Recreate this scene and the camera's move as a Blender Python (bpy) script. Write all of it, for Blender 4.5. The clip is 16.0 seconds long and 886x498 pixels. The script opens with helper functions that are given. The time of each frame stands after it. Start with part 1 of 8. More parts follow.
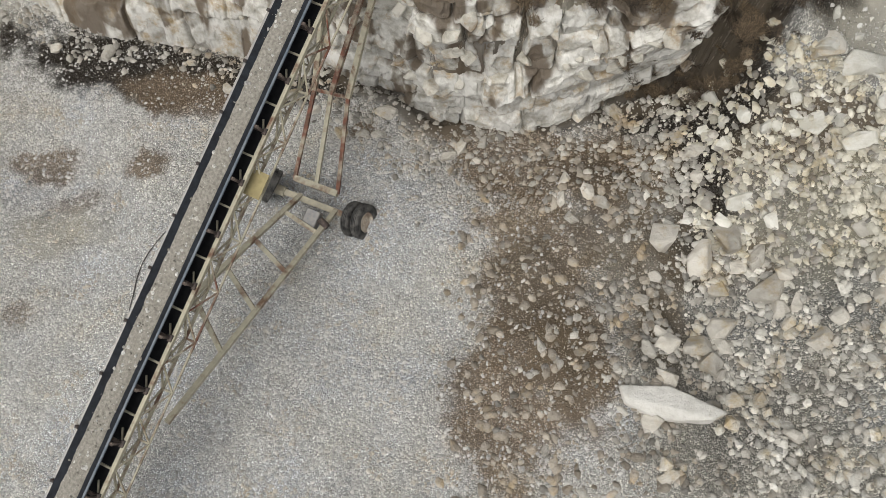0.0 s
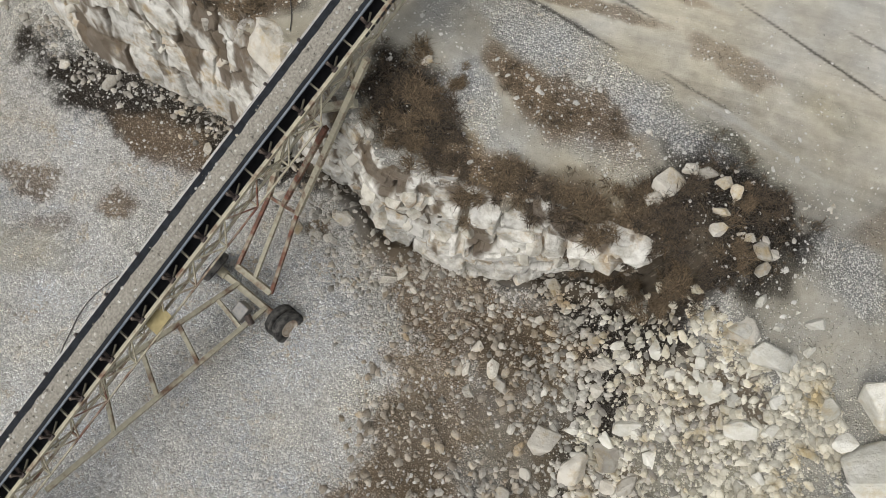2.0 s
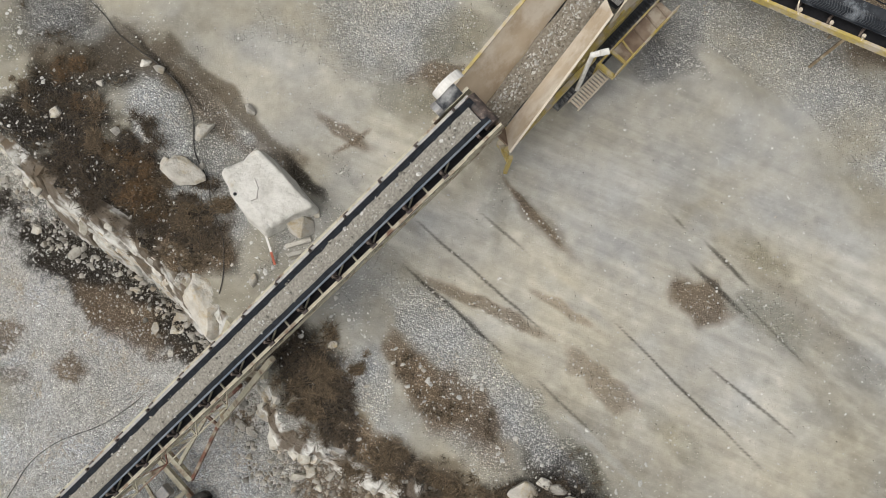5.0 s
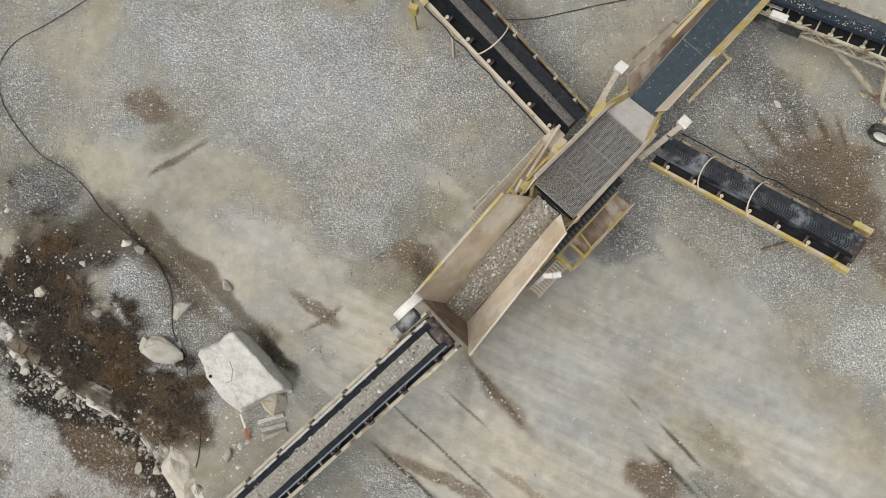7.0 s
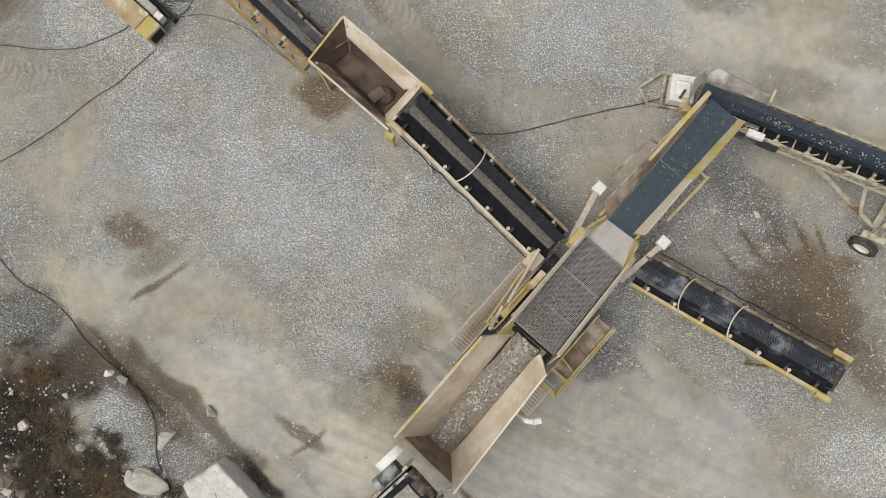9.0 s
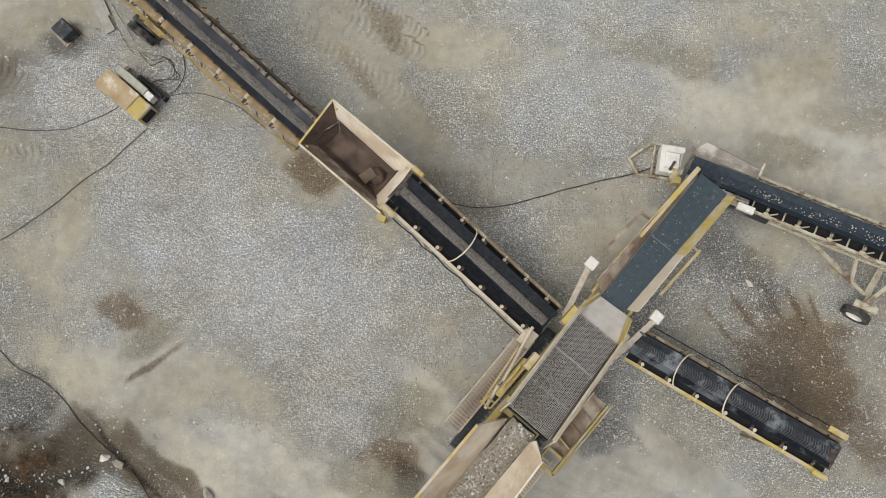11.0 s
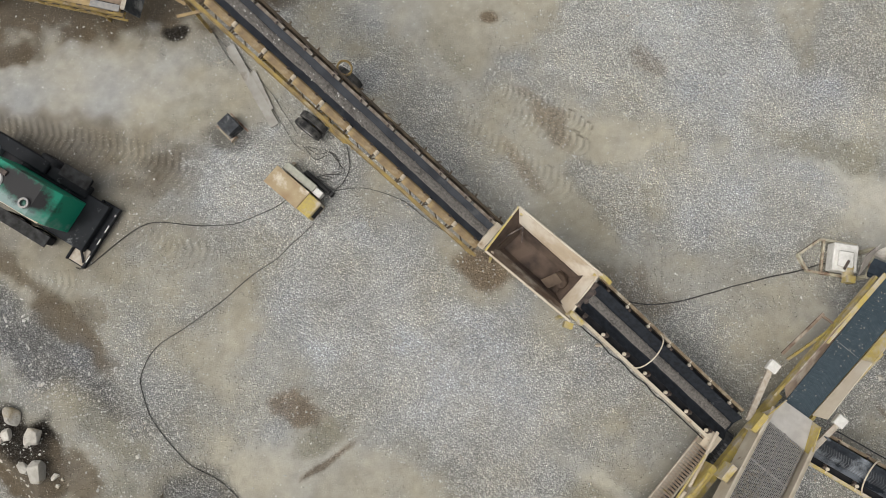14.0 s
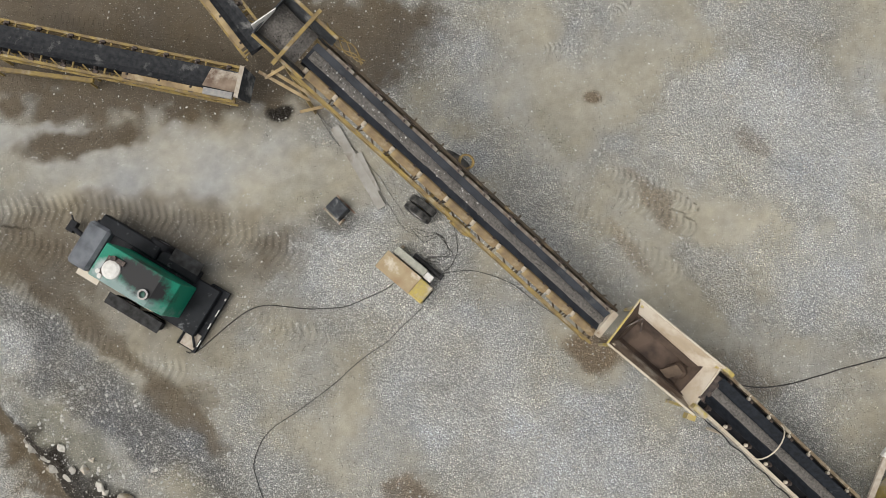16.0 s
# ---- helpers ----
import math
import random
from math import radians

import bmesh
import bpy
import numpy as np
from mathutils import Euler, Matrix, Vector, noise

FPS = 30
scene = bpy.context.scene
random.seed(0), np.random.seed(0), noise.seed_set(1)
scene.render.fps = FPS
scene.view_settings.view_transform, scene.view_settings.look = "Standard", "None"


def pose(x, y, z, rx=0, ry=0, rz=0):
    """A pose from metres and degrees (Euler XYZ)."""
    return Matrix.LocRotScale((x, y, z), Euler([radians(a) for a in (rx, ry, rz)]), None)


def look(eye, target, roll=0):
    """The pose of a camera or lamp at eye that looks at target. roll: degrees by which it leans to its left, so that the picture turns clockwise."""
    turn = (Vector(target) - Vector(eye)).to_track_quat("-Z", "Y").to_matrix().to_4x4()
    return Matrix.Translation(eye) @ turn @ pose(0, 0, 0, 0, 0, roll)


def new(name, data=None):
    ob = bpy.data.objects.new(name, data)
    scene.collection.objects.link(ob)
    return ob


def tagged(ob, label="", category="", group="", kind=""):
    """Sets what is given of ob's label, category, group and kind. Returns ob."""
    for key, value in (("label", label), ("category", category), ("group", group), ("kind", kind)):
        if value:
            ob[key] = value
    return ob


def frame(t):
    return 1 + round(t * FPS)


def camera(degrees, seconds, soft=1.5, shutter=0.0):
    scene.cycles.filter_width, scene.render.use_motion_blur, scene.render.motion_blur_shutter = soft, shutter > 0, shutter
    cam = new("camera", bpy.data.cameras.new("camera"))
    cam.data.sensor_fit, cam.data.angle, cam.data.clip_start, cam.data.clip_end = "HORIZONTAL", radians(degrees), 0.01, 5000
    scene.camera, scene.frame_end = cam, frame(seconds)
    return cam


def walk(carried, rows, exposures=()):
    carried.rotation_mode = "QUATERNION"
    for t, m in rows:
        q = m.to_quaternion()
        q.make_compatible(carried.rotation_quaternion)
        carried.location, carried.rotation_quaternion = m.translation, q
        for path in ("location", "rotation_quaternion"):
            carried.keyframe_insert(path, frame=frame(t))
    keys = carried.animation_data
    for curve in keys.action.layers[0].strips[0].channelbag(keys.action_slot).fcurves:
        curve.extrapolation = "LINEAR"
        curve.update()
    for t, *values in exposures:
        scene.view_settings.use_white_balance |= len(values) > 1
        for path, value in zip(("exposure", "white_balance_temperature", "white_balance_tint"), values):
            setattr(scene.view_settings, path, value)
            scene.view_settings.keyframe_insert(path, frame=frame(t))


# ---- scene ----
cam = camera(60.0, 16.0, soft=0.7)
PATH = [
    (0, (0.207, -3.522, 18.926), (0.191, -2.912, 17.022), -1.4),
    (0.5, (1.407, -1.866, 19.617), (1.33, -1.309, 17.697), -1.8),
    (1, (2.54, 0.336, 20.315), (2.42, 0.805, 18.375), -4.4),
    (1.5, (3.486, 2.72, 20.941), (3.334, 3.095, 18.982), -9.0),
    (2, (3.934, 4.639, 21.579), (3.775, 4.974, 19.614), -9.2),
    (2.5, (4.204, 6.671, 22.26), (4.041, 6.972, 20.289), -9.4),
    (3, (4.376, 8.554, 22.995), (4.214, 8.821, 21.02), -10.1),
    (3.5, (4.422, 10.311, 23.754), (4.265, 10.55, 21.774), -10.7),
    (4, (4.458, 11.886, 24.484), (4.306, 12.103, 22.501), -11.5),
    (6.5, (3.198, 19.946, 27.621), (3.05, 20.141, 25.636), -13.5),
    (7, (2.87, 21.279, 27.861), (2.719, 21.474, 25.876), -13.9),
    (7.5, (2.512, 22.495, 28.026), (2.363, 22.691, 26.041), -13.6),
    (8, (2.18, 23.567, 28.148), (2.034, 23.766, 26.163), -13.1),
    (8.5, (1.883, 24.565, 28.277), (1.739, 24.763, 26.292), -13.1),
    (9, (1.667, 25.558, 28.356), (1.524, 25.752, 26.371), -14.0),
    (11.5, (0.271, 28.107, 28.757), (0.124, 28.332, 26.775), -12.1),
    (12, (-0.758, 28.359, 28.814), (-0.905, 28.584, 26.832), -12.2),
    (12.5, (-2.076, 28.552, 28.936), (-2.221, 28.774, 26.953), -12.3),
    (13, (-3.41, 28.624, 29.056), (-3.563, 28.844, 27.074), -14.0),
    (13.5, (-4.938, 28.784, 29.246), (-5.089, 29.001, 27.264), -13.9),
    (14, (-6.365, 29.023, 29.459), (-6.512, 29.235, 27.476), -13.7),
    (14.5, (-7.894, 29.345, 29.703), (-8.029, 29.553, 27.718), -12.1),
    (15, (-9.222, 29.633, 29.847), (-9.353, 29.842, 27.863), -11.4),
    (15.5, (-10.611, 30.081, 30.022), (-10.735, 30.285, 28.037), -10.5),
    (16, (-11.683, 30.582, 30.147), (-11.814, 30.787, 28.162), -11.8),
]
walk(cam, [(t, look(eye, target, roll)) for t, eye, target, roll in PATH])

# ---- world and light: a bright overcast day ----
world = bpy.data.worlds.new("overcast_sky")
scene.world = world
world.use_nodes = True
wn = world.node_tree
sky = wn.nodes.new("ShaderNodeTexSky")
sky.sky_type = "NISHITA"
sky.sun_disc = False
sky.sun_elevation, sky.sun_rotation = radians(62), radians(218)
sky.dust_density = 4.0
sky.air_density = 1.0
soft_sky = wn.nodes.new("ShaderNodeHueSaturation")
soft_sky.inputs["Saturation"].default_value = 0.25
wn.links.new(sky.outputs[0], soft_sky.inputs["Color"])
wn.links.new(soft_sky.outputs[0], wn.nodes["Background"].inputs["Color"])
wn.nodes["Background"].inputs["Strength"].default_value = 0.128
sun_data = bpy.data.lights.new("sun", "SUN")
sun_data.energy, sun_data.angle, sun_data.color = 1.5, radians(50), (1.0, 0.97, 0.92)
sun = new("sun", sun_data)
sun.matrix_world = look((-21, -27, 64), (0, 0, 0))
scene.view_settings.exposure = 0.0


# ---- numpy noise ----
def hash2(ix, iy, seed=0):
    h = (ix.astype(np.int64) * 374761393 + iy.astype(np.int64) * 668265263 + seed * 974634721) & 0xFFFFFFFF
    h = ((h ^ (h >> 13)) * 1274126177) & 0xFFFFFFFF
    return ((h ^ (h >> 16)) & 0xFFFFFF) / float(0xFFFFFF)


def vnoise(x, y, seed=0):
    ix, iy = np.floor(x), np.floor(y)
    fx, fy = x - ix, y - iy
    fx, fy = fx * fx * (3 - 2 * fx), fy * fy * (3 - 2 * fy)
    a, b = hash2(ix, iy, seed), hash2(ix + 1, iy, seed)
    c, d = hash2(ix, iy + 1, seed), hash2(ix + 1, iy + 1, seed)
    return (a * (1 - fx) + b * fx) * (1 - fy) + (c * (1 - fx) + d * fx) * fy


def fbm(x, y, seed=0, octaves=4):
    total, amp, norm = 0.0, 1.0, 0.0
    for o in range(octaves):
        total = total + amp * vnoise(x * 2**o + 17.3 * o, y * 2**o - 9.1 * o, seed + o)
        norm += amp
        amp *= 0.5
    return total / norm


def cells(x, y, seed=0):
    """Worley cells: the distance to the nearest seed, the gap to the second, and the cell's own random number and offset."""
    ix, iy = np.floor(x), np.floor(y)
    d1 = np.full_like(x, 9.0)
    d2 = np.full_like(x, 9.0)
    rnd = np.zeros_like(x)
    ox, oy = np.zeros_like(x), np.zeros_like(x)
    for j in (-1, 0, 1):
        for i in (-1, 0, 1):
            px = ix + i + 0.1 + 0.8 * hash2(ix + i, iy + j, seed)
            py = iy + j + 0.1 + 0.8 * hash2(ix + i, iy + j, seed + 7)
            d = np.hypot(px - x, py - y)
            near = d < d1
            d2 = np.where(near, d1, np.minimum(d2, d))
            rnd = np.where(near, hash2(ix + i, iy + j, seed + 13), rnd)
            ox, oy = np.where(near, x - px, ox), np.where(near, y - py, oy)
            d1 = np.where(near, d, d1)
    return d1, d2 - d1, rnd, ox, oy


def smooth(a, b, x):
    u = np.clip((x - a) / (b - a), 0, 1)
    return u * u * (3 - 2 * u)


# ---- the lie of the land ----
RIM = [(-60, 36), (-30, 23.5), (-22, 19.4), (-17, 17), (-14, 15.3), (-12.3, 14.4), (-10, 14.1), (-8, 13.7), (-6.6, 13.3), (-5.4, 12.75), (-3.7, 12.6),
       (-3.0, 11.6), (-1.1, 10.6), (-0.4, 9.7), (0.8, 9.7), (2.5, 9.85), (4, 9.8), (5.5, 10), (7, 9.95), (8.6, 9.8), (9.6, 9.2), (10.6, 8.6),
       (11.9, 7.8), (12.6, 6), (13.0, 3), (13.3, -2), (13.5, -60)]


def rim_distance(x, y):
    """Signed distance to the quarry's rim: above is positive; and how far along x the nearest rim point lies."""
    best, bx = np.full_like(x, 1e9), np.zeros_like(x)
    for (ax, ay), (cx, cy) in zip(RIM, RIM[1:]):
        ux, uy = cx - ax, cy - ay
        u = np.clip(((x - ax) * ux + (y - ay) * uy) / (ux * ux + uy * uy), 0, 1)
        d = np.hypot(x - ax - u * ux, y - ay - u * uy)
        near = d < best
        bx, best = np.where(near, ax + u * ux, bx), np.where(near, d, best)
    ring = RIM + [(200, -60), (200, 200), (-60, 200)]
    inside = np.zeros(x.shape, bool)
    for (ax, ay), (cx, cy) in zip(ring, ring[1:] + ring[:1]):
        cross = (ay > y) != (cy > y)
        with np.errstate(divide="ignore", invalid="ignore"):
            at = (cx - ax) * (y - ay) / (cy - ay) + ax
        inside ^= cross & (x < at)
    return np.where(inside, best, -best), bx


PIT = [(-1.5, 1.0, -5.05), (1.2, 7.3, -5.6), (-2.1, -1, -4.75), (-0.6, 1.5, -5.0), (4.9, 5, -3.3), (-13.7, 7.3, -6.3), (6.6, 3.9, -3.1), (8.3, 2.3, -3.6),
       (10.6, 2, -3.4), (11.4, 1.3, -2.7), (5, -0.8, -2.3), (0.9, -1.8, -3.9), (3, 0.5, -3.1), (8.6, 6.7, -2.7), (3, 8.4, -5.3), (5.5, 8, -4.6), (-5, 6, -5.5),
       (-8, 0, -5.3), (-9, 10, -6.0), (-4, 10, -5.7), (3, 3, -3.6), (1.5, 4, -4.9), (-14, -4, -5.8), (8, -4, -2.3), (-25, 10, -6.4), (12, 5, -1.2)]
UPPER = [(8, 20, 0.45), (9.5, 21, 0.5), (3, 17.7, 0.2), (7.4, 11.3, 1.0), (9.1, 10.8, 1.3), (0.3, 13.3, 0.75), (-9.6, 15.8, 1.0), (-9.1, 17.2, 1.3), (-7, 13.9, 0.0),
         (5.8, 10.3, 0.2), (-0.2, 11.2, 0.2), (14.6, 11.5, 0.2), (-2, 16.5, 0.15), (-14.7, 27, 0.1), (-3.5, 22.4, 0), (-7.5, 25.8, 0), (-12.2, 21, 0.05), (0, 41, 0),
         (11.5, 34.9, 0), (-9, 43.5, 0), (5.7, 37, 0), (-21, 20.5, 0.4), (4.5, 14, 0.35), (-5.5, 20, 0.1), (-13, 18, 0.8), (12.5, 7.5, 0.1), (14, 3, 0.1), (3, 27, 0), (-25, 32, 0.0)]


def spread(points, x, y, power=3.0):
    top = bottom = 0.0
    for px, py, pz in points:
        w = 1.0 / ((x - px) ** 2 + (y - py) ** 2 + 0.4) ** (power / 2)
        top, bottom = top + w * pz, bottom + w
    return top / bottom


def turned(x, y, degrees):
    c, s = math.cos(radians(degrees)), math.sin(radians(degrees))
    return x * c + y * s, y * c - x * s


def land(x, y, fine=True):
    x, y = np.asarray(x, float), np.asarray(y, float)
    wx = x + 0.5 * (fbm(x * 0.9, y * 0.9, 3) - 0.5)
    wy = y + 0.5 * (fbm(x * 0.9, y * 0.9, 5) - 0.5)
    d, bx = rim_distance(wx, wy)
    rubble = np.maximum(smooth(8.6, 11.0, bx), smooth(-15.5, -18.5, bx))
    d = d - 0.32 * smooth(-17.5, -16, bx) * smooth(9.6, 8.6, bx) - 0.15 * smooth(5.6, 6.6, bx) * smooth(9.3, 8.3, bx)
    if fine:
        _, gap, rnd, ox, oy = cells(wx * 1.5 + 0.4 * wy, wy * 1.9, 21)
        _, gap2, rnd2, ox2, oy2 = cells(wx * 3.9, wy * 4.6, 31)
        face = smooth(-1.6, -0.6, d) * (1 - smooth(-0.1, 0.5, d)) * (1 - rubble)
        d = d + face * (0.2 * (rnd - 0.5) + 0.08 * (rnd2 - 0.5))
    width = 1.05 - 0.5 * smooth(4.0, 6.5, bx) * smooth(-20, -10, bx) - 0.35 * smooth(2.0, 0.2, bx) * smooth(-3.5, -2.0, bx) + 2.7 * rubble
    up = smooth(-1, 0, d / width) * 0.35 + np.clip(d / width + 1, 0, 1) * 0.65
    low, high = spread(PIT, x, y), spread(UPPER, x, y)
    z = low + (high - low) * up
    if fine:
        near = np.exp(-np.abs(d) / 2.5)
        z = z + face * (0.25 * (rnd - 0.5) + 0.12 * (rnd2 - 0.5)) - 0.5 * smooth(-1.3, -0.9, d) * (1 - smooth(-0.35, 0.0, d)) * (1 - rubble)
        z = z + 0.25 * near * (fbm(x * 0.8, y * 0.8, 9) - 0.5)
        rough = 0.35 * (1 - up) + 0.05
        z = z + rough * 0.35 * (fbm(x * 1.6, y * 1.6, 12) - 0.5) + rough * 0.12 * (fbm(x * 6, y * 6, 14, 3) - 0.5)
        heap = smooth(2.0, 4.5, x) * (1 - up)
        u, v = turned(x - 9.5, y - 26.6, -20)
        z = z + 0.3 * smooth(1.0, 0.1, np.hypot(u / 3.4, v / 1.1))
        u, v = turned(x - 8, y - 17, -19)
        drag = smooth(1.3, 0.8, np.hypot(u / 9, v / 6)) * up
        z = z + drag * 0.05 * (fbm(u * 0.12, v * 1.1, 63, 3) - 0.5)
        z = z + heap * 0.35 * (fbm(x * 1.1, y * 1.1, 19) - 0.5)
    return z


def ground_z(x, y):
    return float(land(np.array([x]), np.array([y]))[0])


# ---- materials ----
def material(name, base, rough=0.8, metal=0.0, second=None, scale=6.0, spots=None, spot_scale=2.0, spot_at=0.6, bump=0.15, bump_scale=40.0, detail=6.0, coords="Object"):
    m = bpy.data.materials.new(name)
    m.use_nodes = True
    t = m.node_tree
    bsdf = t.nodes["Principled BSDF"]
    tc = t.nodes.new("ShaderNodeTexCoord")
    n = t.nodes.new("ShaderNodeTexNoise")
    n.inputs["Scale"].default_value, n.inputs["Detail"].default_value = scale, detail
    t.links.new(tc.outputs[coords], n.inputs["Vector"])
    ramp = t.nodes.new("ShaderNodeValToRGB")
    ramp.color_ramp.elements[0].position, ramp.color_ramp.elements[1].position = 0.35, 0.65
    ramp.color_ramp.elements[0].color = (*base, 1)
    ramp.color_ramp.elements[1].color = (*(second or [c * 0.8 for c in base]), 1)
    t.links.new(n.outputs["Fac"], ramp.inputs["Fac"])
    colour = ramp.outputs["Color"]
    if spots:
        n2 = t.nodes.new("ShaderNodeTexNoise")
        n2.inputs["Scale"].default_value, n2.inputs["Detail"].default_value = spot_scale, 8.0
        n2.inputs["Roughness"].default_value = 0.65
        t.links.new(tc.outputs[coords], n2.inputs["Vector"])
        mr = t.nodes.new("ShaderNodeMapRange")
        mr.inputs["From Min"].default_value, mr.inputs["From Max"].default_value = spot_at - 0.05, spot_at + 0.08
        t.links.new(n2.outputs["Fac"], mr.inputs["Value"])
        mix = t.nodes.new("ShaderNodeMix")
        mix.data_type = "RGBA"
        mix.inputs[7].default_value = (*spots, 1)
        t.links.new(mr.outputs["Result"], mix.inputs[0])
        t.links.new(colour, mix.inputs[6])
        colour = mix.outputs[2]
    t.links.new(colour, bsdf.inputs["Base Color"])
    bsdf.inputs["Roughness"].default_value, bsdf.inputs["Metallic"].default_value = rough, metal
    bsdf.inputs["Specular IOR Level"].default_value = 0.25
    nb = t.nodes.new("ShaderNodeTexNoise")
    nb.inputs["Scale"].default_value, nb.inputs["Detail"].default_value = bump_scale, 4.0
    t.links.new(tc.outputs[coords], nb.inputs["Vector"])
    bp = t.nodes.new("ShaderNodeBump")
    bp.inputs["Strength"].default_value, bp.inputs["Distance"].default_value = bump, 0.02
    t.links.new(nb.outputs["Fac"], bp.inputs["Height"])
    t.links.new(bp.outputs["Normal"], bsdf.inputs["Normal"])
    return m


CREAM = material("cream_paint", (0.50, 0.46, 0.34), 0.6, second=(0.40, 0.37, 0.28), spots=(0.17, 0.10, 0.065), spot_scale=1.6, spot_at=0.56)
RUST = material("rusty_steel", (0.23, 0.10, 0.066), 0.8, second=(0.11, 0.068, 0.05), spots=(0.42, 0.37, 0.28), spot_scale=1.3, spot_at=0.54)
YELLOW = material("yellow_paint", (0.50, 0.39, 0.10), 0.55, second=(0.40, 0.31, 0.13), spots=(0.48, 0.42, 0.33), spot_scale=1.4, spot_at=0.52)
DUSTY = material("dusty_pale_steel", (0.42, 0.35, 0.27), 0.75, second=(0.52, 0.47, 0.39), spots=(0.16, 0.10, 0.07), spot_scale=0.9, spot_at=0.6)
BLACK = material("black_rubber", (0.012, 0.012, 0.014), 0.7, second=(0.02, 0.02, 0.022))
BELT = material("worn_rubber_belt", (0.010, 0.011, 0.014), 0.75, second=(0.02, 0.024, 0.03), spots=(0.10, 0.11, 0.12), spot_scale=1.3, spot_at=0.7)
BLUEBELT = material("blue_grey_belt", (0.036, 0.055, 0.068), 0.5, second=(0.052, 0.073, 0.086), spots=(0.16, 0.17, 0.17), spot_scale=1.5, spot_at=0.66)
TYRE = material("dusty_tyre", (0.022, 0.022, 0.022), 0.85, second=(0.12, 0.115, 0.105), scale=5)
STEEL = material("grey_steel", (0.25, 0.25, 0.25), 0.5, 0.5, second=(0.35, 0.33, 0.3))
LOAD = material("crushed_stone_load", (0.33, 0.31, 0.265), 0.95, second=(0.20, 0.185, 0.155), scale=14, bump=0.8, bump_scale=25)
DARK = material("dark_grey_steel", (0.03, 0.033, 0.037), 0.6, second=(0.06, 0.063, 0.068), spots=(0.30, 0.30, 0.29), spot_scale=1.1, spot_at=0.57)
WHITE = material("white_paint", (0.75, 0.73, 0.68), 0.6, second=(0.62, 0.6, 0.55))


# ---- mesh building ----
class Shape:
    """Gathers boxes, beams, tubes and sheets into one mesh."""

    def __init__(self):
        self.v, self.f = [], []

    def add(self, verts, faces):
        o = len(self.v)
        self.v += [tuple(p) for p in verts]
        self.f += [tuple(i + o for i in f) for f in faces]
        return self

    def box(self, lo, hi, m=None):
        (a, b, c), (d, e, f) = lo, hi
        pts = [Vector(p) for p in ((a, b, c), (d, b, c), (d, e, c), (a, e, c), (a, b, f), (d, b, f), (d, e, f), (a, e, f))]
        if m:
            pts = [m @ p for p in pts]
        return self.add(pts, [(3, 2, 1, 0), (4, 5, 6, 7), (0, 1, 5, 4), (1, 2, 6, 5), (2, 3, 7, 6), (3, 0, 4, 7)])

    def beam(self, p, q, w=0.1, h=None, up=(0, 0, 1)):
        h = h or w
        p, q = Vector(p), Vector(q)
        x = (q - p).normalized()
        side = Vector(up).cross(x)
        if side.length < 1e-4:
            side = Vector((1, 0, 0)).cross(x)
        side.normalize()
        top = x.cross(side)
        pts = [e + side * (sy * w / 2) + top * (sz * h / 2) for e in (p, q) for sy, sz in ((-1, -1), (1, -1), (1, 1), (-1, 1))]
        return self.add(pts, [(0, 1, 2, 3), (7, 6, 5, 4), (0, 4, 5, 1), (1, 5, 6, 2), (2, 6, 7, 3), (3, 7, 4, 0)])

    def tube(self, p, q, r, n=12, r2=None):
        p, q = Vector(p), Vector(q)
        x = (q - p).normalized()
        a = x.orthogonal().normalized()
        b = x.cross(a)
        r2 = r if r2 is None else r2
        ring = [(math.cos(2 * math.pi * i / n), math.sin(2 * math.pi * i / n)) for i in range(n)]
        pts = [p + (a * c + b * s) * r for c, s in ring] + [q + (a * c + b * s) * r2 for c, s in ring]
        return self.add(pts, [(i, (i + 1) % n, n + (i + 1) % n, n + i) for i in range(n)] + [tuple(range(n))[::-1], tuple(range(n, 2 * n))])

    def plate(self, pts, t=0.03):
        """A flat or bent panel through its corners, with thickness t."""
        pts = [Vector(p) for p in pts]
        normal = (pts[1] - pts[0]).cross(pts[2] - pts[0]).normalized() * t
        n = len(pts)
        return self.add(pts + [p - normal for p in pts], [tuple(range(n)), tuple(range(n, 2 * n))[::-1]] + [(i, i + n, (i + 1) % n + n, (i + 1) % n) for i in range(n)])

    def strip(self, section, stations, closed=False):
        """Sweeps a section of (y, z) along stations of points with frames."""
        n = len(section)
        for s in stations:
            self.v += [tuple(p) for p in s]
        o = len(self.v) - n * len(stations)
        for k in range(len(stations) - 1):
            for i in range(n if closed else n - 1):
                j = (i + 1) % n
                self.f.append((o + k * n + i, o + k * n + j, o + (k + 1) * n + j, o + (k + 1) * n + i))
        return self

    def lathe(self, c, axis, profile, n=20):
        """Turns a profile of (along, radius) round an axis through c."""
        c, x = Vector(c), Vector(axis).normalized()
        a = x.orthogonal().normalized()
        b = x.cross(a)
        o = len(self.v)
        for s, r in profile:
            for i in range(n):
                w = 2 * math.pi * i / n
                self.v.append(tuple(c + x * s + (a * math.cos(w) + b * math.sin(w)) * r))
        for k in range(len(profile) - 1):
            for i in range(n):
                j = (i + 1) % n
                self.f.append((o + k * n + i, o + k * n + j, o + (k + 1) * n + j, o + (k + 1) * n + i))
        return self

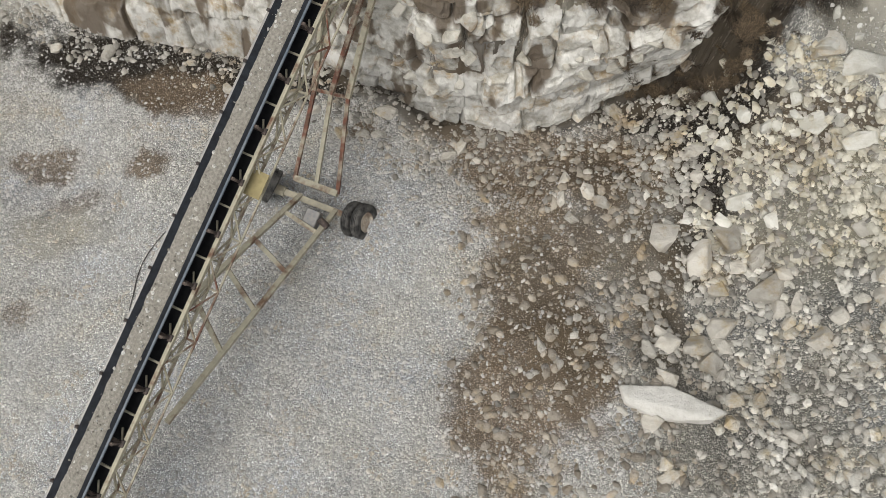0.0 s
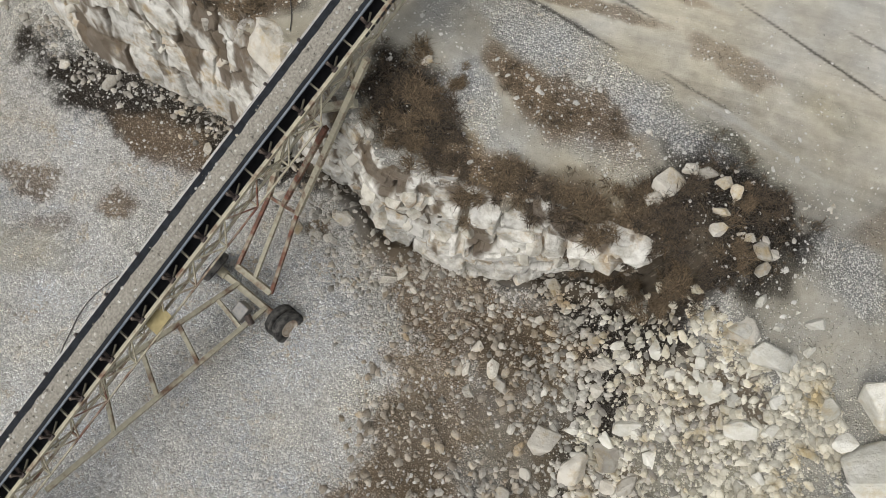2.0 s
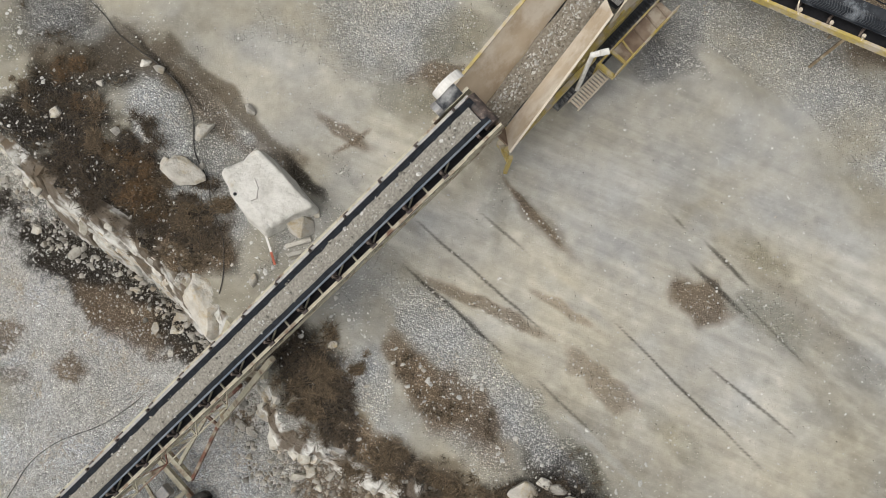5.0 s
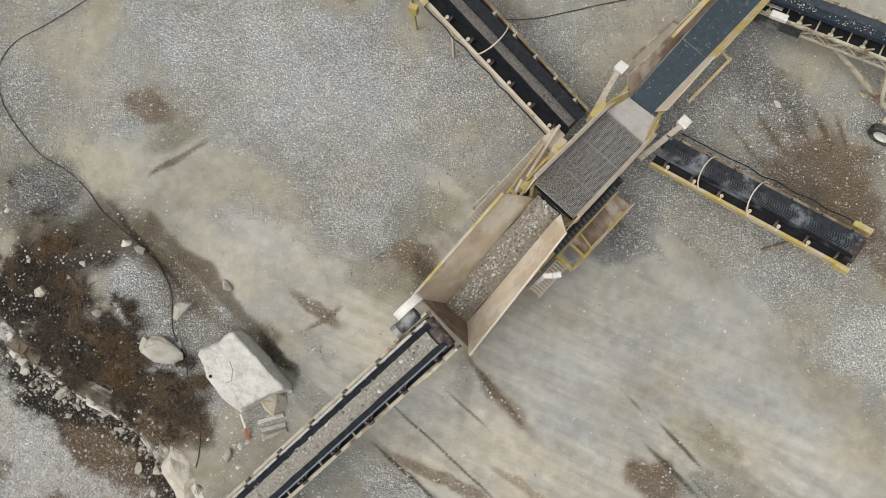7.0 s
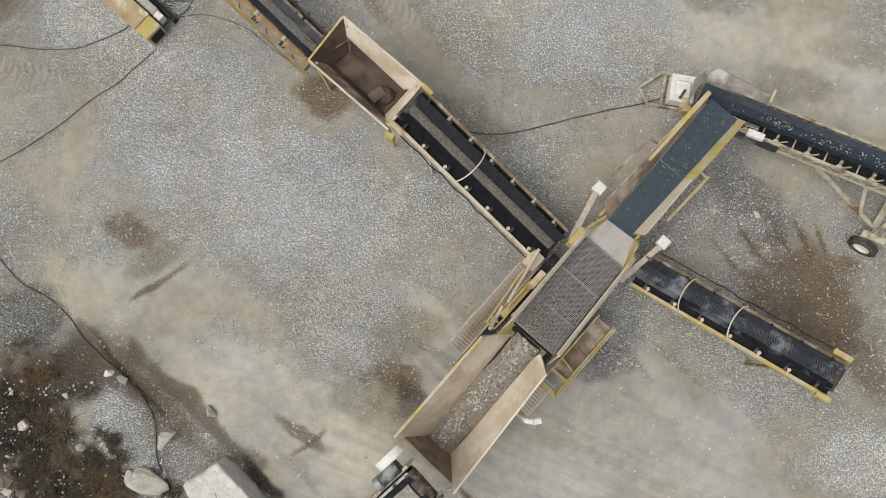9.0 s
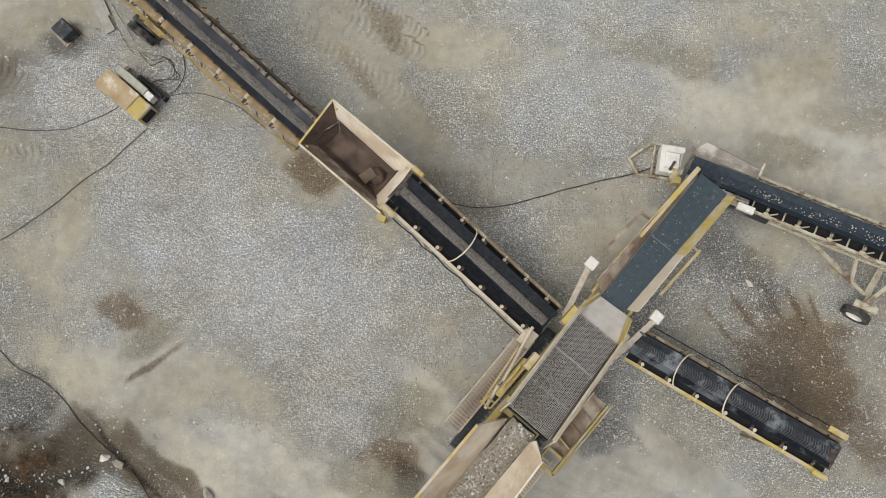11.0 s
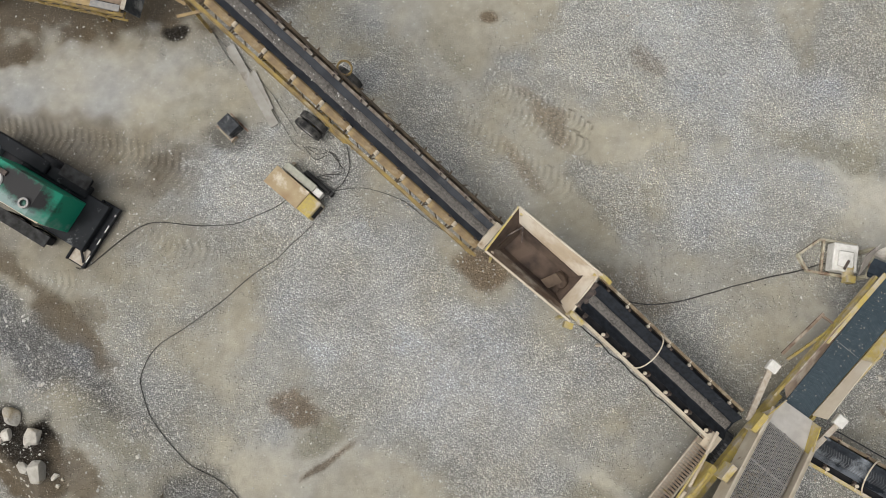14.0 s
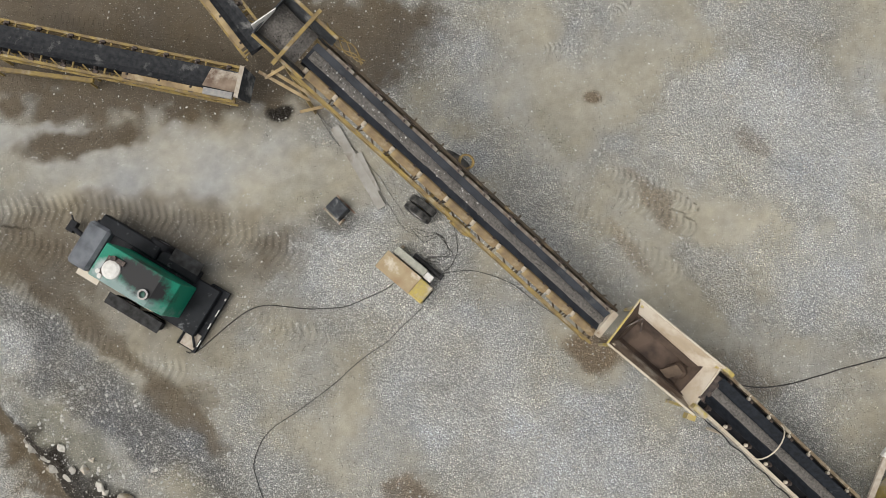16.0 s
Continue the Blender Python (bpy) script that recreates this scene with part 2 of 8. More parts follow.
    def pipe(self, pts, r, n=6):
        """One bent round bar through the points."""
        pts = [Vector(p) for p in pts]
        o = len(self.v)
        side = None
        for i, p in enumerate(pts):
            x = (pts[min(i + 1, len(pts) - 1)] - pts[max(i - 1, 0)]).normalized()
            a = (x.orthogonal() if side is None else side - x * side.dot(x)).normalized()
            side, b = a, x.cross(a)
            self.v += [tuple(p + (a * math.cos(6.2832 * k / n) + b * math.sin(6.2832 * k / n)) * r) for k in range(n)]
        for i in range(len(pts) - 1):
            for k in range(n):
                j = (k + 1) % n
                self.f.append((o + i * n + k, o + i * n + j, o + (i + 1) * n + j, o + (i + 1) * n + k))
        return self

    def mesh(self, name, bevel=0.0):
        me = bpy.data.meshes.new(name)
        me.from_pydata(self.v, [], self.f)
        bm = bmesh.new()
        bm.from_mesh(me)
        bmesh.ops.recalc_face_normals(bm, faces=bm.faces)
        if bevel:
            bmesh.ops.bevel(bm, geom=[e for e in bm.edges if len(e.link_faces) == 2 and e.calc_face_angle(0) > 0.6], offset=bevel, segments=1, affect="EDGES")
        bm.to_mesh(me)
        bm.free()
        me.update()
        return me


def thing(name, m, label, category, group=""):
    ob = new(name)
    ob.empty_display_size = 0.2
    ob.matrix_world = m
    return tagged(ob, label, category, group)


def part(name, shape, mat, parent, label="", bevel=0.0, smooth_angle=0.0):
    me = shape.mesh(name, bevel)
    me.materials.append(mat)
    if smooth_angle:
        for p in me.polygons:
            p.use_smooth = True
    ob = new(name, me)
    ob.parent = parent
    if label:
        ob["label"] = label
    return ob


def along(a, b):
    """A frame at a whose x runs to b, y to the left and z up."""
    a, b = Vector(a), Vector(b)
    x = (b - a).normalized()
    y = Vector((0, 0, 1)).cross(x).normalized()
    z = x.cross(y)
    return Matrix(((x.x, y.x, z.x, a.x), (x.y, y.y, z.y, a.y), (x.z, y.z, z.z, a.z), (0, 0, 0, 1)))


# ---- ground ----
def lines(lo, hi, step, far):
    mid = np.arange(lo, hi + step / 2, step)
    grow, s, p = [], step, 0.0
    while p < far:
        s *= 1.35
        p += s
        grow.append(p)
    grow = np.array(grow)
    return np.concatenate([lo - grow[::-1], mid, mid[-1] + grow])


GRAVEL, DUST, BROWN, SOIL_AND_SHADE, PALE, OLIVE, CREVICE, SAND, EARTH, SLATE_AND_SHADE, POWDER = 0, 1, 2, 3, 4, 5, 6, 7, 8, 9, 10
SOILS = np.array([(0.53, 0.513, 0.470), (0.375, 0.347, 0.285), (0.228, 0.166, 0.108), (0.034, 0.027, 0.020), (0.62, 0.612, 0.585), (0.31, 0.288, 0.222), (0.10, 0.08, 0.058), (0.50, 0.464, 0.388), (0.160, 0.127, 0.088), (0.265, 0.255, 0.235), (0.415, 0.395, 0.35)])
LOOSE = np.array([1.0, 0.32, 0.65, 0.7, 1.0, 0.5, 0.4, 0.2, 0.45, 0.9, 0.1])
# patches: x, y, half length, half width, turn in degrees, soil, strength; some dark ones paint shade
# the two dark patches paint the shadowed crevice at the left cliff's foot
PIT_PATCHES = [(-8.0, 2.0, 10.0, 9.5, 0, PALE, 1.1), (-14.3, 7.7, 1.4, 0.7, 0, BROWN, 0.8), (-10.6, 7.7, 0.8, 0.8, 0, BROWN, 0.85), (-13.0, 6.3, 1.4, 0.5, 0, BROWN, 0.6), (-13.9, 2.0, 0.8, 0.6, 0, BROWN, 0.6),
               (-10.8, 11.4, 6.2, 1.5, -13, SOIL_AND_SHADE, 1.3), (-9.2, 10.2, 3.0, 0.9, -11, BROWN, 0.8), (-13.2, 5.1, 2.4, 1.2, 0, DUST, 0.6), (-5.6, 11.3, 3.0, 1.1, -20, SOIL_AND_SHADE, 1.1)]
# dark patches here also stand for shaded rubble gaps and crevices among plants
BAND_PATCHES = [(9.8, 0.8, 3.6, 4.0, 0, OLIVE, 0.6), (9.8, 6.0, 2.8, 2.0, 0, EARTH, 0.8), (2.2, 7.8, 3.6, 1.9, -33, BROWN, 0.9), (3.0, 2.6, 2.1, 4.6, 8, BROWN, 0.85), (1.9, -1.1, 1.8, 3.0, 10, BROWN, 0.9), (3.7, 0.2, 1.0, 2.5, 15, BROWN, 0.9),
                (5.6, 6.6, 2.4, 2.3, 0, BROWN, 1.0), (6.4, 0.4, 1.5, 0.9, 20, SOIL_AND_SHADE, 0.6), (-2.8, 8.8, 0.6, 0.4, 12, BROWN, 0.9), (7.6, 8.7, 2.2, 1.0, -5, SOIL_AND_SHADE, 1.4), (8.8, 7.6, 1.8, 1.0, 0, SOIL_AND_SHADE, 0.9), (7.6, 6.2, 0.55, 2.5, 4, SOIL_AND_SHADE, 1.0), (7.5, 3.2, 1.3, 1.4, 0, SOIL_AND_SHADE, 0.9), (4.6, 8.7, 3.0, 0.35, 0, SOIL_AND_SHADE, 0.7),
                (10.6, 4.4, 1.9, 2.6, 10, OLIVE, 0.7), (8.6, 7.9, 1.7, 1.3, -10, SOIL_AND_SHADE, 1.2), (7.9, 6.2, 0.9, 2.6, 6, SOIL_AND_SHADE, 1.1), (10.6, 6.6, 1.8, 1.3, 0, EARTH, 0.9), (6.4, 1.2, 1.3, 0.9, 20, EARTH, 0.9), (8.9, 3.2, 1.6, 0.9, 0, EARTH, 0.9), (5.0, 4.4, 1.4, 3.2, 5, EARTH, 0.7), (3.2, 1.6, 1.3, 3.6, 12, EARTH, 0.6), (8.6, -1.8, 3.4, 1.8, 0, SLATE_AND_SHADE, 0.7), (6.6, 3.2, 1.2, 4.4, 0, EARTH, 0.75), (9.4, 0.4, 3.2, 2.6, 0, SLATE_AND_SHADE, 0.6)]
# (9.9, 12.0) paints the mesa's north-east shadow, (0.35, 11.9) a shadowed slope
MESA_PATCHES = [(4.4, 13.2, 2.7, 0.95, -19, BROWN, 0.85), (2.5, 14.05, 1.1, 0.6, -28, BROWN, 0.7), (-0.1, 12.3, 1.1, 1.8, 32, SOIL_AND_SHADE, 1.2), (2.1, 10.75, 1.9, 0.8, -27, BROWN, 0.8),
                (9.0, 10.6, 2.6, 2.0, -20, SOIL_AND_SHADE, 1.2), (8.5, 10.2, 1.0, 0.8, 0, EARTH, 0.8), (9.9, 12.0, 2.6, 0.85, -34, SOIL_AND_SHADE, 1.7), (0.35, 11.9, 1.7, 1.5, 30, SOIL_AND_SHADE, 1.4), (4.4, 10.6, 3.4, 0.65, -2, BROWN, 1.0), (7.9, 12.8, 1.0, 0.6, -20, SOIL_AND_SHADE, 0.7), (5.6, 11.0, 2.1, 0.7, 2, EARTH, 0.75), (11.2, 10.2, 0.9, 1.3, 10, SOIL_AND_SHADE, 0.7), (4.8, 14.5, 4.6, 0.75, -21, GRAVEL, 0.8),
                (2.0, 12.5, 0.8, 1.6, 35, PALE, 0.6), (5.6, 12.3, 1.5, 0.8, -15, PALE, 0.35)]
LEFT_PATCHES = [(-8.3, 15.1, 4.2, 1.9, -12, SOIL_AND_SHADE, 1.4), (-7.9, 15.4, 1.0, 0.9, -16, BROWN, 0.5), (-11.6, 17.8, 0.9, 0.8, 0, BROWN, 0.4), (-6.0, 14.2, 1.6, 1.0, -20, BROWN, 0.9), (-11.7, 16.7, 2.6, 1.4, 13, SOIL_AND_SHADE, 1.1), (-11.6, 18.1, 2.7, 1.3, 44, SOIL_AND_SHADE, 0.9),
                (-4.4, 12.8, 1.3, 1.1, 24, DUST, 0.7), (-7.4, 19.2, 3.2, 0.7, -25, BROWN, 0.65), (-3.9, 18.4, 1.3, 0.6, -25, BROWN, 0.6), (-15.5, 18.8, 2.2, 1.0, -20, OLIVE, 0.6),
                (-5.2, 14.8, 1.0, 0.9, 0, BROWN, 0.6), (-13.4, 19.9, 1.3, 0.8, 10, GRAVEL, 0.6), (-8.1, 17.9, 1.9, 0.85, -48, PALE, 1.1), (-6.6, 16.4, 0.7, 0.6, 0, PALE, 0.9)]
# thin dark strips put the ruts' darkness into colour, no rut is carved
DRAG_PATCHES = [(9.5, 17.3, 9, 3.2, -19, SAND, 0.75), (6.3, 21.8, 4.2, 2.2, -15, POWDER, 1), (11.5, 24.2, 3, 2, -15, POWDER, 0.8), (2.6, 18.4, 2.6, 0.9, -22, SAND, 0.9), (5.1, 14.1, 2.6, 0.75, -17, GRAVEL, 0.85), (3.5, 15.7, 2.3, 0.4, -15, GRAVEL, 0.7),
                (4.4, 16.5, 2.5, 0.28, -4, BROWN, 0.65), (6.7, 17.5, 1.4, 0.22, -11, BROWN, 0.5), (8.7, 15.8, 1.6, 0.55, -20, BROWN, 0.55), (10.9, 19.5, 1.3, 0.75, -20, BROWN, 0.85), (16.6, 13.1, 1.8, 0.8, -25, BROWN, 0.4), (12.9, 19.8, 1.6, 0.8, -25, OLIVE, 0.7),
                (11.6, 15.0, 1.6, 0.5, -20, OLIVE, 0.5), (9.1, 13.2, 2.5, 0.3, -24, OLIVE, 0.5), (12.0, 21.8, 1.2, 0.5, -25, OLIVE, 0.6), (6.8, 17.9, 1.7, 0.3, -16, POWDER, 1), (9.8, 13.7, 2.2, 0.16, -20, POWDER, 0.9), (10.9, 26.1, 1.4, 0.25, -23, POWDER, 1),
                (15.5, 14.3, 1.4, 0.4, -15, SAND, 0.8), (4.9, 20.0, 1.8, 0.35, -29, EARTH, 0.55), (11.3, 16.6, 3.4, 0.05, -22, SOIL_AND_SHADE, 0.75), (13.3, 17.2, 2.0, 0.05, -16, SOIL_AND_SHADE, 0.6), (8.9, 21.8, 0.7, 0.06, -24, SOIL_AND_SHADE, 0.6), (11.1, 21.0, 1.3, 0.09, -24, SOIL_AND_SHADE, 0.6),
                (11.2, 20.1, 1.3, 0.09, -22, SOIL_AND_SHADE, 0.6), (3.8, 17.4, 3.1, 0.05, -18, SOIL_AND_SHADE, 0.6), (3.5, 16.0, 2.6, 0.07, -18, SOIL_AND_SHADE, 0.75), (3.9, 19.1, 1.2, 0.06, -18, SOIL_AND_SHADE, 0.55), (13.1, 19.6, 1.7, 0.05, -24, SOIL_AND_SHADE, 0.45), (7.9, 14.6, 1.5, 0.05, -20, SOIL_AND_SHADE, 0.4),
                (14.5, 12.2, 1.9, 1.0, -3, BROWN, 0.5), (13.4, 10.6, 1.7, 0.9, -18, GRAVEL, 0.7), (3.5, 20.0, 0.4, 2.2, 15, OLIVE, 0.4)]
PAD_PATCHES = [(-6.5, 27.8, 6.2, 3.6, 12, PALE, 0.75), (-11.5, 29.8, 4.5, 3.0, 0, PALE, 0.6), (-3.0, 24.8, 3.2, 2.0, -10, GRAVEL, 0.9), (-4.4, 20.7, 5.6, 1.9, -4, SAND, 0.7), (-10.2, 22.6, 4.6, 1.7, 24, SAND, 0.42), (-14.6, 25.6, 3.6, 1.7, 30, SAND, 0.22),
               (-0.3, 20.0, 2.4, 1.3, 10, SAND, 0.9), (-11.5, 24.6, 1.4, 0.55, 3, BROWN, 0.75), (-10.3, 23.9, 1.2, 0.6, 40, OLIVE, 0.8), (-9.7, 23.1, 1.3, 0.14, 56, BROWN, 0.7), (-2.6, 20.2, 1.3, 0.3, -12, BROWN, 0.7), (-2.2, 19.9, 0.9, 0.12, 60, BROWN, 0.7),
               (0.0, 23.3, 1.4, 0.9, 10, BROWN, 0.8), (0.8, 22.9, 0.8, 0.6, 0, SOIL_AND_SHADE, 0.5), (-0.9, 22.0, 2.0, 0.7, 10, OLIVE, 0.6), (-6.9, 32.1, 1.2, 0.8, -9, BROWN, 0.85), (-0.5, 24.9, 1.4, 0.9, 40, OLIVE, 0.6), (-13.6, 19.9, 1.9, 1.6, 60, SLATE_AND_SHADE, 0.7),
               (-9.6, 19.7, 3.2, 0.8, -14, EARTH, 0.8), (-8.9, 19.6, 2.6, 0.12, -22, SOIL_AND_SHADE, 0.7), (-11.8, 18.9, 2.0, 1.0, 20, EARTH, 0.7), (-20.5, 24.8, 1.0, 0.7, -30, EARTH, 0.8)]
# the grey patch at (6.4, 27.2) paints the screening plant's shadow
EAST_PATCHES = [(7.0, 24.2, 4.6, 2.3, -20, POWDER, 1.0), (6.4, 27.2, 1.8, 1.2, 32, SLATE_AND_SHADE, 0.6), (3.6, 27.6, 1.8, 3.0, 30, DUST, 0.8), (12.6, 31.6, 3.0, 2.1, -25, BROWN, 0.85), (10.9, 33.6, 1.1, 0.13, -42, BROWN, 1.0), (11.7, 33.7, 1.1, 0.14, -48, BROWN, 1.0), (12.5, 33.7, 0.9, 0.12, -52, BROWN, 1.0), (10.2, 32.7, 1.2, 0.13, -36, BROWN, 0.9), (9.6, 31.9, 1.1, 0.12, -30, BROWN, 0.8), (12.8, 30.6, 1.6, 0.8, -30, EARTH, 0.7), (15.2, 30.2, 2.0, 1.0, -30, BROWN, 0.6), (9.5, 34.4, 2.6, 1.0, -20, SLATE_AND_SHADE, 0.6), (10.5, 39.6, 5.0, 2.6, 0, SAND, 0.7), (9.5, 39.2, 2.0, 0.8, 10, OLIVE, 0.7), (11.5, 41.2, 2.0, 0.8, 10, OLIVE, 0.5), (16.2, 27.0, 2.0, 1.4, 20, PALE, 0.9),
                (11.0, 26.2, 4.0, 0.55, -20, OLIVE, 0.7), (9.5, 26.9, 3.3, 0.6, -20, SAND, 0.9), (4.4, 20.2, 1.7, 0.16, -28, BROWN, 0.8), (1.0, 40.0, 9.0, 4.5, 5, SAND, 0.35), (-7.0, 37.6, 4.2, 1.8, -10, DUST, 0.7), (-6.5, 38.3, 1.6, 0.6, -30, BROWN, 0.5), (-6.8, 36.2, 1.4, 0.4, -35, BROWN, 0.4), (-11.2, 39.6, 2.4, 1.2, -30, DUST, 0.8), (-11.2, 39.7, 1.6, 0.4, -30, OLIVE, 0.6),
                (-5.0, 42.6, 3.6, 2.6, 20, PALE, 0.8), (2.2, 42.6, 3.4, 1.6, 10, PALE, 0.6), (4.4, 41.0, 2.6, 1.0, 10, OLIVE, 0.7), (3.0, 39.6, 5.0, 1.0, 8, SAND, 0.7), (2.6, 36.2, 1.6, 0.5, 15, OLIVE, 0.7), (0.6, 34.6, 3.2, 1.3, 12, DUST, 0.8), (5.6, 33.8, 1.7, 1.3, 40, SAND, 0.7), (-1.5, 33.2, 2.2, 0.8, 0, BROWN, 0.4), (-3.2, 36.6, 2.4, 1.2, 0, GRAVEL, 0.7)]
NORTH_PATCHES = [(-26.0, 30.5, 8.0, 10.0, 0, DUST, 0.85), (-24.0, 28.0, 6.0, 3.0, 20, EARTH, 0.3), (-28.5, 37.4, 11.0, 4.2, 22, EARTH, 1.4), (-20.5, 40.2, 4.5, 2.3, 25, EARTH, 0.95), (-24.6, 33.0, 6.0, 1.75, 22, POWDER, 1.1), (-31.5, 31.9, 4.5, 0.55, 22, POWDER, 1.0),
                 (-28.8, 32.7, 2.8, 0.75, 26, EARTH, 1.0), (-26.0, 29.9, 7.0, 1.7, 20, EARTH, 0.65), (-19.6, 31.2, 1.6, 1.2, 20, EARTH, 0.5), (-29.5, 27.4, 4.5, 1.6, 8, EARTH, 0.75), (-16.4, 32.0, 2.6, 2.1, 11, PALE, 0.9),
                 (-25.5, 25.9, 5.5, 0.5, -16, EARTH, 0.8), (-20.6, 24.0, 2.6, 0.7, -14, EARTH, 0.9), (-27.0, 24.9, 4.5, 0.9, -14, SLATE_AND_SHADE, 0.9), (-22.0, 22.9, 6.0, 1.0, -9, SLATE_AND_SHADE, 1.0), (-28.2, 24.2, 1.6, 0.8, -10, PALE, 0.8), (-24.6, 21.7, 3.0, 0.8, -10, OLIVE, 0.9),
                 (-18.0, 21.3, 2.5, 0.7, -20, OLIVE, 0.6), (-25.6, 20.2, 3.6, 1.1, -18, SOIL_AND_SHADE, 1.2), (-20.6, 19.4, 2.6, 1.2, -24, SOIL_AND_SHADE, 1.2), (-18.2, 19.2, 1.6, 0.8, -20, EARTH, 0.8), (-25.5, 18.4, 8.0, 2.4, -24, EARTH, 1.2), (-24.0, 20.0, 5.0, 0.9, -24, SOIL_AND_SHADE, 0.9), (-19.8, 17.6, 3.2, 1.4, -24, EARTH, 1.0)]
# the dark strip at (-3.2, 18.2) paints shadow along the great block
SPOT_PATCHES = [(1.5, 38.0, 4.6, 2.6, 10, PALE, 0.55), (-3.2, 18.2, 1.2, 0.24, -26, SOIL_AND_SHADE, 0.85), (-7.0, 19.7, 3.4, 0.34, -20, EARTH, 0.8), (4.1, 13.5, 2.5, 0.8, -20, BROWN, 0.85), (-1.5, 42.6, 5.0, 3.4, 0, PALE, 0.8), (10.8, 25.2, 3.6, 1.6, -20, POWDER, 0.8), (-21.85, 36.6, 0.62, 0.46, 20, SOIL_AND_SHADE, 1.3), (-14.0, 37.7, 1.4, 0.7, -10, PALE, 0.9), (-16.7, 27.8, 2.7, 1.3, 20, DUST, 0.6), (-18.3, 33.3, 1.2, 0.7, 20, SOIL_AND_SHADE, 0.5),
                (-10.2, 41.6, 0.4, 0.3, 0, BROWN, 0.8), (-3.5, 42.0, 0.8, 0.5, 0, BROWN, 0.5), (-13.0, 40.5, 3.0, 1.2, 0, DUST, 0.5), (-20, 33.8, 1.5, 0.8, 30, OLIVE, 0.4)]


def soil(x, y, z):
    """Base colour and looseness of the ground at each place, painted shade included."""
    d, bx = rim_distance(x, y)
    n1, n2 = fbm(x * 0.22, y * 0.22, 40), fbm(x * 1.4, y * 1.4, 44)
    n3 = fbm(x * 0.6, y * 0.6, 47)
    k = ((0.35 + 0.6 * smooth(0.34, 0.62, 0.6 * n1 + 0.4 * n3)) * smooth(-0.5, 0.5, d))[..., None]
    col = SOILS[GRAVEL] * (1 - k) + SOILS[DUST] * k
    loose = LOOSE[GRAVEL] * (1 - k[..., 0]) + LOOSE[DUST] * k[..., 0]
    u, v = turned(x - 9, y - 18.5, -19)
    east = smooth(1.45, 0.7, np.hypot(u / 12, v / 7.5)) * smooth(0.5, 2.5, d)
    streak = 0.55 * fbm(u * 0.13 + 3 + 0.1 * v, v * 0.7, 65, 4) + 0.45 * fbm(u * 0.2 + 9, v * 1.9, 67, 3)
    for soil_kind, share in ((DUST, east * 0.85), (BROWN, east * smooth(0.56, 0.70, streak) * 0.14), (SAND, east * smooth(0.50, 0.38, streak) * 0.9)):
        col = col + (SOILS[soil_kind] - col) * share[..., None]
        loose = loose + (LOOSE[soil_kind] - loose) * share
    wx, wy = x + 1.1 * (fbm(x * 0.9, y * 0.9, 71) - 0.5), y + 1.1 * (fbm(x * 0.9, y * 0.9, 73) - 0.5)
    for px, py, a, b, turn, kind, strength in PIT_PATCHES + BAND_PATCHES + MESA_PATCHES + LEFT_PATCHES + DRAG_PATCHES + PAD_PATCHES + EAST_PATCHES + NORTH_PATCHES + SPOT_PATCHES:
        thin = min(1.0, b * 1.5)
        u, v = turned((wx - px) * thin + (x - px) * (1 - thin), (wy - py) * thin + (y - py) * (1 - thin), turn)
        r = np.hypot(u / a, v / b) + 0.7 * (n2 - 0.5)
        w = np.clip(strength * smooth(1.15, 0.55, r), 0, 1)
        col = col + (SOILS[kind] - col) * w[..., None]
        loose = loose + (LOOSE[kind] - loose) * w
    # ground behind the rock face gets crevice darkness painted in, deepening the gaps
    cliff = smooth(-1.5, -1.1, d) * smooth(0.1, -0.2, d) * smooth(10.0, 8.8, bx) * smooth(-17.5, -16, bx)
    col = col + (SOILS[CREVICE] - col) * (cliff * 0.85)[..., None]
    loose = loose * (1 - cliff)
    mott = fbm(x * 0.45 + 3, y * 0.45, 83)
    col = col * ((0.84 + 0.32 * fbm(x * 3, y * 3, 81)) * (0.70 + 0.33 * mott))[..., None] * np.array([0.985, 1.0, 1.0]) * (1 + np.stack([0.05 * (n3 - 0.5), 0 * n3, -0.12 * (n3 - 0.5)], -1) * 2)
    return col, loose


# cleat marks of crawlers and tyres: the way, half width, pitch, depth
TRACKS = [([(-33.0, 27.7), (-30.75, 28.75), (-27.81, 30.1), (-24.4, 30.95), (-21.31, 31.3), (-18.4, 31.4)], 0.62, 0.30, 1.0),           ([(-31.5, 27.6), (-30.36, 27.9), (-28.4, 28.05), (-27.4, 28.0)], 0.55, 0.30, 0.9), ([(-30.6, 26.9), (-28.93, 26.1), (-26.36, 25.4), (-23.81, 25.2), (-21.6, 25.6)], 0.45, 0.29, 0.7),
          ([(-12.6, 42.9), (-12.0, 43.2), (-10.91, 44.3), (-10.3, 45.8)], 0.22, 0.2, 0.5), ([(-8.3, 38.95), (-6.67, 39.0), (-5.1, 38.6)], 0.3, 0.24, 0.8), ([(-7.7, 38.2), (-6.34, 38.05), (-5.0, 37.9)], 0.34, 0.3, 1.0),
          ([(-9.6, 37.0), (-7.46, 36.55), (-4.8, 36.05)], 0.4, 0.3, 0.5), ([(-20.1, 28.7), (-18.38, 28.4), (-17.0, 28.9)], 0.4, 0.3, 0.5), ([(9.3, 32.2), (11.0, 31.2), (12.6, 30.6)], 0.4, 0.34, 0.5), ([(10.6, 33.9), (12.0, 33.0), (13.6, 32.6)], 0.4, 0.34, 0.5)]


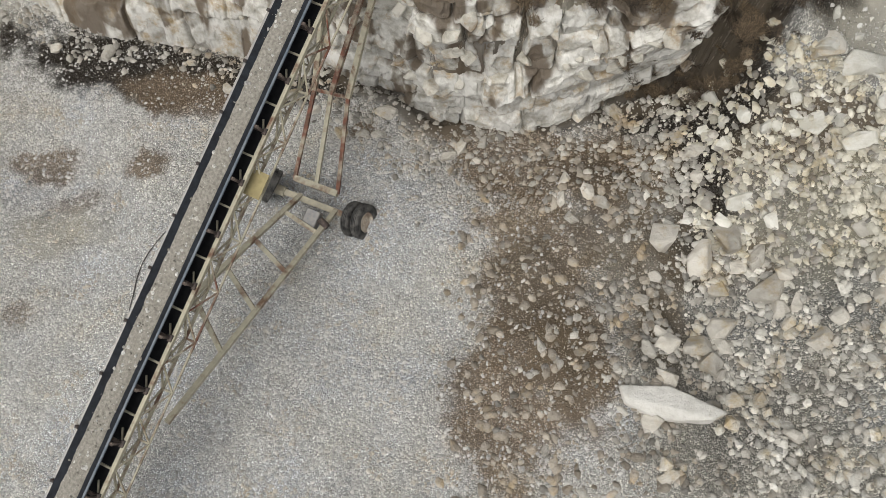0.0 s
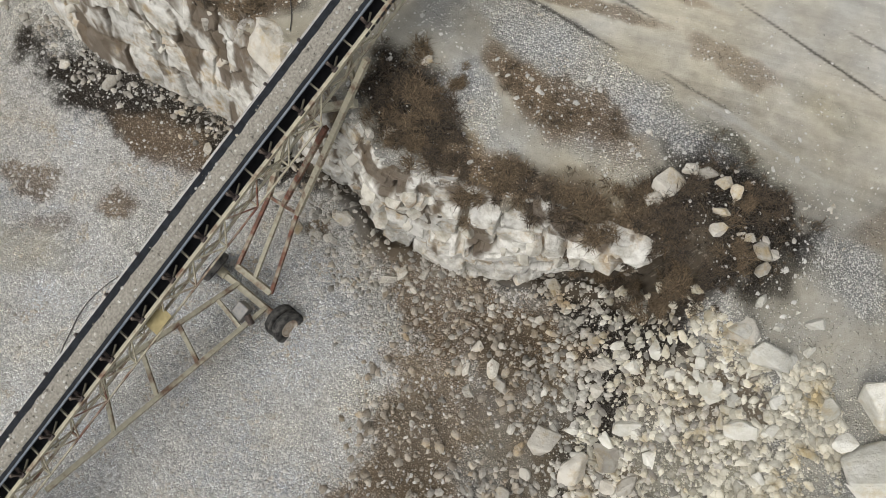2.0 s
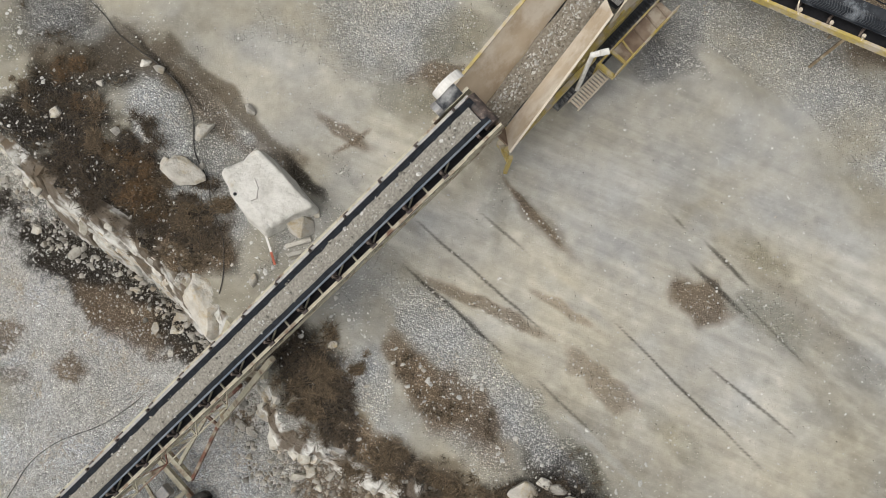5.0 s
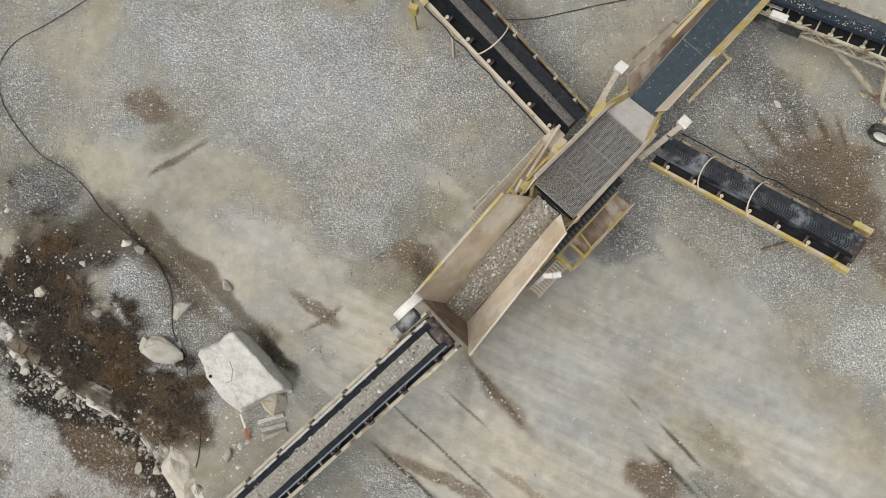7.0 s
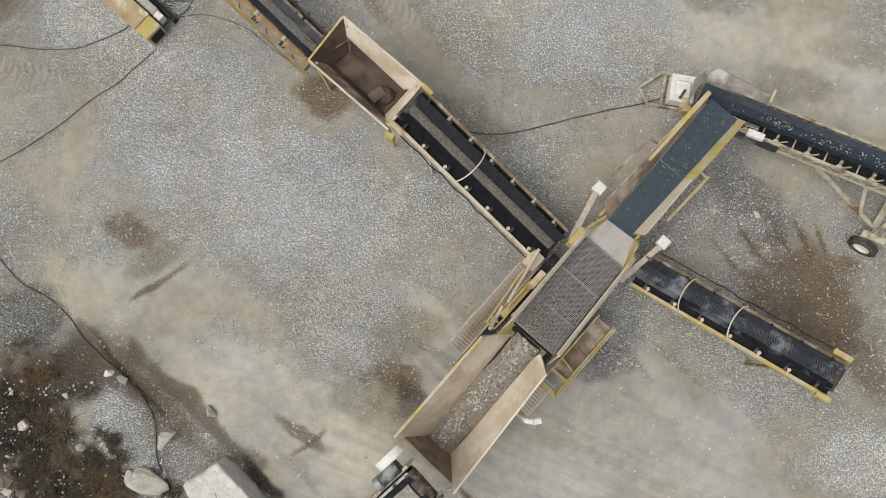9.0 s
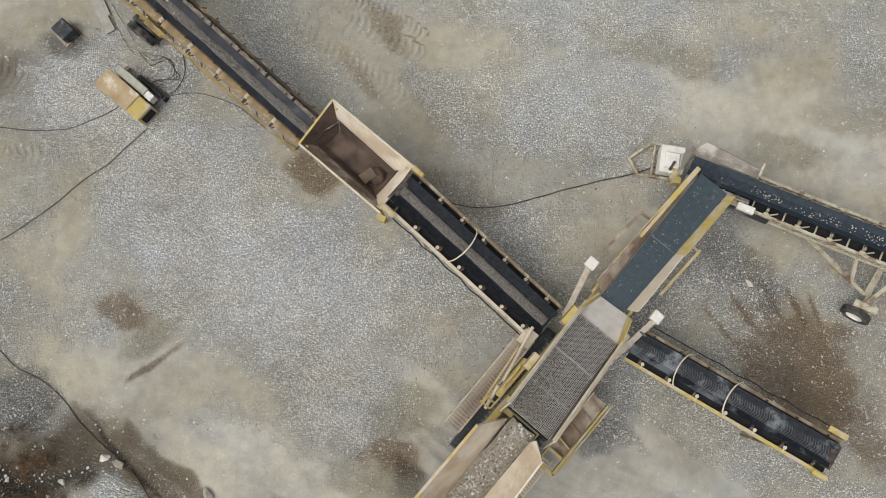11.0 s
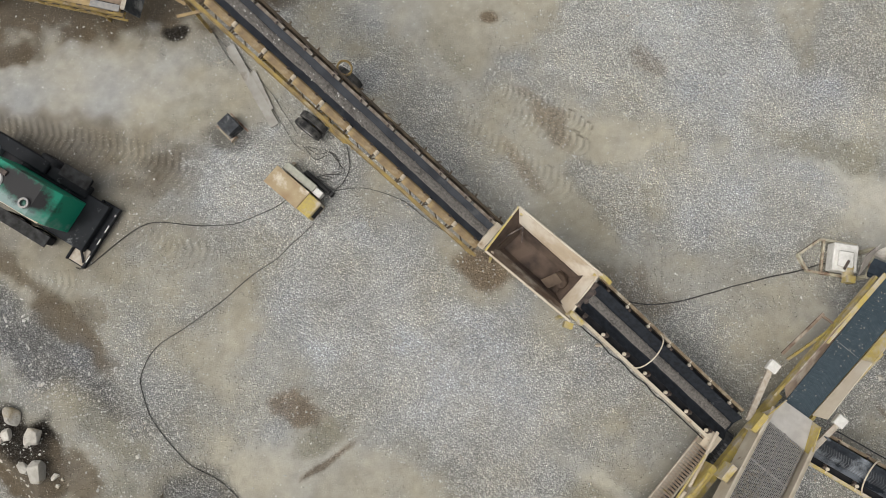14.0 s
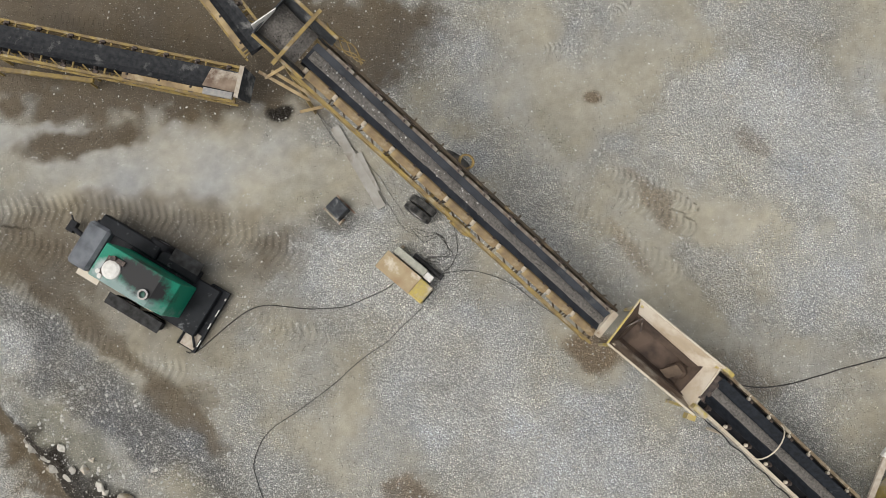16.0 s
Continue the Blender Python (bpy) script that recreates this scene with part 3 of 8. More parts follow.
def track_field(x, y):
    """How far along a track each place lies, in cleats, and how deep the marks are."""
    along_it, depth = np.zeros_like(x), np.zeros_like(x)
    broken = smooth(0.3, 0.5, fbm(x * 0.7, y * 0.7, 61))
    for way, half, pitch, deep in TRACKS:
        best, at, side, done = np.full_like(x, 1e9), np.zeros_like(x), np.zeros_like(x), 0.0
        for (ax, ay), (cx, cy) in zip(way, way[1:]):
            ln = math.hypot(cx - ax, cy - ay)
            ux, uy = (cx - ax) / ln, (cy - ay) / ln
            u = (x - ax) * ux + (y - ay) * uy
            d = np.hypot(x - ax - np.clip(u, 0, ln) * ux, y - ay - np.clip(u, 0, ln) * uy)
            near = d < best
            best, at, side = np.where(near, d, best), np.where(near, done + u, at), np.where(near, (y - ay) * ux - (x - ax) * uy, side)
            done += ln
        w = deep * smooth(half * 1.3, half * 0.3, best + 0.25 * half * (fbm(x * 2, y * 2, 62) - 0.5)) * (0.35 + 0.65 * broken)
        more = w > depth
        along_it, depth = np.where(more, (at + 0.35 * np.abs(side)) / pitch, along_it), np.where(more, w, depth)
    return along_it, depth


xs, ys = lines(-34, 19, 0.11, 1500), lines(-8, 49, 0.11, 1500)
# a finer weave over the dragged ground
fine = lambda q, lo, hi: np.sort(np.concatenate([q, (q[:-1] + q[1:])[(q[:-1] > lo) & (q[1:] < hi)] / 2]))
xs, ys = fine(xs, 1.0, 18.5), fine(ys, 13.0, 24.5)
GX, GY = np.meshgrid(xs, ys)
GZ = land(GX, GY)
GCOL, GLOOSE = soil(GX, GY, GZ)
ground_mesh = bpy.data.meshes.new("ground")
ny, nx = GX.shape
idx = np.arange(nx * ny).reshape(ny, nx)
quads = np.stack([idx[:-1, :-1], idx[:-1, 1:], idx[1:, 1:], idx[1:, :-1]], -1).reshape(-1, 4)
ground_mesh.vertices.add(nx * ny)
ground_mesh.vertices.foreach_set("co", np.stack([GX, GY, GZ], -1).ravel())
ground_mesh.loops.add(quads.size)
ground_mesh.loops.foreach_set("vertex_index", quads.ravel().astype(np.int32))
ground_mesh.polygons.add(len(quads))
ground_mesh.polygons.foreach_set("loop_start", np.arange(0, quads.size, 4, dtype=np.int32))
ground_mesh.update(calc_edges=True)
attr = ground_mesh.attributes.new("soil", "FLOAT_COLOR", "POINT")
attr.data.foreach_set("color", np.concatenate([GCOL, np.ones(GCOL.shape[:2] + (1,))], -1).astype(np.float32).ravel())
u, v = turned(GX - 9, GY - 18.5, -19)
attr = ground_mesh.attributes.new("drag", "FLOAT", "POINT")
attr.data.foreach_set("value", (smooth(1.35, 0.8, np.hypot(u / 12, v / 7.0)) * smooth(1.5, 3.5, rim_distance(GX, GY)[0])).astype(np.float32).ravel())
attr = ground_mesh.attributes.new("loose", "FLOAT", "POINT")
attr.data.foreach_set("value", GLOOSE.astype(np.float32).ravel())

TU, TW = track_field(GX, GY)
for key, values in (("cleat", TU), ("track", TW)):
    attr = ground_mesh.attributes.new(key, "FLOAT", "POINT")
    attr.data.foreach_set("value", values.astype(np.float32).ravel())


def ground_material():
    """Dust and soil with crushed stone of three sizes lying in it, as thick as the ground is loose."""
    m = bpy.data.materials.new("quarry_ground")
    m.use_nodes = True
    t = m.node_tree
    N, L = t.nodes.new, t.links.new
    bsdf = t.nodes["Principled BSDF"]
    bsdf.inputs["Roughness"].default_value = 0.95
    bsdf.inputs["Specular IOR Level"].default_value = 0.12

    def put(socket, value):
        if isinstance(value, (int, float)):
            socket.default_value = value
        else:
            L(value, socket)

    def M(op, a, b=0.0, c=0.0):
        n = N("ShaderNodeMath")
        n.operation = op
        for k, value in enumerate((a, b, c)):
            put(n.inputs[k], value)
        return n.outputs[0]

    def ranged(value, a, b, lo, hi):
        n = N("ShaderNodeMapRange")
        for k, q in enumerate((value, a, b, lo, hi)):
            put(n.inputs[k], q)
        return n.outputs[0]

    def attribute(name, out="Fac"):
        n = N("ShaderNodeAttribute")
        n.attribute_name = name
        return n.outputs[out]

    def grain(scale, detail, vector):
        n = N("ShaderNodeTexNoise")
        n.inputs["Scale"].default_value, n.inputs["Detail"].default_value, n.inputs["Roughness"].default_value = scale, detail, 0.62
        L(vector, n.inputs["Vector"])
        return n

    def tinted(colour, factor):
        n, g = N("ShaderNodeMix"), N("ShaderNodeCombineColor")
        n.data_type, n.blend_type = "RGBA", "MULTIPLY"
        n.inputs[0].default_value = 1.0
        for k in range(3):
            put(g.inputs[k], factor)
        L(colour, n.inputs[6])
        L(g.outputs[0], n.inputs[7])
        return n.outputs[2]

    def blend(a, b, share):
        n = N("ShaderNodeMix")
        n.data_type = "RGBA"
        put(n.inputs[0], share)
        L(a, n.inputs[6])
        if isinstance(b, tuple):
            n.inputs[7].default_value = (*b, 1)
        else:
            L(b, n.inputs[7])
        return n.outputs[2]

    place = N("ShaderNodeTexCoord").outputs["Object"]
    soil_colour, loose = attribute("soil", "Color"), attribute("loose")
    bend = N("ShaderNodeVectorMath")
    bend.operation = "MULTIPLY_ADD"
    L(grain(11.0, 2.0, place).outputs["Color"], bend.inputs[0])
    bend.inputs[1].default_value = (0.07, 0.07, 0)
    L(place, bend.inputs[2])

    def stones(scale, gate, small, large):
        v = N("ShaderNodeTexVoronoi")
        v.voronoi_dimensions = "2D"
        v.inputs["Scale"].default_value = scale
        L(bend.outputs[0], v.inputs["Vector"])
        rgb = N("ShaderNodeSeparateColor")
        L(v.outputs["Color"], rgb.inputs[0])
        keep = M("LESS_THAN", rgb.outputs[0], gate)
        q = M("DIVIDE", v.outputs["Distance"], ranged(rgb.outputs[1], 0.0, 1.0, small, large))
        mask = M("MULTIPLY", ranged(q, 1.0, 0.8, 0.0, 1.0), keep)
        dome = M("MULTIPLY", M("MAXIMUM", M("SUBTRACT", 1.0, M("MULTIPLY", q, q)), 0.0), keep)
        return mask, dome, ranged(rgb.outputs[2], 0.0, 1.0, 0.82, 1.95)

    fine_grain, broad = grain(34.0, 4.0, place), grain(3.0, 6.0, place)
    fines_and_gaps = M("MULTIPLY", ranged(fine_grain.outputs["Fac"], 0.25, 0.75, 0.88, 1.12), ranged(broad.outputs["Fac"], 0.25, 0.75, 0.90, 1.10))
    # darkened where loose: the shade of gaps between stones is in this colour
    fines_and_gaps = M("MULTIPLY", M("POWER", fines_and_gaps, ranged(loose, 0.2, 0.9, 1.0, 2.0)), ranged(loose, 0.3, 0.85, 1.0, 0.46))
    lay = N("ShaderNodeMapping")
    lay.inputs["Rotation"].default_value, lay.inputs["Scale"].default_value = (0, 0, radians(19)), (0.22, 3.2, 1)
    L(place, lay.inputs["Vector"])
    worn = ranged(grain(1.0, 7.0, lay.outputs[0]).outputs["Fac"], 0.3, 0.7, 0.86, 1.15)
    fines_and_gaps = M("MULTIPLY", fines_and_gaps, M("MULTIPLY_ADD", M("SUBTRACT", worn, 1.0), attribute("drag"), 1.0))
    cleats, track = M("SINE", M("MULTIPLY", attribute("cleat"), 6.2832)), attribute("track")
    marks = M("MULTIPLY", cleats, track)
    fines_and_gaps = M("MULTIPLY", fines_and_gaps, M("MULTIPLY_ADD", marks, 0.07, 1.0))
    colour = tinted(soil_colour, fines_and_gaps)
    pale = tinted(blend(soil_colour, (0.60, 0.588, 0.55), 0.05), 1.06)
    height = M("MULTIPLY", fine_grain.outputs["Fac"], 0.16)
    packed = ranged(loose, 0.35, 0.85, 0.0, 1.0)
    for scale, gate, small, large, tall in ((30.0, M("MULTIPLY_ADD", packed, 0.8, 0.02), 0.3, 0.56, 0.26), (15.0, M("MULTIPLY_ADD", packed, 0.72, 0.002), 0.30, 0.52, 0.6), (8.5, M("MULTIPLY_ADD", packed, 0.08, 0.0), 0.2, 0.4, 0.6)):
        mask, dome, tone = stones(scale, gate, small, large)
        colour = blend(colour, tinted(pale, tone), mask)
        height = M("MULTIPLY_ADD", dome, tall, height)
    L(colour, bsdf.inputs["Base Color"])
    height = M("MULTIPLY_ADD", marks, 0.32, height)
    bp = N("ShaderNodeBump")
    bp.inputs["Strength"].default_value, bp.inputs["Distance"].default_value = 1.0, 0.08
    L(height, bp.inputs["Height"])
    L(bp.outputs["Normal"], bsdf.inputs["Normal"])
    return m


ground_mesh.materials.append(ground_material())
ground = tagged(new("ground", ground_mesh), "pale limestone quarry floor of gravel, dust and brown soil", "ground", kind="structure")


# ---- rock ----
def rock_material(name, base, second, stain, island=False, low=0.7, high=1.2, stain_at=0.58, relief=0.12, tone="", dirt=""):
    m = bpy.data.materials.new(name)
    m.use_nodes = True
    t = m.node_tree
    N, L = t.nodes.new, t.links.new
    bsdf = t.nodes["Principled BSDF"]
    bsdf.inputs["Roughness"].default_value = 0.92
    bsdf.inputs["Specular IOR Level"].default_value = 0.2
    geo = N("ShaderNodeNewGeometry")
    info = N("ShaderNodeObjectInfo")
    n = N("ShaderNodeTexNoise")
    n.inputs["Scale"].default_value, n.inputs["Detail"].default_value, n.inputs["Roughness"].default_value = 2.2, 9.0, 0.62
    L(geo.outputs["Position"], n.inputs["Vector"])
    ramp = N("ShaderNodeValToRGB")
    e = ramp.color_ramp.elements
    e[0].position, e[1].position = 0.36, 0.56
    e[0].color, e[1].color = (*second, 1), (*base, 1)
    L(n.outputs["Fac"], ramp.inputs["Fac"])
    n2 = N("ShaderNodeTexNoise")
    n2.inputs["Scale"].default_value, n2.inputs["Detail"].default_value, n2.inputs["Roughness"].default_value = 0.9, 8.0, 0.7
    L(geo.outputs["Position"], n2.inputs["Vector"])
    mr = N("ShaderNodeMapRange")
    mr.inputs["From Min"].default_value, mr.inputs["From Max"].default_value = stain_at - 0.06, stain_at + 0.1
    L(n2.outputs["Fac"], mr.inputs["Value"])
    mix = N("ShaderNodeMix")
    mix.data_type = "RGBA"
    L(mr.outputs["Result"], mix.inputs[0])
    L(ramp.outputs["Color"], mix.inputs[6])
    mix.inputs[7].default_value = (*stain, 1)
    vary = N("ShaderNodeMapRange")
    vary.inputs["To Min"].default_value, vary.inputs["To Max"].default_value = low, high
    if tone:
        shade = N("ShaderNodeAttribute")
        shade.attribute_name = tone
        L(shade.outputs["Fac"], vary.inputs["Value"])
    else:
        L(geo.outputs["Random Per Island"] if island else info.outputs["Random"], vary.inputs["Value"])
    hue = N("ShaderNodeHueSaturation")
    L(mix.outputs[2], hue.inputs["Color"])
    L(vary.outputs["Result"], hue.inputs["Value"])
    colour = hue.outputs[0]
    if dirt:
        share, washed = N("ShaderNodeAttribute"), N("ShaderNodeMix")
        share.attribute_name, washed.data_type = dirt, "RGBA"
        L(share.outputs["Fac"], washed.inputs[0])
        L(colour, washed.inputs[6])
        washed.inputs[7].default_value = (0.115, 0.086, 0.058, 1)
        colour = washed.outputs[2]
    L(colour, bsdf.inputs["Base Color"])
    n3 = N("ShaderNodeTexNoise")
    n3.inputs["Scale"].default_value, n3.inputs["Detail"].default_value, n3.inputs["Roughness"].default_value = 5.0, 8.0, 0.7
    L(geo.outputs["Position"], n3.inputs["Vector"])
    bp = N("ShaderNodeBump")
    bp.inputs["Strength"].default_value, bp.inputs["Distance"].default_value = 0.7, relief
    L(n3.outputs["Fac"], bp.inputs["Height"])
    L(bp.outputs["Normal"], bsdf.inputs["Normal"])
    return m


WALLROCK = rock_material("limestone_wall", (0.68, 0.665, 0.615), (0.40, 0.38, 0.325), (0.38, 0.27, 0.13), stain_at=0.585, low=0.5, high=1.12, relief=0.07, tone="wall_tone", dirt="dirt")
FACE = rock_material("limestone_face", (0.60, 0.575, 0.505), (0.35, 0.325, 0.265), (0.30, 0.20, 0.10), stain_at=0.575, low=0.95, high=1.0, relief=0.05)
PALEROCK = rock_material("pale_rock", (0.56, 0.53, 0.465), (0.44, 0.41, 0.35), (0.42, 0.33, 0.19))
YELLOWROCK = rock_material("yellowish_rock", (0.69, 0.675, 0.61), (0.56, 0.54, 0.46), (0.52, 0.44, 0.29))
WHITEROCK = rock_material("white_rock", (0.72, 0.70, 0.64), (0.60, 0.58, 0.52), (0.50, 0.42, 0.26), low=0.92, high=1.06, stain_at=0.66)
STONES = rock_material("loose_stones", (0.52, 0.51, 0.475), (0.42, 0.408, 0.375), (0.40, 0.35, 0.27), island=True, low=0.86, high=1.32)


def convex(bm, planes, sharp):
    """Pull a ball's points onto a stone bounded by planes (normal, distance), with worn edges."""
    for v in bm.verts:
        u = v.co.normalized()
        q = sum(max(0.0, u.dot(n) / d) ** sharp for n, d in planes) ** (1 / sharp)
        v.co = u / max(q, 0.2)


def rock_mesh(name, seed, blocky=False, detail=3, mat=None):
    rng = random.Random(seed)
    bm = bmesh.new()
    bmesh.ops.create_icosphere(bm, subdivisions=4 if blocky and detail > 2 else detail, radius=1.0)
    turn = Euler((rng.uniform(-0.3, 0.3), rng.uniform(-0.3, 0.3), rng.uniform(0, 3))).to_matrix()
    planes = []
    if blocky:
        for n in ((1, 0, 0), (-1, 0, 0), (0, 1, 0), (0, -1, 0), (0, 0, 1), (0, 0, -1)):
            n = (Vector(n) + Vector((rng.gauss(0, 0.22), rng.gauss(0, 0.22), rng.gauss(0, 0.22)))).normalized()
            planes.append((turn @ n, rng.uniform(0.75, 1.0)))
    for _ in range(6 if blocky else 16):
        n = Vector((rng.gauss(0, 1), rng.gauss(0, 1), rng.gauss(0.2, 0.8))).normalized()
        planes.append((n, rng.uniform(0.8, 1.15) if blocky else rng.uniform(0.75, 1.0)))
    convex(bm, planes, 34 if blocky else 15)
    off = Vector((rng.uniform(-50, 50), rng.uniform(-50, 50), rng.uniform(-50, 50)))
    for v in bm.verts:
        v.co *= 1 + 0.07 * noise.noise(v.co * 1.8 + off) + 0.04 * noise.noise(v.co * 4.5 + off)
    me = bpy.data.meshes.new(name)
    bm.to_mesh(me)
    bm.free()
    if mat:
        me.materials.append(mat)
    return me


def shard_mesh(name, seed, mat, n=15):
    """A freshly broken stone: the hull round a few points, all flat faces and keen edges."""
    rng = random.Random(seed)
    bm = bmesh.new()
    for _ in range(n):
        d = Vector((rng.gauss(0, 1), rng.gauss(0, 1), rng.gauss(0, 1))).normalized()
        q = max(abs(c) for c in d)
        bm.verts.new(d / q ** 0.6 * rng.uniform(0.8, 1.1))
    hull = bmesh.ops.convex_hull(bm, input=bm.verts)
    bmesh.ops.delete(bm, geom=list({g for g in hull["geom_interior"] + hull["geom_unused"] if isinstance(g, bmesh.types.BMVert)}), context="VERTS")
    bmesh.ops.bevel(bm, geom=list(bm.edges), offset=0.05, segments=1, affect="EDGES")
    me = bpy.data.meshes.new(name)
    bm.to_mesh(me)
    bm.free()
    me.materials.append(mat)
    return me


def rim_point(s):
    """The place, way and way out at a length s along the rim."""
    for (ax, ay), (cx, cy) in zip(RIM, RIM[1:]):
        ln = math.hypot(cx - ax, cy - ay)
        if s <= ln:
            ux, uy = (cx - ax) / ln, (cy - ay) / ln
            return ax + ux * s, ay + uy * s, math.atan2(uy, ux), (uy, -ux)
        s -= ln
    return None


cliff = tagged(new("rock_face"), "blocky pale limestone quarry face with ochre stains", "cliff", kind="structure")
BLOCKS = [shard_mesh("rock", 100 + k, FACE) for k in range(10)]


def face_sheet():
    """The fractured face: strata and joints as facets that stand out and lie back, with clefts between them."""
    ss = np.arange(40.0, 93.0, 0.037)
    at = [rim_point(q) for q in ss]
    keep = [k for k, q in enumerate(at) if -17.3 < q[0] < 9.0]
    ss = ss[keep]
    px, py = np.array([at[k][0] for k in keep]), np.array([at[k][1] for k in keep])
    ox, oy = np.array([at[k][3][0] for k in keep]), np.array([at[k][3][1] for k in keep])
    soft = np.ones(41) / 41
    px, py, ox, oy = [np.convolve(np.pad(q, 20, "edge"), soft, "valid") for q in (px, py, ox, oy)]
    ln = np.hypot(ox, oy)
    ox, oy = ox / ln, oy / ln
    top = land(px - ox * 1.1, py - oy * 1.1, False)
    foot = land(px + ox * 2.4, py + oy * 2.4, False)
    v = np.concatenate([np.linspace(-0.30, 0, 20)[:-1], np.linspace(0, 1, 128)])
    S, V = np.meshgrid(ss, v, indexing="ij")
    X = px[:, None] + 0 * V
    over = smooth(3.4, 7.2, X) * 1.1
    lie = np.interp(V, [-0.30, 0, 0.12, 0.45, 0.8, 1.0], [-0.8, -0.1, 0.16, 0.52, 0.98, 1.3]) * (1 - over) + over * np.interp(V, [-0.30, 0, 0.1, 0.3, 0.6, 1.0], [-1.1, 0.0, 0.35, 0.35, 0.2, 0.3])
    lie = np.where(V > 0, lie * (1 - 0.5 * smooth(2.2, 0.2, X) * smooth(-3.5, -2.0, X)), lie)
    lie = lie * (1 + 0.38 * smooth(-3.6, -5.0, X))
    fall = np.interp(V, [-0.30, -0.14, 0, 1], [-0.35, 0.0, -0.03, -1.03])
    Z = top[:, None] + np.where(V > 0, fall * (top - foot)[:, None], fall)
    H = V * (5.2 - 2.3 * smooth(-3.5, -5.0, X))
    warp = fbm(S * 0.5, H * 0.5, 5) - 0.5
    # beds, and in each bed blocks parted by upright joints
    bed_at = H + 0.06 * S + 0.55 * warp + 0.16 * (fbm(S * 1.9, H * 1.9, 6) - 0.5)
    q = bed_at / 0.95 + 0.3 * np.sin(bed_at * 1.5)
    bed = np.floor(q)
    f = q - bed
    wide = 0.9 + 1.6 * hash2(bed, 0 * bed, 301)
    q = (S + 0.5 * (fbm(S * 1.3, H * 1.3, 303) - 0.5) + 0.5 * (f - 0.5) * (hash2(bed, 0 * bed, 304) - 0.5)) / wide + 10 * hash2(bed, 0 * bed, 305)
    nth = np.floor(q)
    g = q - nth
    r1, ra, rb = hash2(bed, nth, 307), hash2(bed, nth, 309), hash2(bed, nth, 311)
    joint = np.minimum(np.minimum(f, 1 - f) * 0.95, np.minimum(g, 1 - g) * wide)
    _, gap2, r2, a2, b2 = cells(S * 1.9 + warp, H * 2.3 + 0.3 * S + warp, 13)
    _, gap3, r3, a3, b3 = cells(S * 5.2 + warp, H * 5.8 + 0.5 * S, 23)
    t3, t4 = np.modf(r2 * 37)[0] - 0.5, np.modf(r2 * 91)[0] - 0.5
    rough = smooth(-5.5, -2.5, X) * 0.55 + 0.45
    out = 0.36 * (r1 - 0.5) + 0.26 * (ra - 0.5) * (g - 0.5) * wide + 0.3 * (rb - 0.35) * (f - 0.5)
    out = out - 0.05 * smooth(0.12, 0.0, joint) - 0.5 * smooth(0.06, 0.0, joint) * smooth(0.36, 0.54, fbm(S * 0.8, H * 0.8, 55))
    out = out + 0.13 * (r2 - 0.5) + 0.14 * t3 * a2 + 0.16 * t4 * b2 - 0.12 * smooth(0.07, 0.0, gap2) * smooth(0.4, 0.6, fbm(S * 0.9, H * 0.9, 57))
    out = rough * out + 0.035 * (r3 - 0.5) + 0.06 * (np.modf(r3 * 37)[0] - 0.5) * a3 + 0.07 * (fbm(S * 5, H * 5, 33, 3) - 0.5)
    for at_x, width, deep in ((2.45, 0.16, 0.9), (4.9, 0.09, 0.4), (0.6, 0.08, 0.35), (-4.1, 0.1, 0.6), (-9.6, 0.07, 0.3)):
        near = np.abs(X - at_x + 0.25 * (fbm(H * 0.9, H * 0 + at_x, 35) - 0.5))
        out = out - 0.95 * deep * smooth(width, width * 0.4, near) * smooth(0.75, 0.4, V) * smooth(0.0, 0.1, V)
    edge = smooth(-0.25, 0.0, V)
    out = out * edge
    q = np.pad(out, 1, "edge")
    out = (2 * q[1:-1, 1:-1] + q[:-2, 1:-1] + q[2:, 1:-1] + q[1:-1, :-2] + q[1:-1, 2:]) / 6
    Z = Z + edge * (0.2 * (r1 - 0.5) + 0.07 * (r2 - 0.5)) * smooth(0.9, 0.3, V) + 0.06 * (fbm(S * 3, H * 3 + 7, 37, 3) - 0.5) * edge
    out = out + lie
    ebb = smooth(7.6, 9.0, X + 0.6 * (fbm(S * 2, H * 2, 39) - 0.5))
    out = out - 1.3 * ebb
    Z = Z - 0.4 * ebb - 0.85 * smooth(4.6, 6.0, X + 0.8 * (fbm(S * 1.5, H * 0, 41) - 0.5)) * smooth(0.45, 0.0, V)
    P = np.stack([px[:, None] + ox[:, None] * out, py[:, None] + oy[:, None] * out, Z], -1)
    n, m = V.shape
    idx = np.arange(n * m).reshape(n, m)
    q = np.stack([idx[:-1, :-1], idx[:-1, 1:], idx[1:, 1:], idx[1:, :-1]], -1).reshape(-1, 4)
    me = bpy.data.meshes.new("rock_wall")
    me.from_pydata(P.reshape(-1, 3).tolist(), [], q.tolist())
    me.materials.append(WALLROCK)
    # tone varies by block and turns darker towards the foot
    shade = me.attributes.new("wall_tone", "FLOAT", "POINT")
    shade.data.foreach_set("value", np.clip(0.66 + 0.4 * (r1 - 0.5) + 0.34 * (r2 - 0.5) + 0.12 * (r3 - 0.5) + 0.5 * (fbm(S * 1.3, H * 0.7, 51) - 0.5) - 0.22 * smooth(0.45, 0.95, V), 0, 1).astype(np.float32).ravel())
    west = smooth(-3.5, -5.0, X)
    washed = fbm(S * 1.2, H * 0.8, 71, 5) + 0.07 * smooth(0.2, -0.1, V) + (0.03 + 0.09 * west) * smooth(0.7, 0.1, V) + 0.08 * smooth(0.12, 0.0, joint) - 0.1 * (r2 - 0.5)
    soiled = me.attributes.new("dirt", "FLOAT", "POINT")
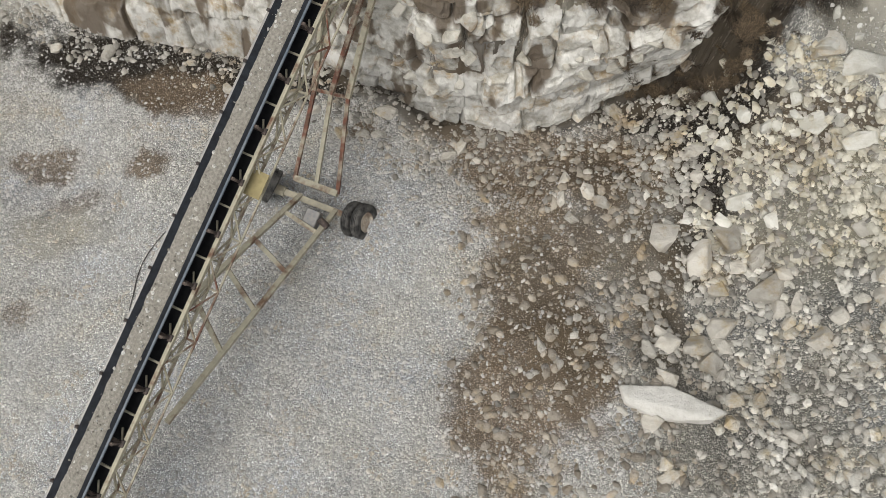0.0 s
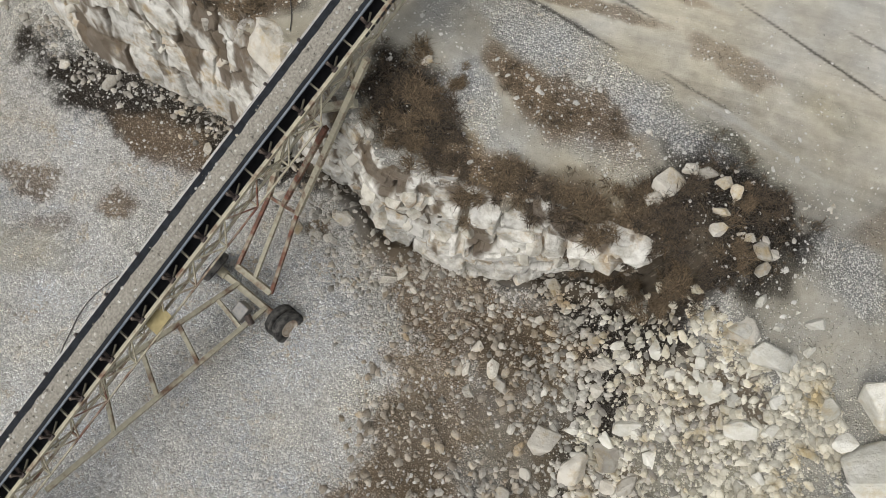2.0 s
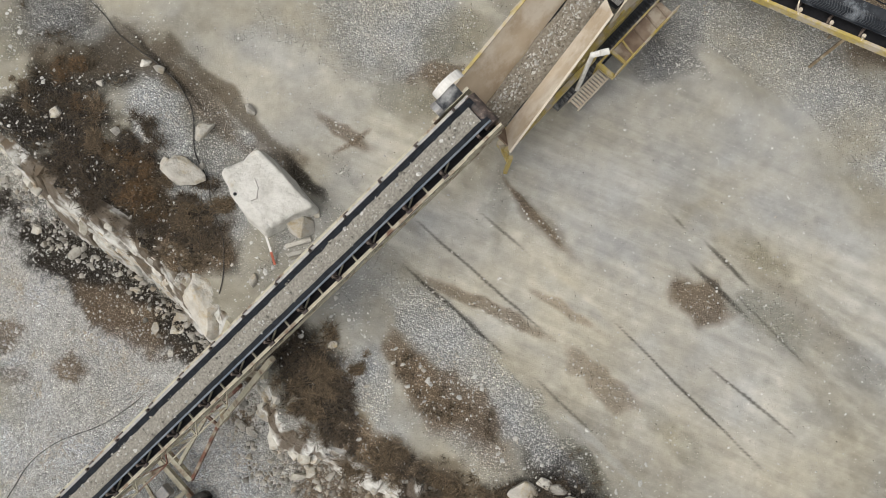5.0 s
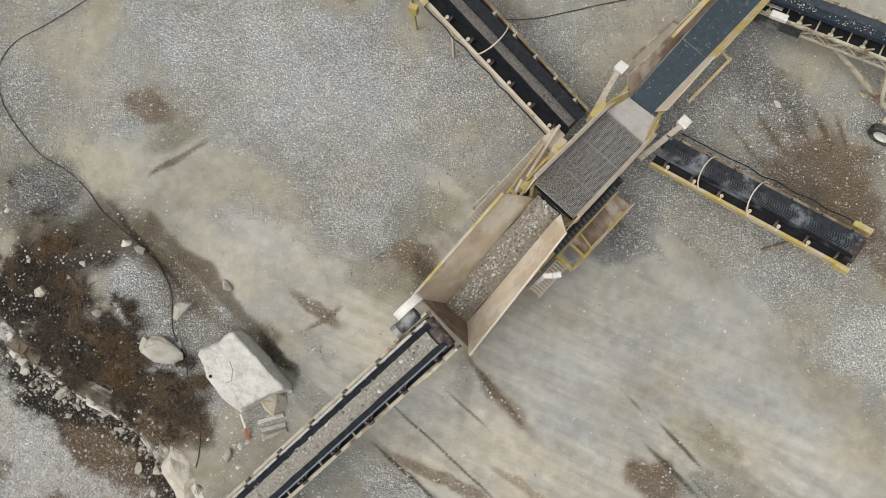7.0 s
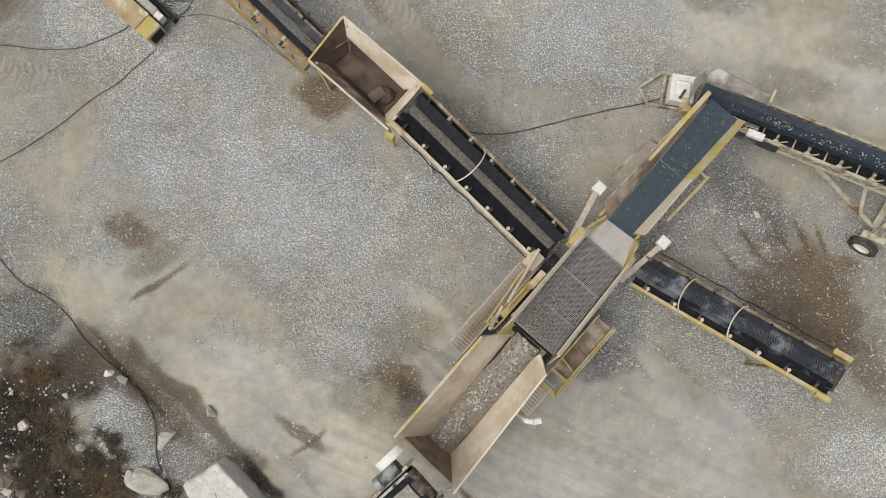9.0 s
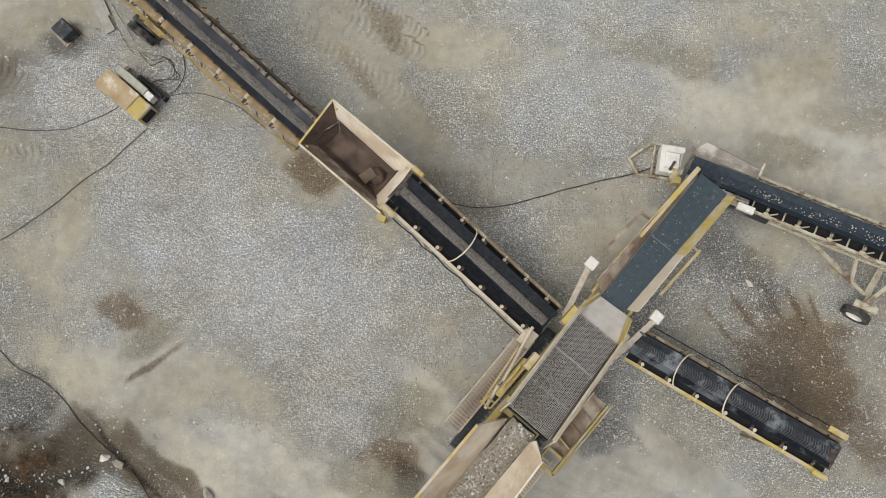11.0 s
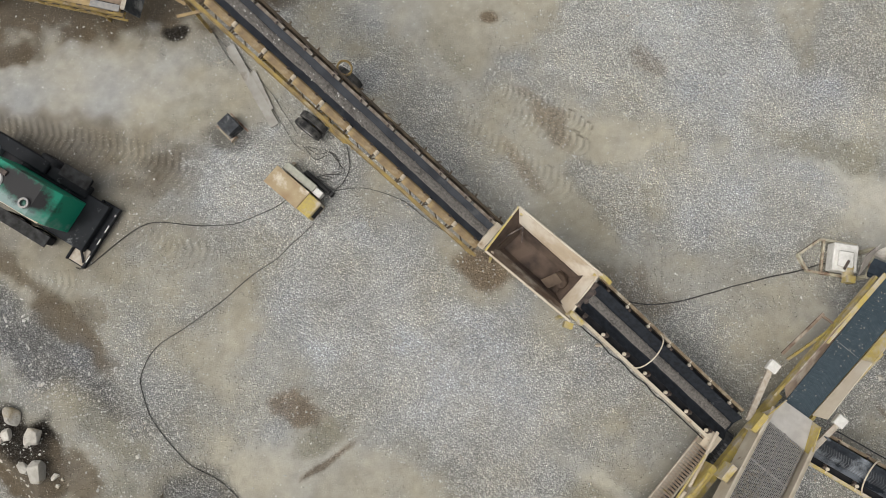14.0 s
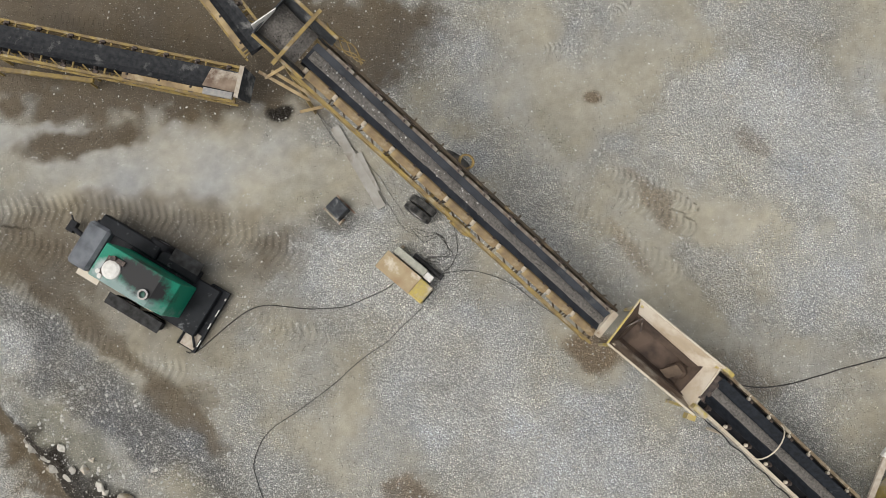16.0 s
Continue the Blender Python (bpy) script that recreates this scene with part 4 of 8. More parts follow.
    soiled.data.foreach_set("value", (0.9 * smooth(0.57, 0.70, washed)).astype(np.float32).ravel())
    ob = new("rock_wall", me)
    ob.parent = cliff
    return P


wall = face_sheet()
rng = random.Random(5)
for _ in range(70):
    k, m = rng.randrange(60, wall.shape[0] - 40), int(15 + 90 * rng.random() ** 0.6)
    p = wall[k, m]
    if -8 < p[0] < -6 and rng.random() < 0.5:
        continue
    size = rng.uniform(0.12, 0.42) if p[0] > -4 else rng.uniform(0.1, 0.26)
    ob = new("rock", rng.choice(BLOCKS))
    ob.parent = cliff
    ob.matrix_world = pose(p[0], p[1], p[2] - 0.2 * size, rng.uniform(-15, 15), rng.uniform(-15, 15), rng.uniform(0, 360)) @ Matrix.Diagonal((size * rng.uniform(1.0, 1.6), size * rng.uniform(0.7, 0.95), size * rng.uniform(0.5, 0.8), 1))

# loose boulders: x, y, half width
BOULDERS_PIT = [(6.65, 3.9, 0.53), (8.69, 3.95, 0.69), (7.83, 3.27, 0.61), (8.92, 3.06, 0.4), (8.28, 2.36, 0.43), (9.46, 3.25, 0.4), (9.7, 2.25, 0.62), (10.16, 2.75, 0.36), (10.44, 1.8, 0.47), (9.95, 1.68, 0.4), (11.05, 1.16, 0.45), (7.37, 0.62, 0.52), (6.46, 0.62, 0.43), (5.85, 0.38, 0.34), (6.26, -0.37, 0.5), (7.67, 0.1, 0.49), (8.17, 0.64, 0.32), (8.12, 1.09, 0.45), (7.91, -0.25, 0.24), (8.91, -1.0, 0.28), (11.87, 0.3, 0.38), (12.17, -0.1, 0.37), (10.73, 0.62, 0.35), (10.15, 1.26, 0.32), (11.95, 2.04, 0.48), (11.78, 1.54, 0.31), (12.19, 3.29, 0.43), (11.65, 3.49, 0.43)]
BOULDERS_SLOPE = [(10.81, 8.36, 0.49), (11.64, 7.74, 0.71), (9.19, 7.47, 0.45), (9.44, 7.76, 0.32), (8.76, 8.69, 0.58), (8.05, 8.46, 0.27), (8.74, 9.42, 0.24), (9.12, 8.29, 0.22), (10.16, 7.4, 0.35), (10.64, 7.58, 0.25), (8.68, 6.77, 0.37), (9.01, 4.96, 0.51), (10.68, 6.81, 0.68), (11.48, 5.73, 0.56), (10.32, 5.41, 0.5), (8.09, 7.3, 0.3), (8.77, 7.59, 0.26), (10.26, 7.04, 0.29), (10.92, 7.22, 0.25), (11.14, 6.9, 0.21), (12.09, 6.79, 0.32), (11.34, 7.33, 0.21), (10.91, 5.4, 0.28), (9.91, 5.46, 0.36), (12.08, 4.61, 0.34), (9.9, 4.27, 0.36), (9.66, 4.56, 0.22), (10.35, 4.93, 0.35)]
BOULDERS_BAND = [(7.77, 6.63, 0.29), (7.5, 7.28, 0.3), (7.82, 5.84, 0.29), (8.04, 4.99, 0.29), (6.45, 5.94, 0.29), (4.08, 8.97, 0.28), (4.62, 8.91, 0.32), (5.85, 8.86, 0.28), (3.83, 8.58, 0.24), (5.61, 7.59, 0.23), (4.0, 7.61, 0.19), (4.54, 5.58, 0.33), (4.93, 5.11, 0.32), (3.77, 5.34, 0.22), (3.92, 6.09, 0.22), (4.67, 6.37, 0.17), (5.69, 6.11, 0.17), (3.97, 4.68, 0.18), (2.87, 0.58, 0.2)]
BOULDERS_MESA = [(0.25, 13.4, 0.17), (-0.27, 11.24, 0.17), (-0.8, 10.98, 0.16), (-1.95, 9.34, 0.3), (5.88, 10.34, 0.32), (7.66, 11.62, 0.43), (7.36, 11.07, 0.2), (9.22, 10.65, 0.23), (9.18, 11.14, 0.17), (8.23, 12.15, 0.2), (8.64, 12.13, 0.2), (9.1, 11.96, 0.23), (9.49, 11.76, 0.2), (10.51, 10.48, 0.24), (10.65, 9.95, 0.2), (10.11, 10.66, 0.12), (10.82, 10.43, 0.17), (10.52, 10.73, 0.13), (-6.92, 13.73, 0.27), (-8.47, 14.02, 0.16), (-7.62, 14.13, 0.2), (-3.18, 14.21, 0.18), (-2.28, 8.47, 0.21), (-1.48, 9.96, 0.22)]
BOULDERS_RIM = [(-5.91, 19.57, 0.22), (-2.49, 16.6, 0.43), (-2.21, 17.18, 0.15), (-6.92, 18.19, 0.26), (-6.93, 16.6, 0.52), (-7.45, 16.59, 0.22), (-9.37, 16.92, 0.18), (-11.74, 16.7, 0.18), (-10.75, 18.26, 0.13), (-9.13, 19.51, 0.18), (-9.75, 19.53, 0.16), (-6.4, 17.04, 0.17), (-7.07, 13.75, 0.32)]
BOULDERS_EDGE = [(-21.4, 20.4, 0.34), (-21.3, 19.7, 0.26), (-20.3, 20.0, 0.38), (7.5, 11.1, 0.18), (10.7, 8.4, 0.4), (-22.6, 20.5, 0.18), (-23.4, 20.9, 0.15), (-19.6, 18.9, 0.4), (-24.6, 21.3, 0.14), (-24.0, 20.4, 0.22), (-25.2, 20.6, 0.16), (12.6, 35.5, 0.14), (9.9, 33.9, 0.12), (8.4, 33.5, 0.1)]
BOULDERS_EAST = [(14.5, 7.3, 0.8), (15.0, 5.5, 1.15), (14.0, 6.2, 0.3), (13.4, 6.9, 0.28)]
rng = random.Random(11)
ROUND = [rock_mesh("boulder", 200 + k, k > 1, 3, PALEROCK) if k < 4 else shard_mesh("boulder", 200 + k, PALEROCK, 18) for k in range(12)]
YROUND = [shard_mesh("boulder", 220 + k, YELLOWROCK, 17) for k in range(10)]


def boulder(x, y, r, meshes, label, name="boulder", group="loose boulders"):
    ob = tagged(new(name, rng.choice(meshes)), label, "rock", group)
    sx, sy, sz = r * rng.uniform(0.95, 1.35), r * rng.uniform(0.7, 1.0), r * rng.uniform(0.5, 0.85)
    z = min(ground_z(x, y), ground_z(x + r * 0.5, y), ground_z(x - r * 0.5, y), ground_z(x, y + r * 0.5), ground_z(x, y - r * 0.5))
    ob.matrix_world = pose(x, y, z + sz * 0.42, rng.uniform(-25, 25), rng.uniform(-25, 25), rng.uniform(0, 360)) @ Matrix.Diagonal((sx, sy, sz, 1))
    return ob


SROUND = [shard_mesh("rubble_stone", 240 + k, PALEROCK) for k in range(12)]
SYELLOW = [shard_mesh("rubble_stone", 260 + k, YELLOWROCK, 13) for k in range(10)]
for x, y, r in BOULDERS_PIT + BOULDERS_BAND:
    boulder(x, y, r * 0.86, ROUND, "pale grey limestone boulder on the quarry floor")
for x, y, r in BOULDERS_SLOPE:
    boulder(x, y, r * 0.74, YROUND, "yellowish limestone boulder lying in the rubble slope")
for x, y, r in BOULDERS_MESA + BOULDERS_RIM + BOULDERS_EDGE:
    boulder(x, y, r * 1.08, ROUND, "pale limestone boulder on the quarry rim")
for x, y, r in BOULDERS_EAST:
    boulder(x, y, r, YROUND, "great yellowish limestone boulder on the slope")
# rubble slope: many medium stones
for _ in range(200):
    x, y = rng.uniform(5.6, 12.8), rng.uniform(-3.5, 9.4)
    if soil(np.array([x]), np.array([y]), 0)[0][0, 0] < 0.10 and rng.random() < 0.7:
        continue
    if x < 8 and y > 4.5:
        continue
    yellow = y > 3.0 + 0.4 * (10 - x) and x > 7.6
    r = (0.08 + 0.2 * rng.random() ** 2.5) if yellow else (0.09 + 0.2 * rng.random() ** 4)
    boulder(x, y, r, SYELLOW if yellow else SROUND, "yellowish limestone rubble stone on the slope" if yellow else "pale limestone rubble stone on the slope", "rubble_stone", "rubble on the slope")
for _ in range(60):
    at = rim_point(rng.uniform(45, 86))
    if at is None or at[0] > 9:
        continue
    out = rng.uniform(1.5, 3.2)
    boulder(at[0] + at[3][0] * out, at[1] + at[3][1] * out, 0.12 + 0.2 * rng.random() ** 2, SROUND, "fallen limestone at the foot of the rock face", "rubble_stone", "stones under the face")

for _ in range(95):
    x, y = rng.uniform(-28, -16), rng.uniform(16.5, 21.5)
    if rim_distance(np.array([x]), np.array([y]))[0][0] < 1.2:
        boulder(x, y, 0.08 + 0.18 * rng.random() ** 3, SROUND, "broken limestone on the dark slope below the pad", "rubble_stone", "stones on the dark slope")

ledge = boulder(-4.35, 13.1, 1.0, ROUND[3:4], "pale limestone ledge with a flat dusty top", "ledge_rock", "")
ledge.matrix_world = pose(-4.35, 13.05, ground_z(-4.35, 13.4) - 0.75, 4, -3, 62) @ Matrix.Diagonal((0.85, 1.0, 1.0, 1))

# the long white slab and the great block with a drill hole
def hewn(name, base, mid, more, sharp, lean, wear):
    """A block between upright sides over a base outline and further planes, with worn edges and a broken skin."""
    bm = bmesh.new()
    bmesh.ops.create_icosphere(bm, subdivisions=6, radius=1.0)
    mid, planes = Vector(mid), list(more)
    for (ax, ay), (cx, cy) in zip(base, base[1:] + base[:1]):
        n = (Vector((-(cy - ay), cx - ax, 0)).normalized() + Vector((0, 0, lean))).normalized()
        planes.append((n, max(0.12, (Vector((ax, ay, mid.z)) - mid).dot(n))))
    convex(bm, planes, sharp)
    for v in bm.verts:
        p = v.co
        v.co = p * (1 + wear * noise.noise(p * 1.1) + 0.7 * wear * noise.noise(p * 2.9) + 0.35 * wear * noise.noise(p * 6.5)) + mid
    me = bpy.data.meshes.new(name)
    bm.to_mesh(me)
    bm.free()
    for f in me.polygons:
        f.use_smooth = True
    me.materials.append(WHITEROCK)
    return me


SLAB = [(4.86, -0.62), (6.27, -0.66), (7.85, -1.36), (7.4, -1.62), (5.95, -1.6), (4.98, -1.18)]
slab_z = ground_z(6.1, -1.1)
slab = tagged(new("white_slab", hewn("white_slab", SLAB, (6.1, -1.1, slab_z + 0.12), [(Vector((0.12, 0.25, 1)).normalized(), 0.26), (Vector((-0.05, -0.45, 1)).normalized(), 0.33), (Vector((0, 0, -1)), 0.4)], 30, 0.1, 0.05)), "long white freshly broken limestone slab on rubble", "rock")
chip = boulder(5.75, -1.6, 0.3, SROUND[2:3], "white limestone splinter broken off the long slab", "rock_splinter", "")
BLOCKBASE = [(-5.64, 17.08), (-4.68, 18.43), (-3.87, 18.08), (-2.27, 17.48), (-2.15, 17.21), (-3.45, 15.74), (-4.24, 16.01)]


block = tagged(new("limestone_block", hewn("limestone_block", BLOCKBASE, (-3.9, 17.05, 0.4), [(Vector((0.05, -0.08, 1)).normalized(), 0.78), (Vector((0.30, -0.42, 0.85)).normalized(), 1.05), (Vector((-0.3, 0.1, 0.9)).normalized(), 1.1), (Vector((0, 0, -1)), 0.7)], 30, 0.12, 0.06)), "huge white limestone block with a drill hole and crack", "rock")
def block_top(x, y):
    return max((v.co.z for v in block.data.vertices if (v.co.x - x) ** 2 + (v.co.y - y) ** 2 < 0.02), default=1.1)


hole = Shape().tube((-4.72, 16.6, block_top(-4.72, 16.6) - 0.1), (-4.72, 16.6, block_top(-4.72, 16.6) + 0.006), 0.06)
part("drill_hole", hole, BLACK, block, "dark round drill hole")
crack = Shape()
for a, b in (((-4.35, 17.35), (-4.1, 17.1)), ((-4.1, 17.1), (-4.0, 16.75)), ((-4.0, 16.75), (-4.15, 16.6))):
    crack.beam((*a, block_top(*a) - 0.02), (*b, block_top(*b) - 0.02), 0.03, 0.06)
part("crack", crack, material("grey_crack", (0.42, 0.40, 0.36), 0.9), block, "grey crack across the top")


# ---- loose stones, too many to count ----
def stone_field(name, label, xy, sizes, mat, seed, squash=0.7, cut=False):
    """One mesh of many small stones: five-sided chips, or angular chunks."""
    r = np.random.RandomState(seed)
    n = len(xy)
    ring = [(math.cos(1.2566 * k), math.sin(1.2566 * k)) for k in range(5)]
    base = np.array([(a, b, -0.45) for a, b in ring] + [(0, 0, 0.75)])
    faces = np.array([(k, (k + 1) % 5, 5) for k in range(5)])
    if cut:
        ring = [(math.cos(1.0472 * k), math.sin(1.0472 * k)) for k in range(6)]
        base = np.array([(a, b, -0.5) for a, b in ring] + [(0.62 * a, 0.62 * b, 0.62) for a, b in ring])
        faces = np.array([(k, (k + 1) % 6, 6 + k) for k in range(6)] + [((k + 1) % 6, 6 + (k + 1) % 6, 6 + k) for k in range(6)] + [(6, 7, 8), (6, 8, 9), (6, 9, 10), (6, 10, 11)])
    nv = len(base)
    v = base[None] * r.uniform(0.65, 1.25, (n, nv, 1)) + r.uniform(-0.2, 0.2, (n, nv, 3))
    if cut:
        tilt = r.uniform(-0.5, 0.5, (n, 2, 1))
        v[..., 2] = v[..., 2] + v[..., 0] * tilt[:, 0] + v[..., 1] * tilt[:, 1]
    ang = r.uniform(0, 2 * np.pi, n)
    c, s_ = np.cos(ang)[:, None], np.sin(ang)[:, None]
    stretch = r.uniform(0.75, 1.35, (n, 1))
    x, y, z = v[..., 0] * stretch, v[..., 1] / stretch, v[..., 2] * squash
    x, y = x * c - y * s_, x * s_ + y * c
    gz = land(xy[:, 0], xy[:, 1])
    pts = np.stack([x * sizes[:, None] + xy[:, 0:1], y * sizes[:, None] + xy[:, 1:2], z * sizes[:, None] + (gz + sizes * 0.25)[:, None]], -1)
    tri = (faces[None] + nv * np.arange(n)[:, None, None]).reshape(-1, 3)
    me = bpy.data.meshes.new(name)
    me.vertices.add(n * nv)
    me.vertices.foreach_set("co", pts.ravel())
    me.loops.add(tri.size)
    me.loops.foreach_set("vertex_index", tri.ravel().astype(np.int32))
    me.polygons.add(len(tri))
    me.polygons.foreach_set("loop_start", np.arange(0, tri.size, 3, dtype=np.int32))
    me.update(calc_edges=True)
    me.materials.append(mat)
    return tagged(new(name, me), label, "stones", kind="stuff")


R = np.random.RandomState(3)


def scatter(n, box, keep, seed):
    r = np.random.RandomState(seed)
    x, y = r.uniform(box[0], box[2], n), r.uniform(box[1], box[3], n)
    ok = r.uniform(0, 1, n) < keep(x, y)
    return np.stack([x[ok], y[ok]], -1)


def gravel_share(x, y):
    colour, loose = soil(x, y, 0 * x)
    return np.clip(loose * 1.35 - 0.42, 0.03, 1) * (0.25 + 0.75 * smooth(0.16, 0.34, colour[:, 0]))


p = scatter(230000, (-31, 8, 18, 48), gravel_share, 21)
stone_field("gravel", "pale grey crushed limestone gravel over the pad", p, 0.02 + 0.034 * R.uniform(0, 1, len(p)) ** 3, STONES, 31)
p = scatter(110000, (-17, -7, 5, 13), lambda x, y: np.clip(gravel_share(x, y), 0, 1) * (rim_distance(x, y)[0] < -0.9), 23)
stone_field("gravel", "grey crushed limestone gravel on the quarry floor", p, 0.02 + 0.07 * R.uniform(0, 1, len(p)) ** 6, rock_material("pit_stones", (0.5, 0.487, 0.457), (0.39, 0.377, 0.35), (0.42, 0.36, 0.27), island=True, low=0.7, high=1.35), 33)


def rubble_share(x, y):
    d, bx = rim_distance(x, y)
    clump = smooth(0.4, 0.62, fbm(x * 0.7, y * 0.7, 91))
    east = (0.17 * smooth(0.0, 2.0, x + 0.25 * y) + 0.83 * smooth(4.4, 6.4, x)) * (0.3 + 0.7 * clump)
    foot = smooth(-3.6, -1.4, d) * (0.4 + 0.6 * clump)
    return np.clip(np.maximum(east, foot), 0, 1) * (d < -0.5)


p = scatter(66000, (-17, -7, 13.5, 14), rubble_share, 25)
stone_field("rubble", "pale limestone rubble heaped below the rock face", p, 0.026 + 0.14 * R.uniform(0, 1, len(p)) ** 5, rock_material("rubble_stones", (0.40, 0.38, 0.335), (0.25, 0.232, 0.20), (0.34, 0.275, 0.19), island=True, low=0.5, high=1.45), 35, 0.6, True)
p = scatter(7000, (-28, 8.5, 13, 24), lambda x, y: smooth(0.35, 0.6, fbm(x * 0.8, y * 0.8, 93)) * (rim_distance(x, y)[0] > 0) * smooth(5.5, 3.0, rim_distance(x, y)[0]), 27)
stone_field("rubble", "scattered pale stones on top of the rim", p, 0.03 + 0.08 * R.uniform(0, 1, len(p)) ** 3, STONES, 37)


def slope_share(x, y):
    d, _ = rim_distance(x, y)
    return smooth(6.5, 8.5, x + 0.15 * (y - 3)) * (d < -0.2 + 1.6 * (x > 12) * (y < 8)) * (d > -7.5) * (0.3 + 0.7 * smooth(0.38, 0.6, fbm(x * 0.6, y * 0.6, 95))) * (0.3 + 0.7 * smooth(0.06, 0.14, soil(x, y, 0 * x)[0][:, 0]))


p = scatter(25000, (5.5, -7, 14.4, 9.5), slope_share, 29)
yel = (p[:, 1] > 3.0 + 0.4 * (10 - p[:, 0])) & (p[:, 0] > 7.6)
stone_field("rubble", "yellowish limestone rubble on the slope", p[yel], 0.035 + 0.16 * R.uniform(0, 1, yel.sum()) ** 4, rock_material("yellow_rubble_stones", (0.66, 0.63, 0.53), (0.50, 0.46, 0.36), (0.48, 0.39, 0.23), island=True, low=0.55, high=1.2), 39, 0.55, True)
stone_field("rubble", "white limestone rubble on the slope", p[~yel], 0.03 + 0.17 * R.uniform(0, 1, (~yel).sum()) ** 7, rock_material("white_rubble_stones", (0.62, 0.60, 0.54), (0.44, 0.42, 0.36), (0.44, 0.36, 0.22), island=True, low=0.55, high=1.3), 43, 0.55, True)
p = scatter(3200, (-1, -5, 6.5, 9), lambda x, y: smooth(-0.5, 1.5, x) * (rim_distance(x, y)[0] < -1.2), 45)
stone_field("rubble", "medium stones on the brown soil band", p, 0.03 + 0.17 * R.uniform(0, 1, len(p)) ** 6, rock_material("band_stones", (0.38, 0.34, 0.28), (0.24, 0.205, 0.16), (0.40, 0.31, 0.19), island=True, low=0.6, high=1.35), 47, 0.6, True)


# ---- dry plants ----
def twig_material(name, a, b):
    m = bpy.data.materials.new(name)
    m.use_nodes = True
    t = m.node_tree
    geo, ramp = t.nodes.new("ShaderNodeNewGeometry"), t.nodes.new("ShaderNodeValToRGB")
    ramp.color_ramp.elements[0].color, ramp.color_ramp.elements[1].color = (*a, 1), (*b, 1)
    t.links.new(geo.outputs["Random Per Island"], ramp.inputs["Fac"])
    t.links.new(ramp.outputs[0], t.nodes["Principled BSDF"].inputs["Base Color"])
    t.nodes["Principled BSDF"].inputs["Roughness"].default_value = 0.9
    return m


TWIGS = twig_material("dry_brown_twigs", (0.010, 0.009, 0.007), (0.135, 0.10, 0.065))
STRAW = twig_material("dry_straw", (0.04, 0.03, 0.019), (0.22, 0.16, 0.095))


def blades(s, x, y, z, r, n, rng, lean=1.0):
    for _ in range(n):
        a, ln = rng.uniform(0, 6.283), r * rng.uniform(0.5, 1.1)
        b = rng.uniform(0, 6.283)
        q = r * 0.45 * math.sqrt(rng.random())
        px, py = x + q * math.cos(b), y + q * math.sin(b)
        w = rng.uniform(0.004, 0.010)
        tilt = rng.uniform(0.25, 1.3) * lean
        dx, dy = math.cos(a), math.sin(a)
        h1, h2 = ln * 0.5 * math.cos(tilt * 0.6), ln * (0.5 * math.cos(tilt * 0.6) + 0.5 * math.cos(min(tilt * 1.3, 1.7)))
        o1, o2 = ln * 0.5 * math.sin(tilt * 0.6), ln * (0.5 * math.sin(tilt * 0.6) + 0.5 * math.sin(min(tilt * 1.3, 1.7)))
        nx_, ny_ = -dy * w, dx * w
        s.add([(px - nx_, py - ny_, z), (px + nx_, py + ny_, z), (px + dx * o1 - nx_, py + dy * o1 - ny_, z + h1), (px + dx * o1 + nx_, py + dy * o1 + ny_, z + h1), (px + dx * o2, py + dy * o2, z + h2)], [(0, 1, 3, 2), (2, 3, 4)])


def quick(name, shape, mat):
    me = bpy.data.meshes.new(name)
    me.from_pydata(shape.v, [], shape.f)
    me.materials.append(mat)
    return me


rng = random.Random(77)
BUSHES = [(7.6, 9.4), (8.2, 9.0), (8.6, 9.2), (8.0, 9.8), (9.2, 8.7), (8.4, 8.6), (9.6, 9.4), (7.2, 9.7), (8.8, 9.9), (9.7, 8.9), (5.3, 10.1), (6.0, 10.2), (6.7, 10.1), (7.3, 10.2), (7.9, 9.9), (6.4, 10.4), (8.4, 9.5), (7.0, 10.6), (9.3, 9.1), (8.9, 8.8), (-1.0, 12.2), (-0.5, 11.7), (0.2, 13.0), (0.9, 12.8), (1.5, 11.2), (0.2, 11.6), (0.7, 10.7), (-0.3, 12.9), (1.3, 12.5), (3.4, 10.4), (4.6, 10.5), (5.7, 10.9), (7.9, 11.3), (8.3, 10.9), (8.1, 10.2), (9.1, 10.2), (9.0, 9.6), (9.8, 10.3), (-6.6, 16.2), (-5.4, 14.6), (-6.0, 14.3), (-7.8, 14.6), (-9.4, 14.8), (-9.0, 15.8), (-10.4, 15.2), (-5.2, 15.4), (-0.7, 12.5), (0.35, 12.4), (1.2, 12.0), (0.8, 11.0), (2.0, 10.7), (2.9, 10.4), (4.0, 10.6), (5.2, 10.7), (6.3, 11.0), (7.6, 10.6), (8.5, 10.4), (8.7, 11.8), (8.7, 9.4), (9.6, 11.3), (7.2, 10.6), (10.2, 11.5),
          (-13.1, 16.8), (-11.5, 16.9), (-10.0, 16.9), (-8.8, 16.2), (-7.8, 15.8), (-6.7, 15.4), (-5.7, 15.0), (-9.2, 14.9), (-8.6, 17.1), (-7.3, 16.4), (-5.8, 16.0), (-10.7, 15.8), (-12.3, 18.4), (-11.1, 17.5), (-10.2, 16.5), (-8.4, 15.4), (-7.2, 15.0), (-6.2, 15.2), (-8.2, 16.1)]
kinds = []
RUSSET = twig_material("russet_twigs", (0.04, 0.026, 0.014), (0.21, 0.13, 0.062))
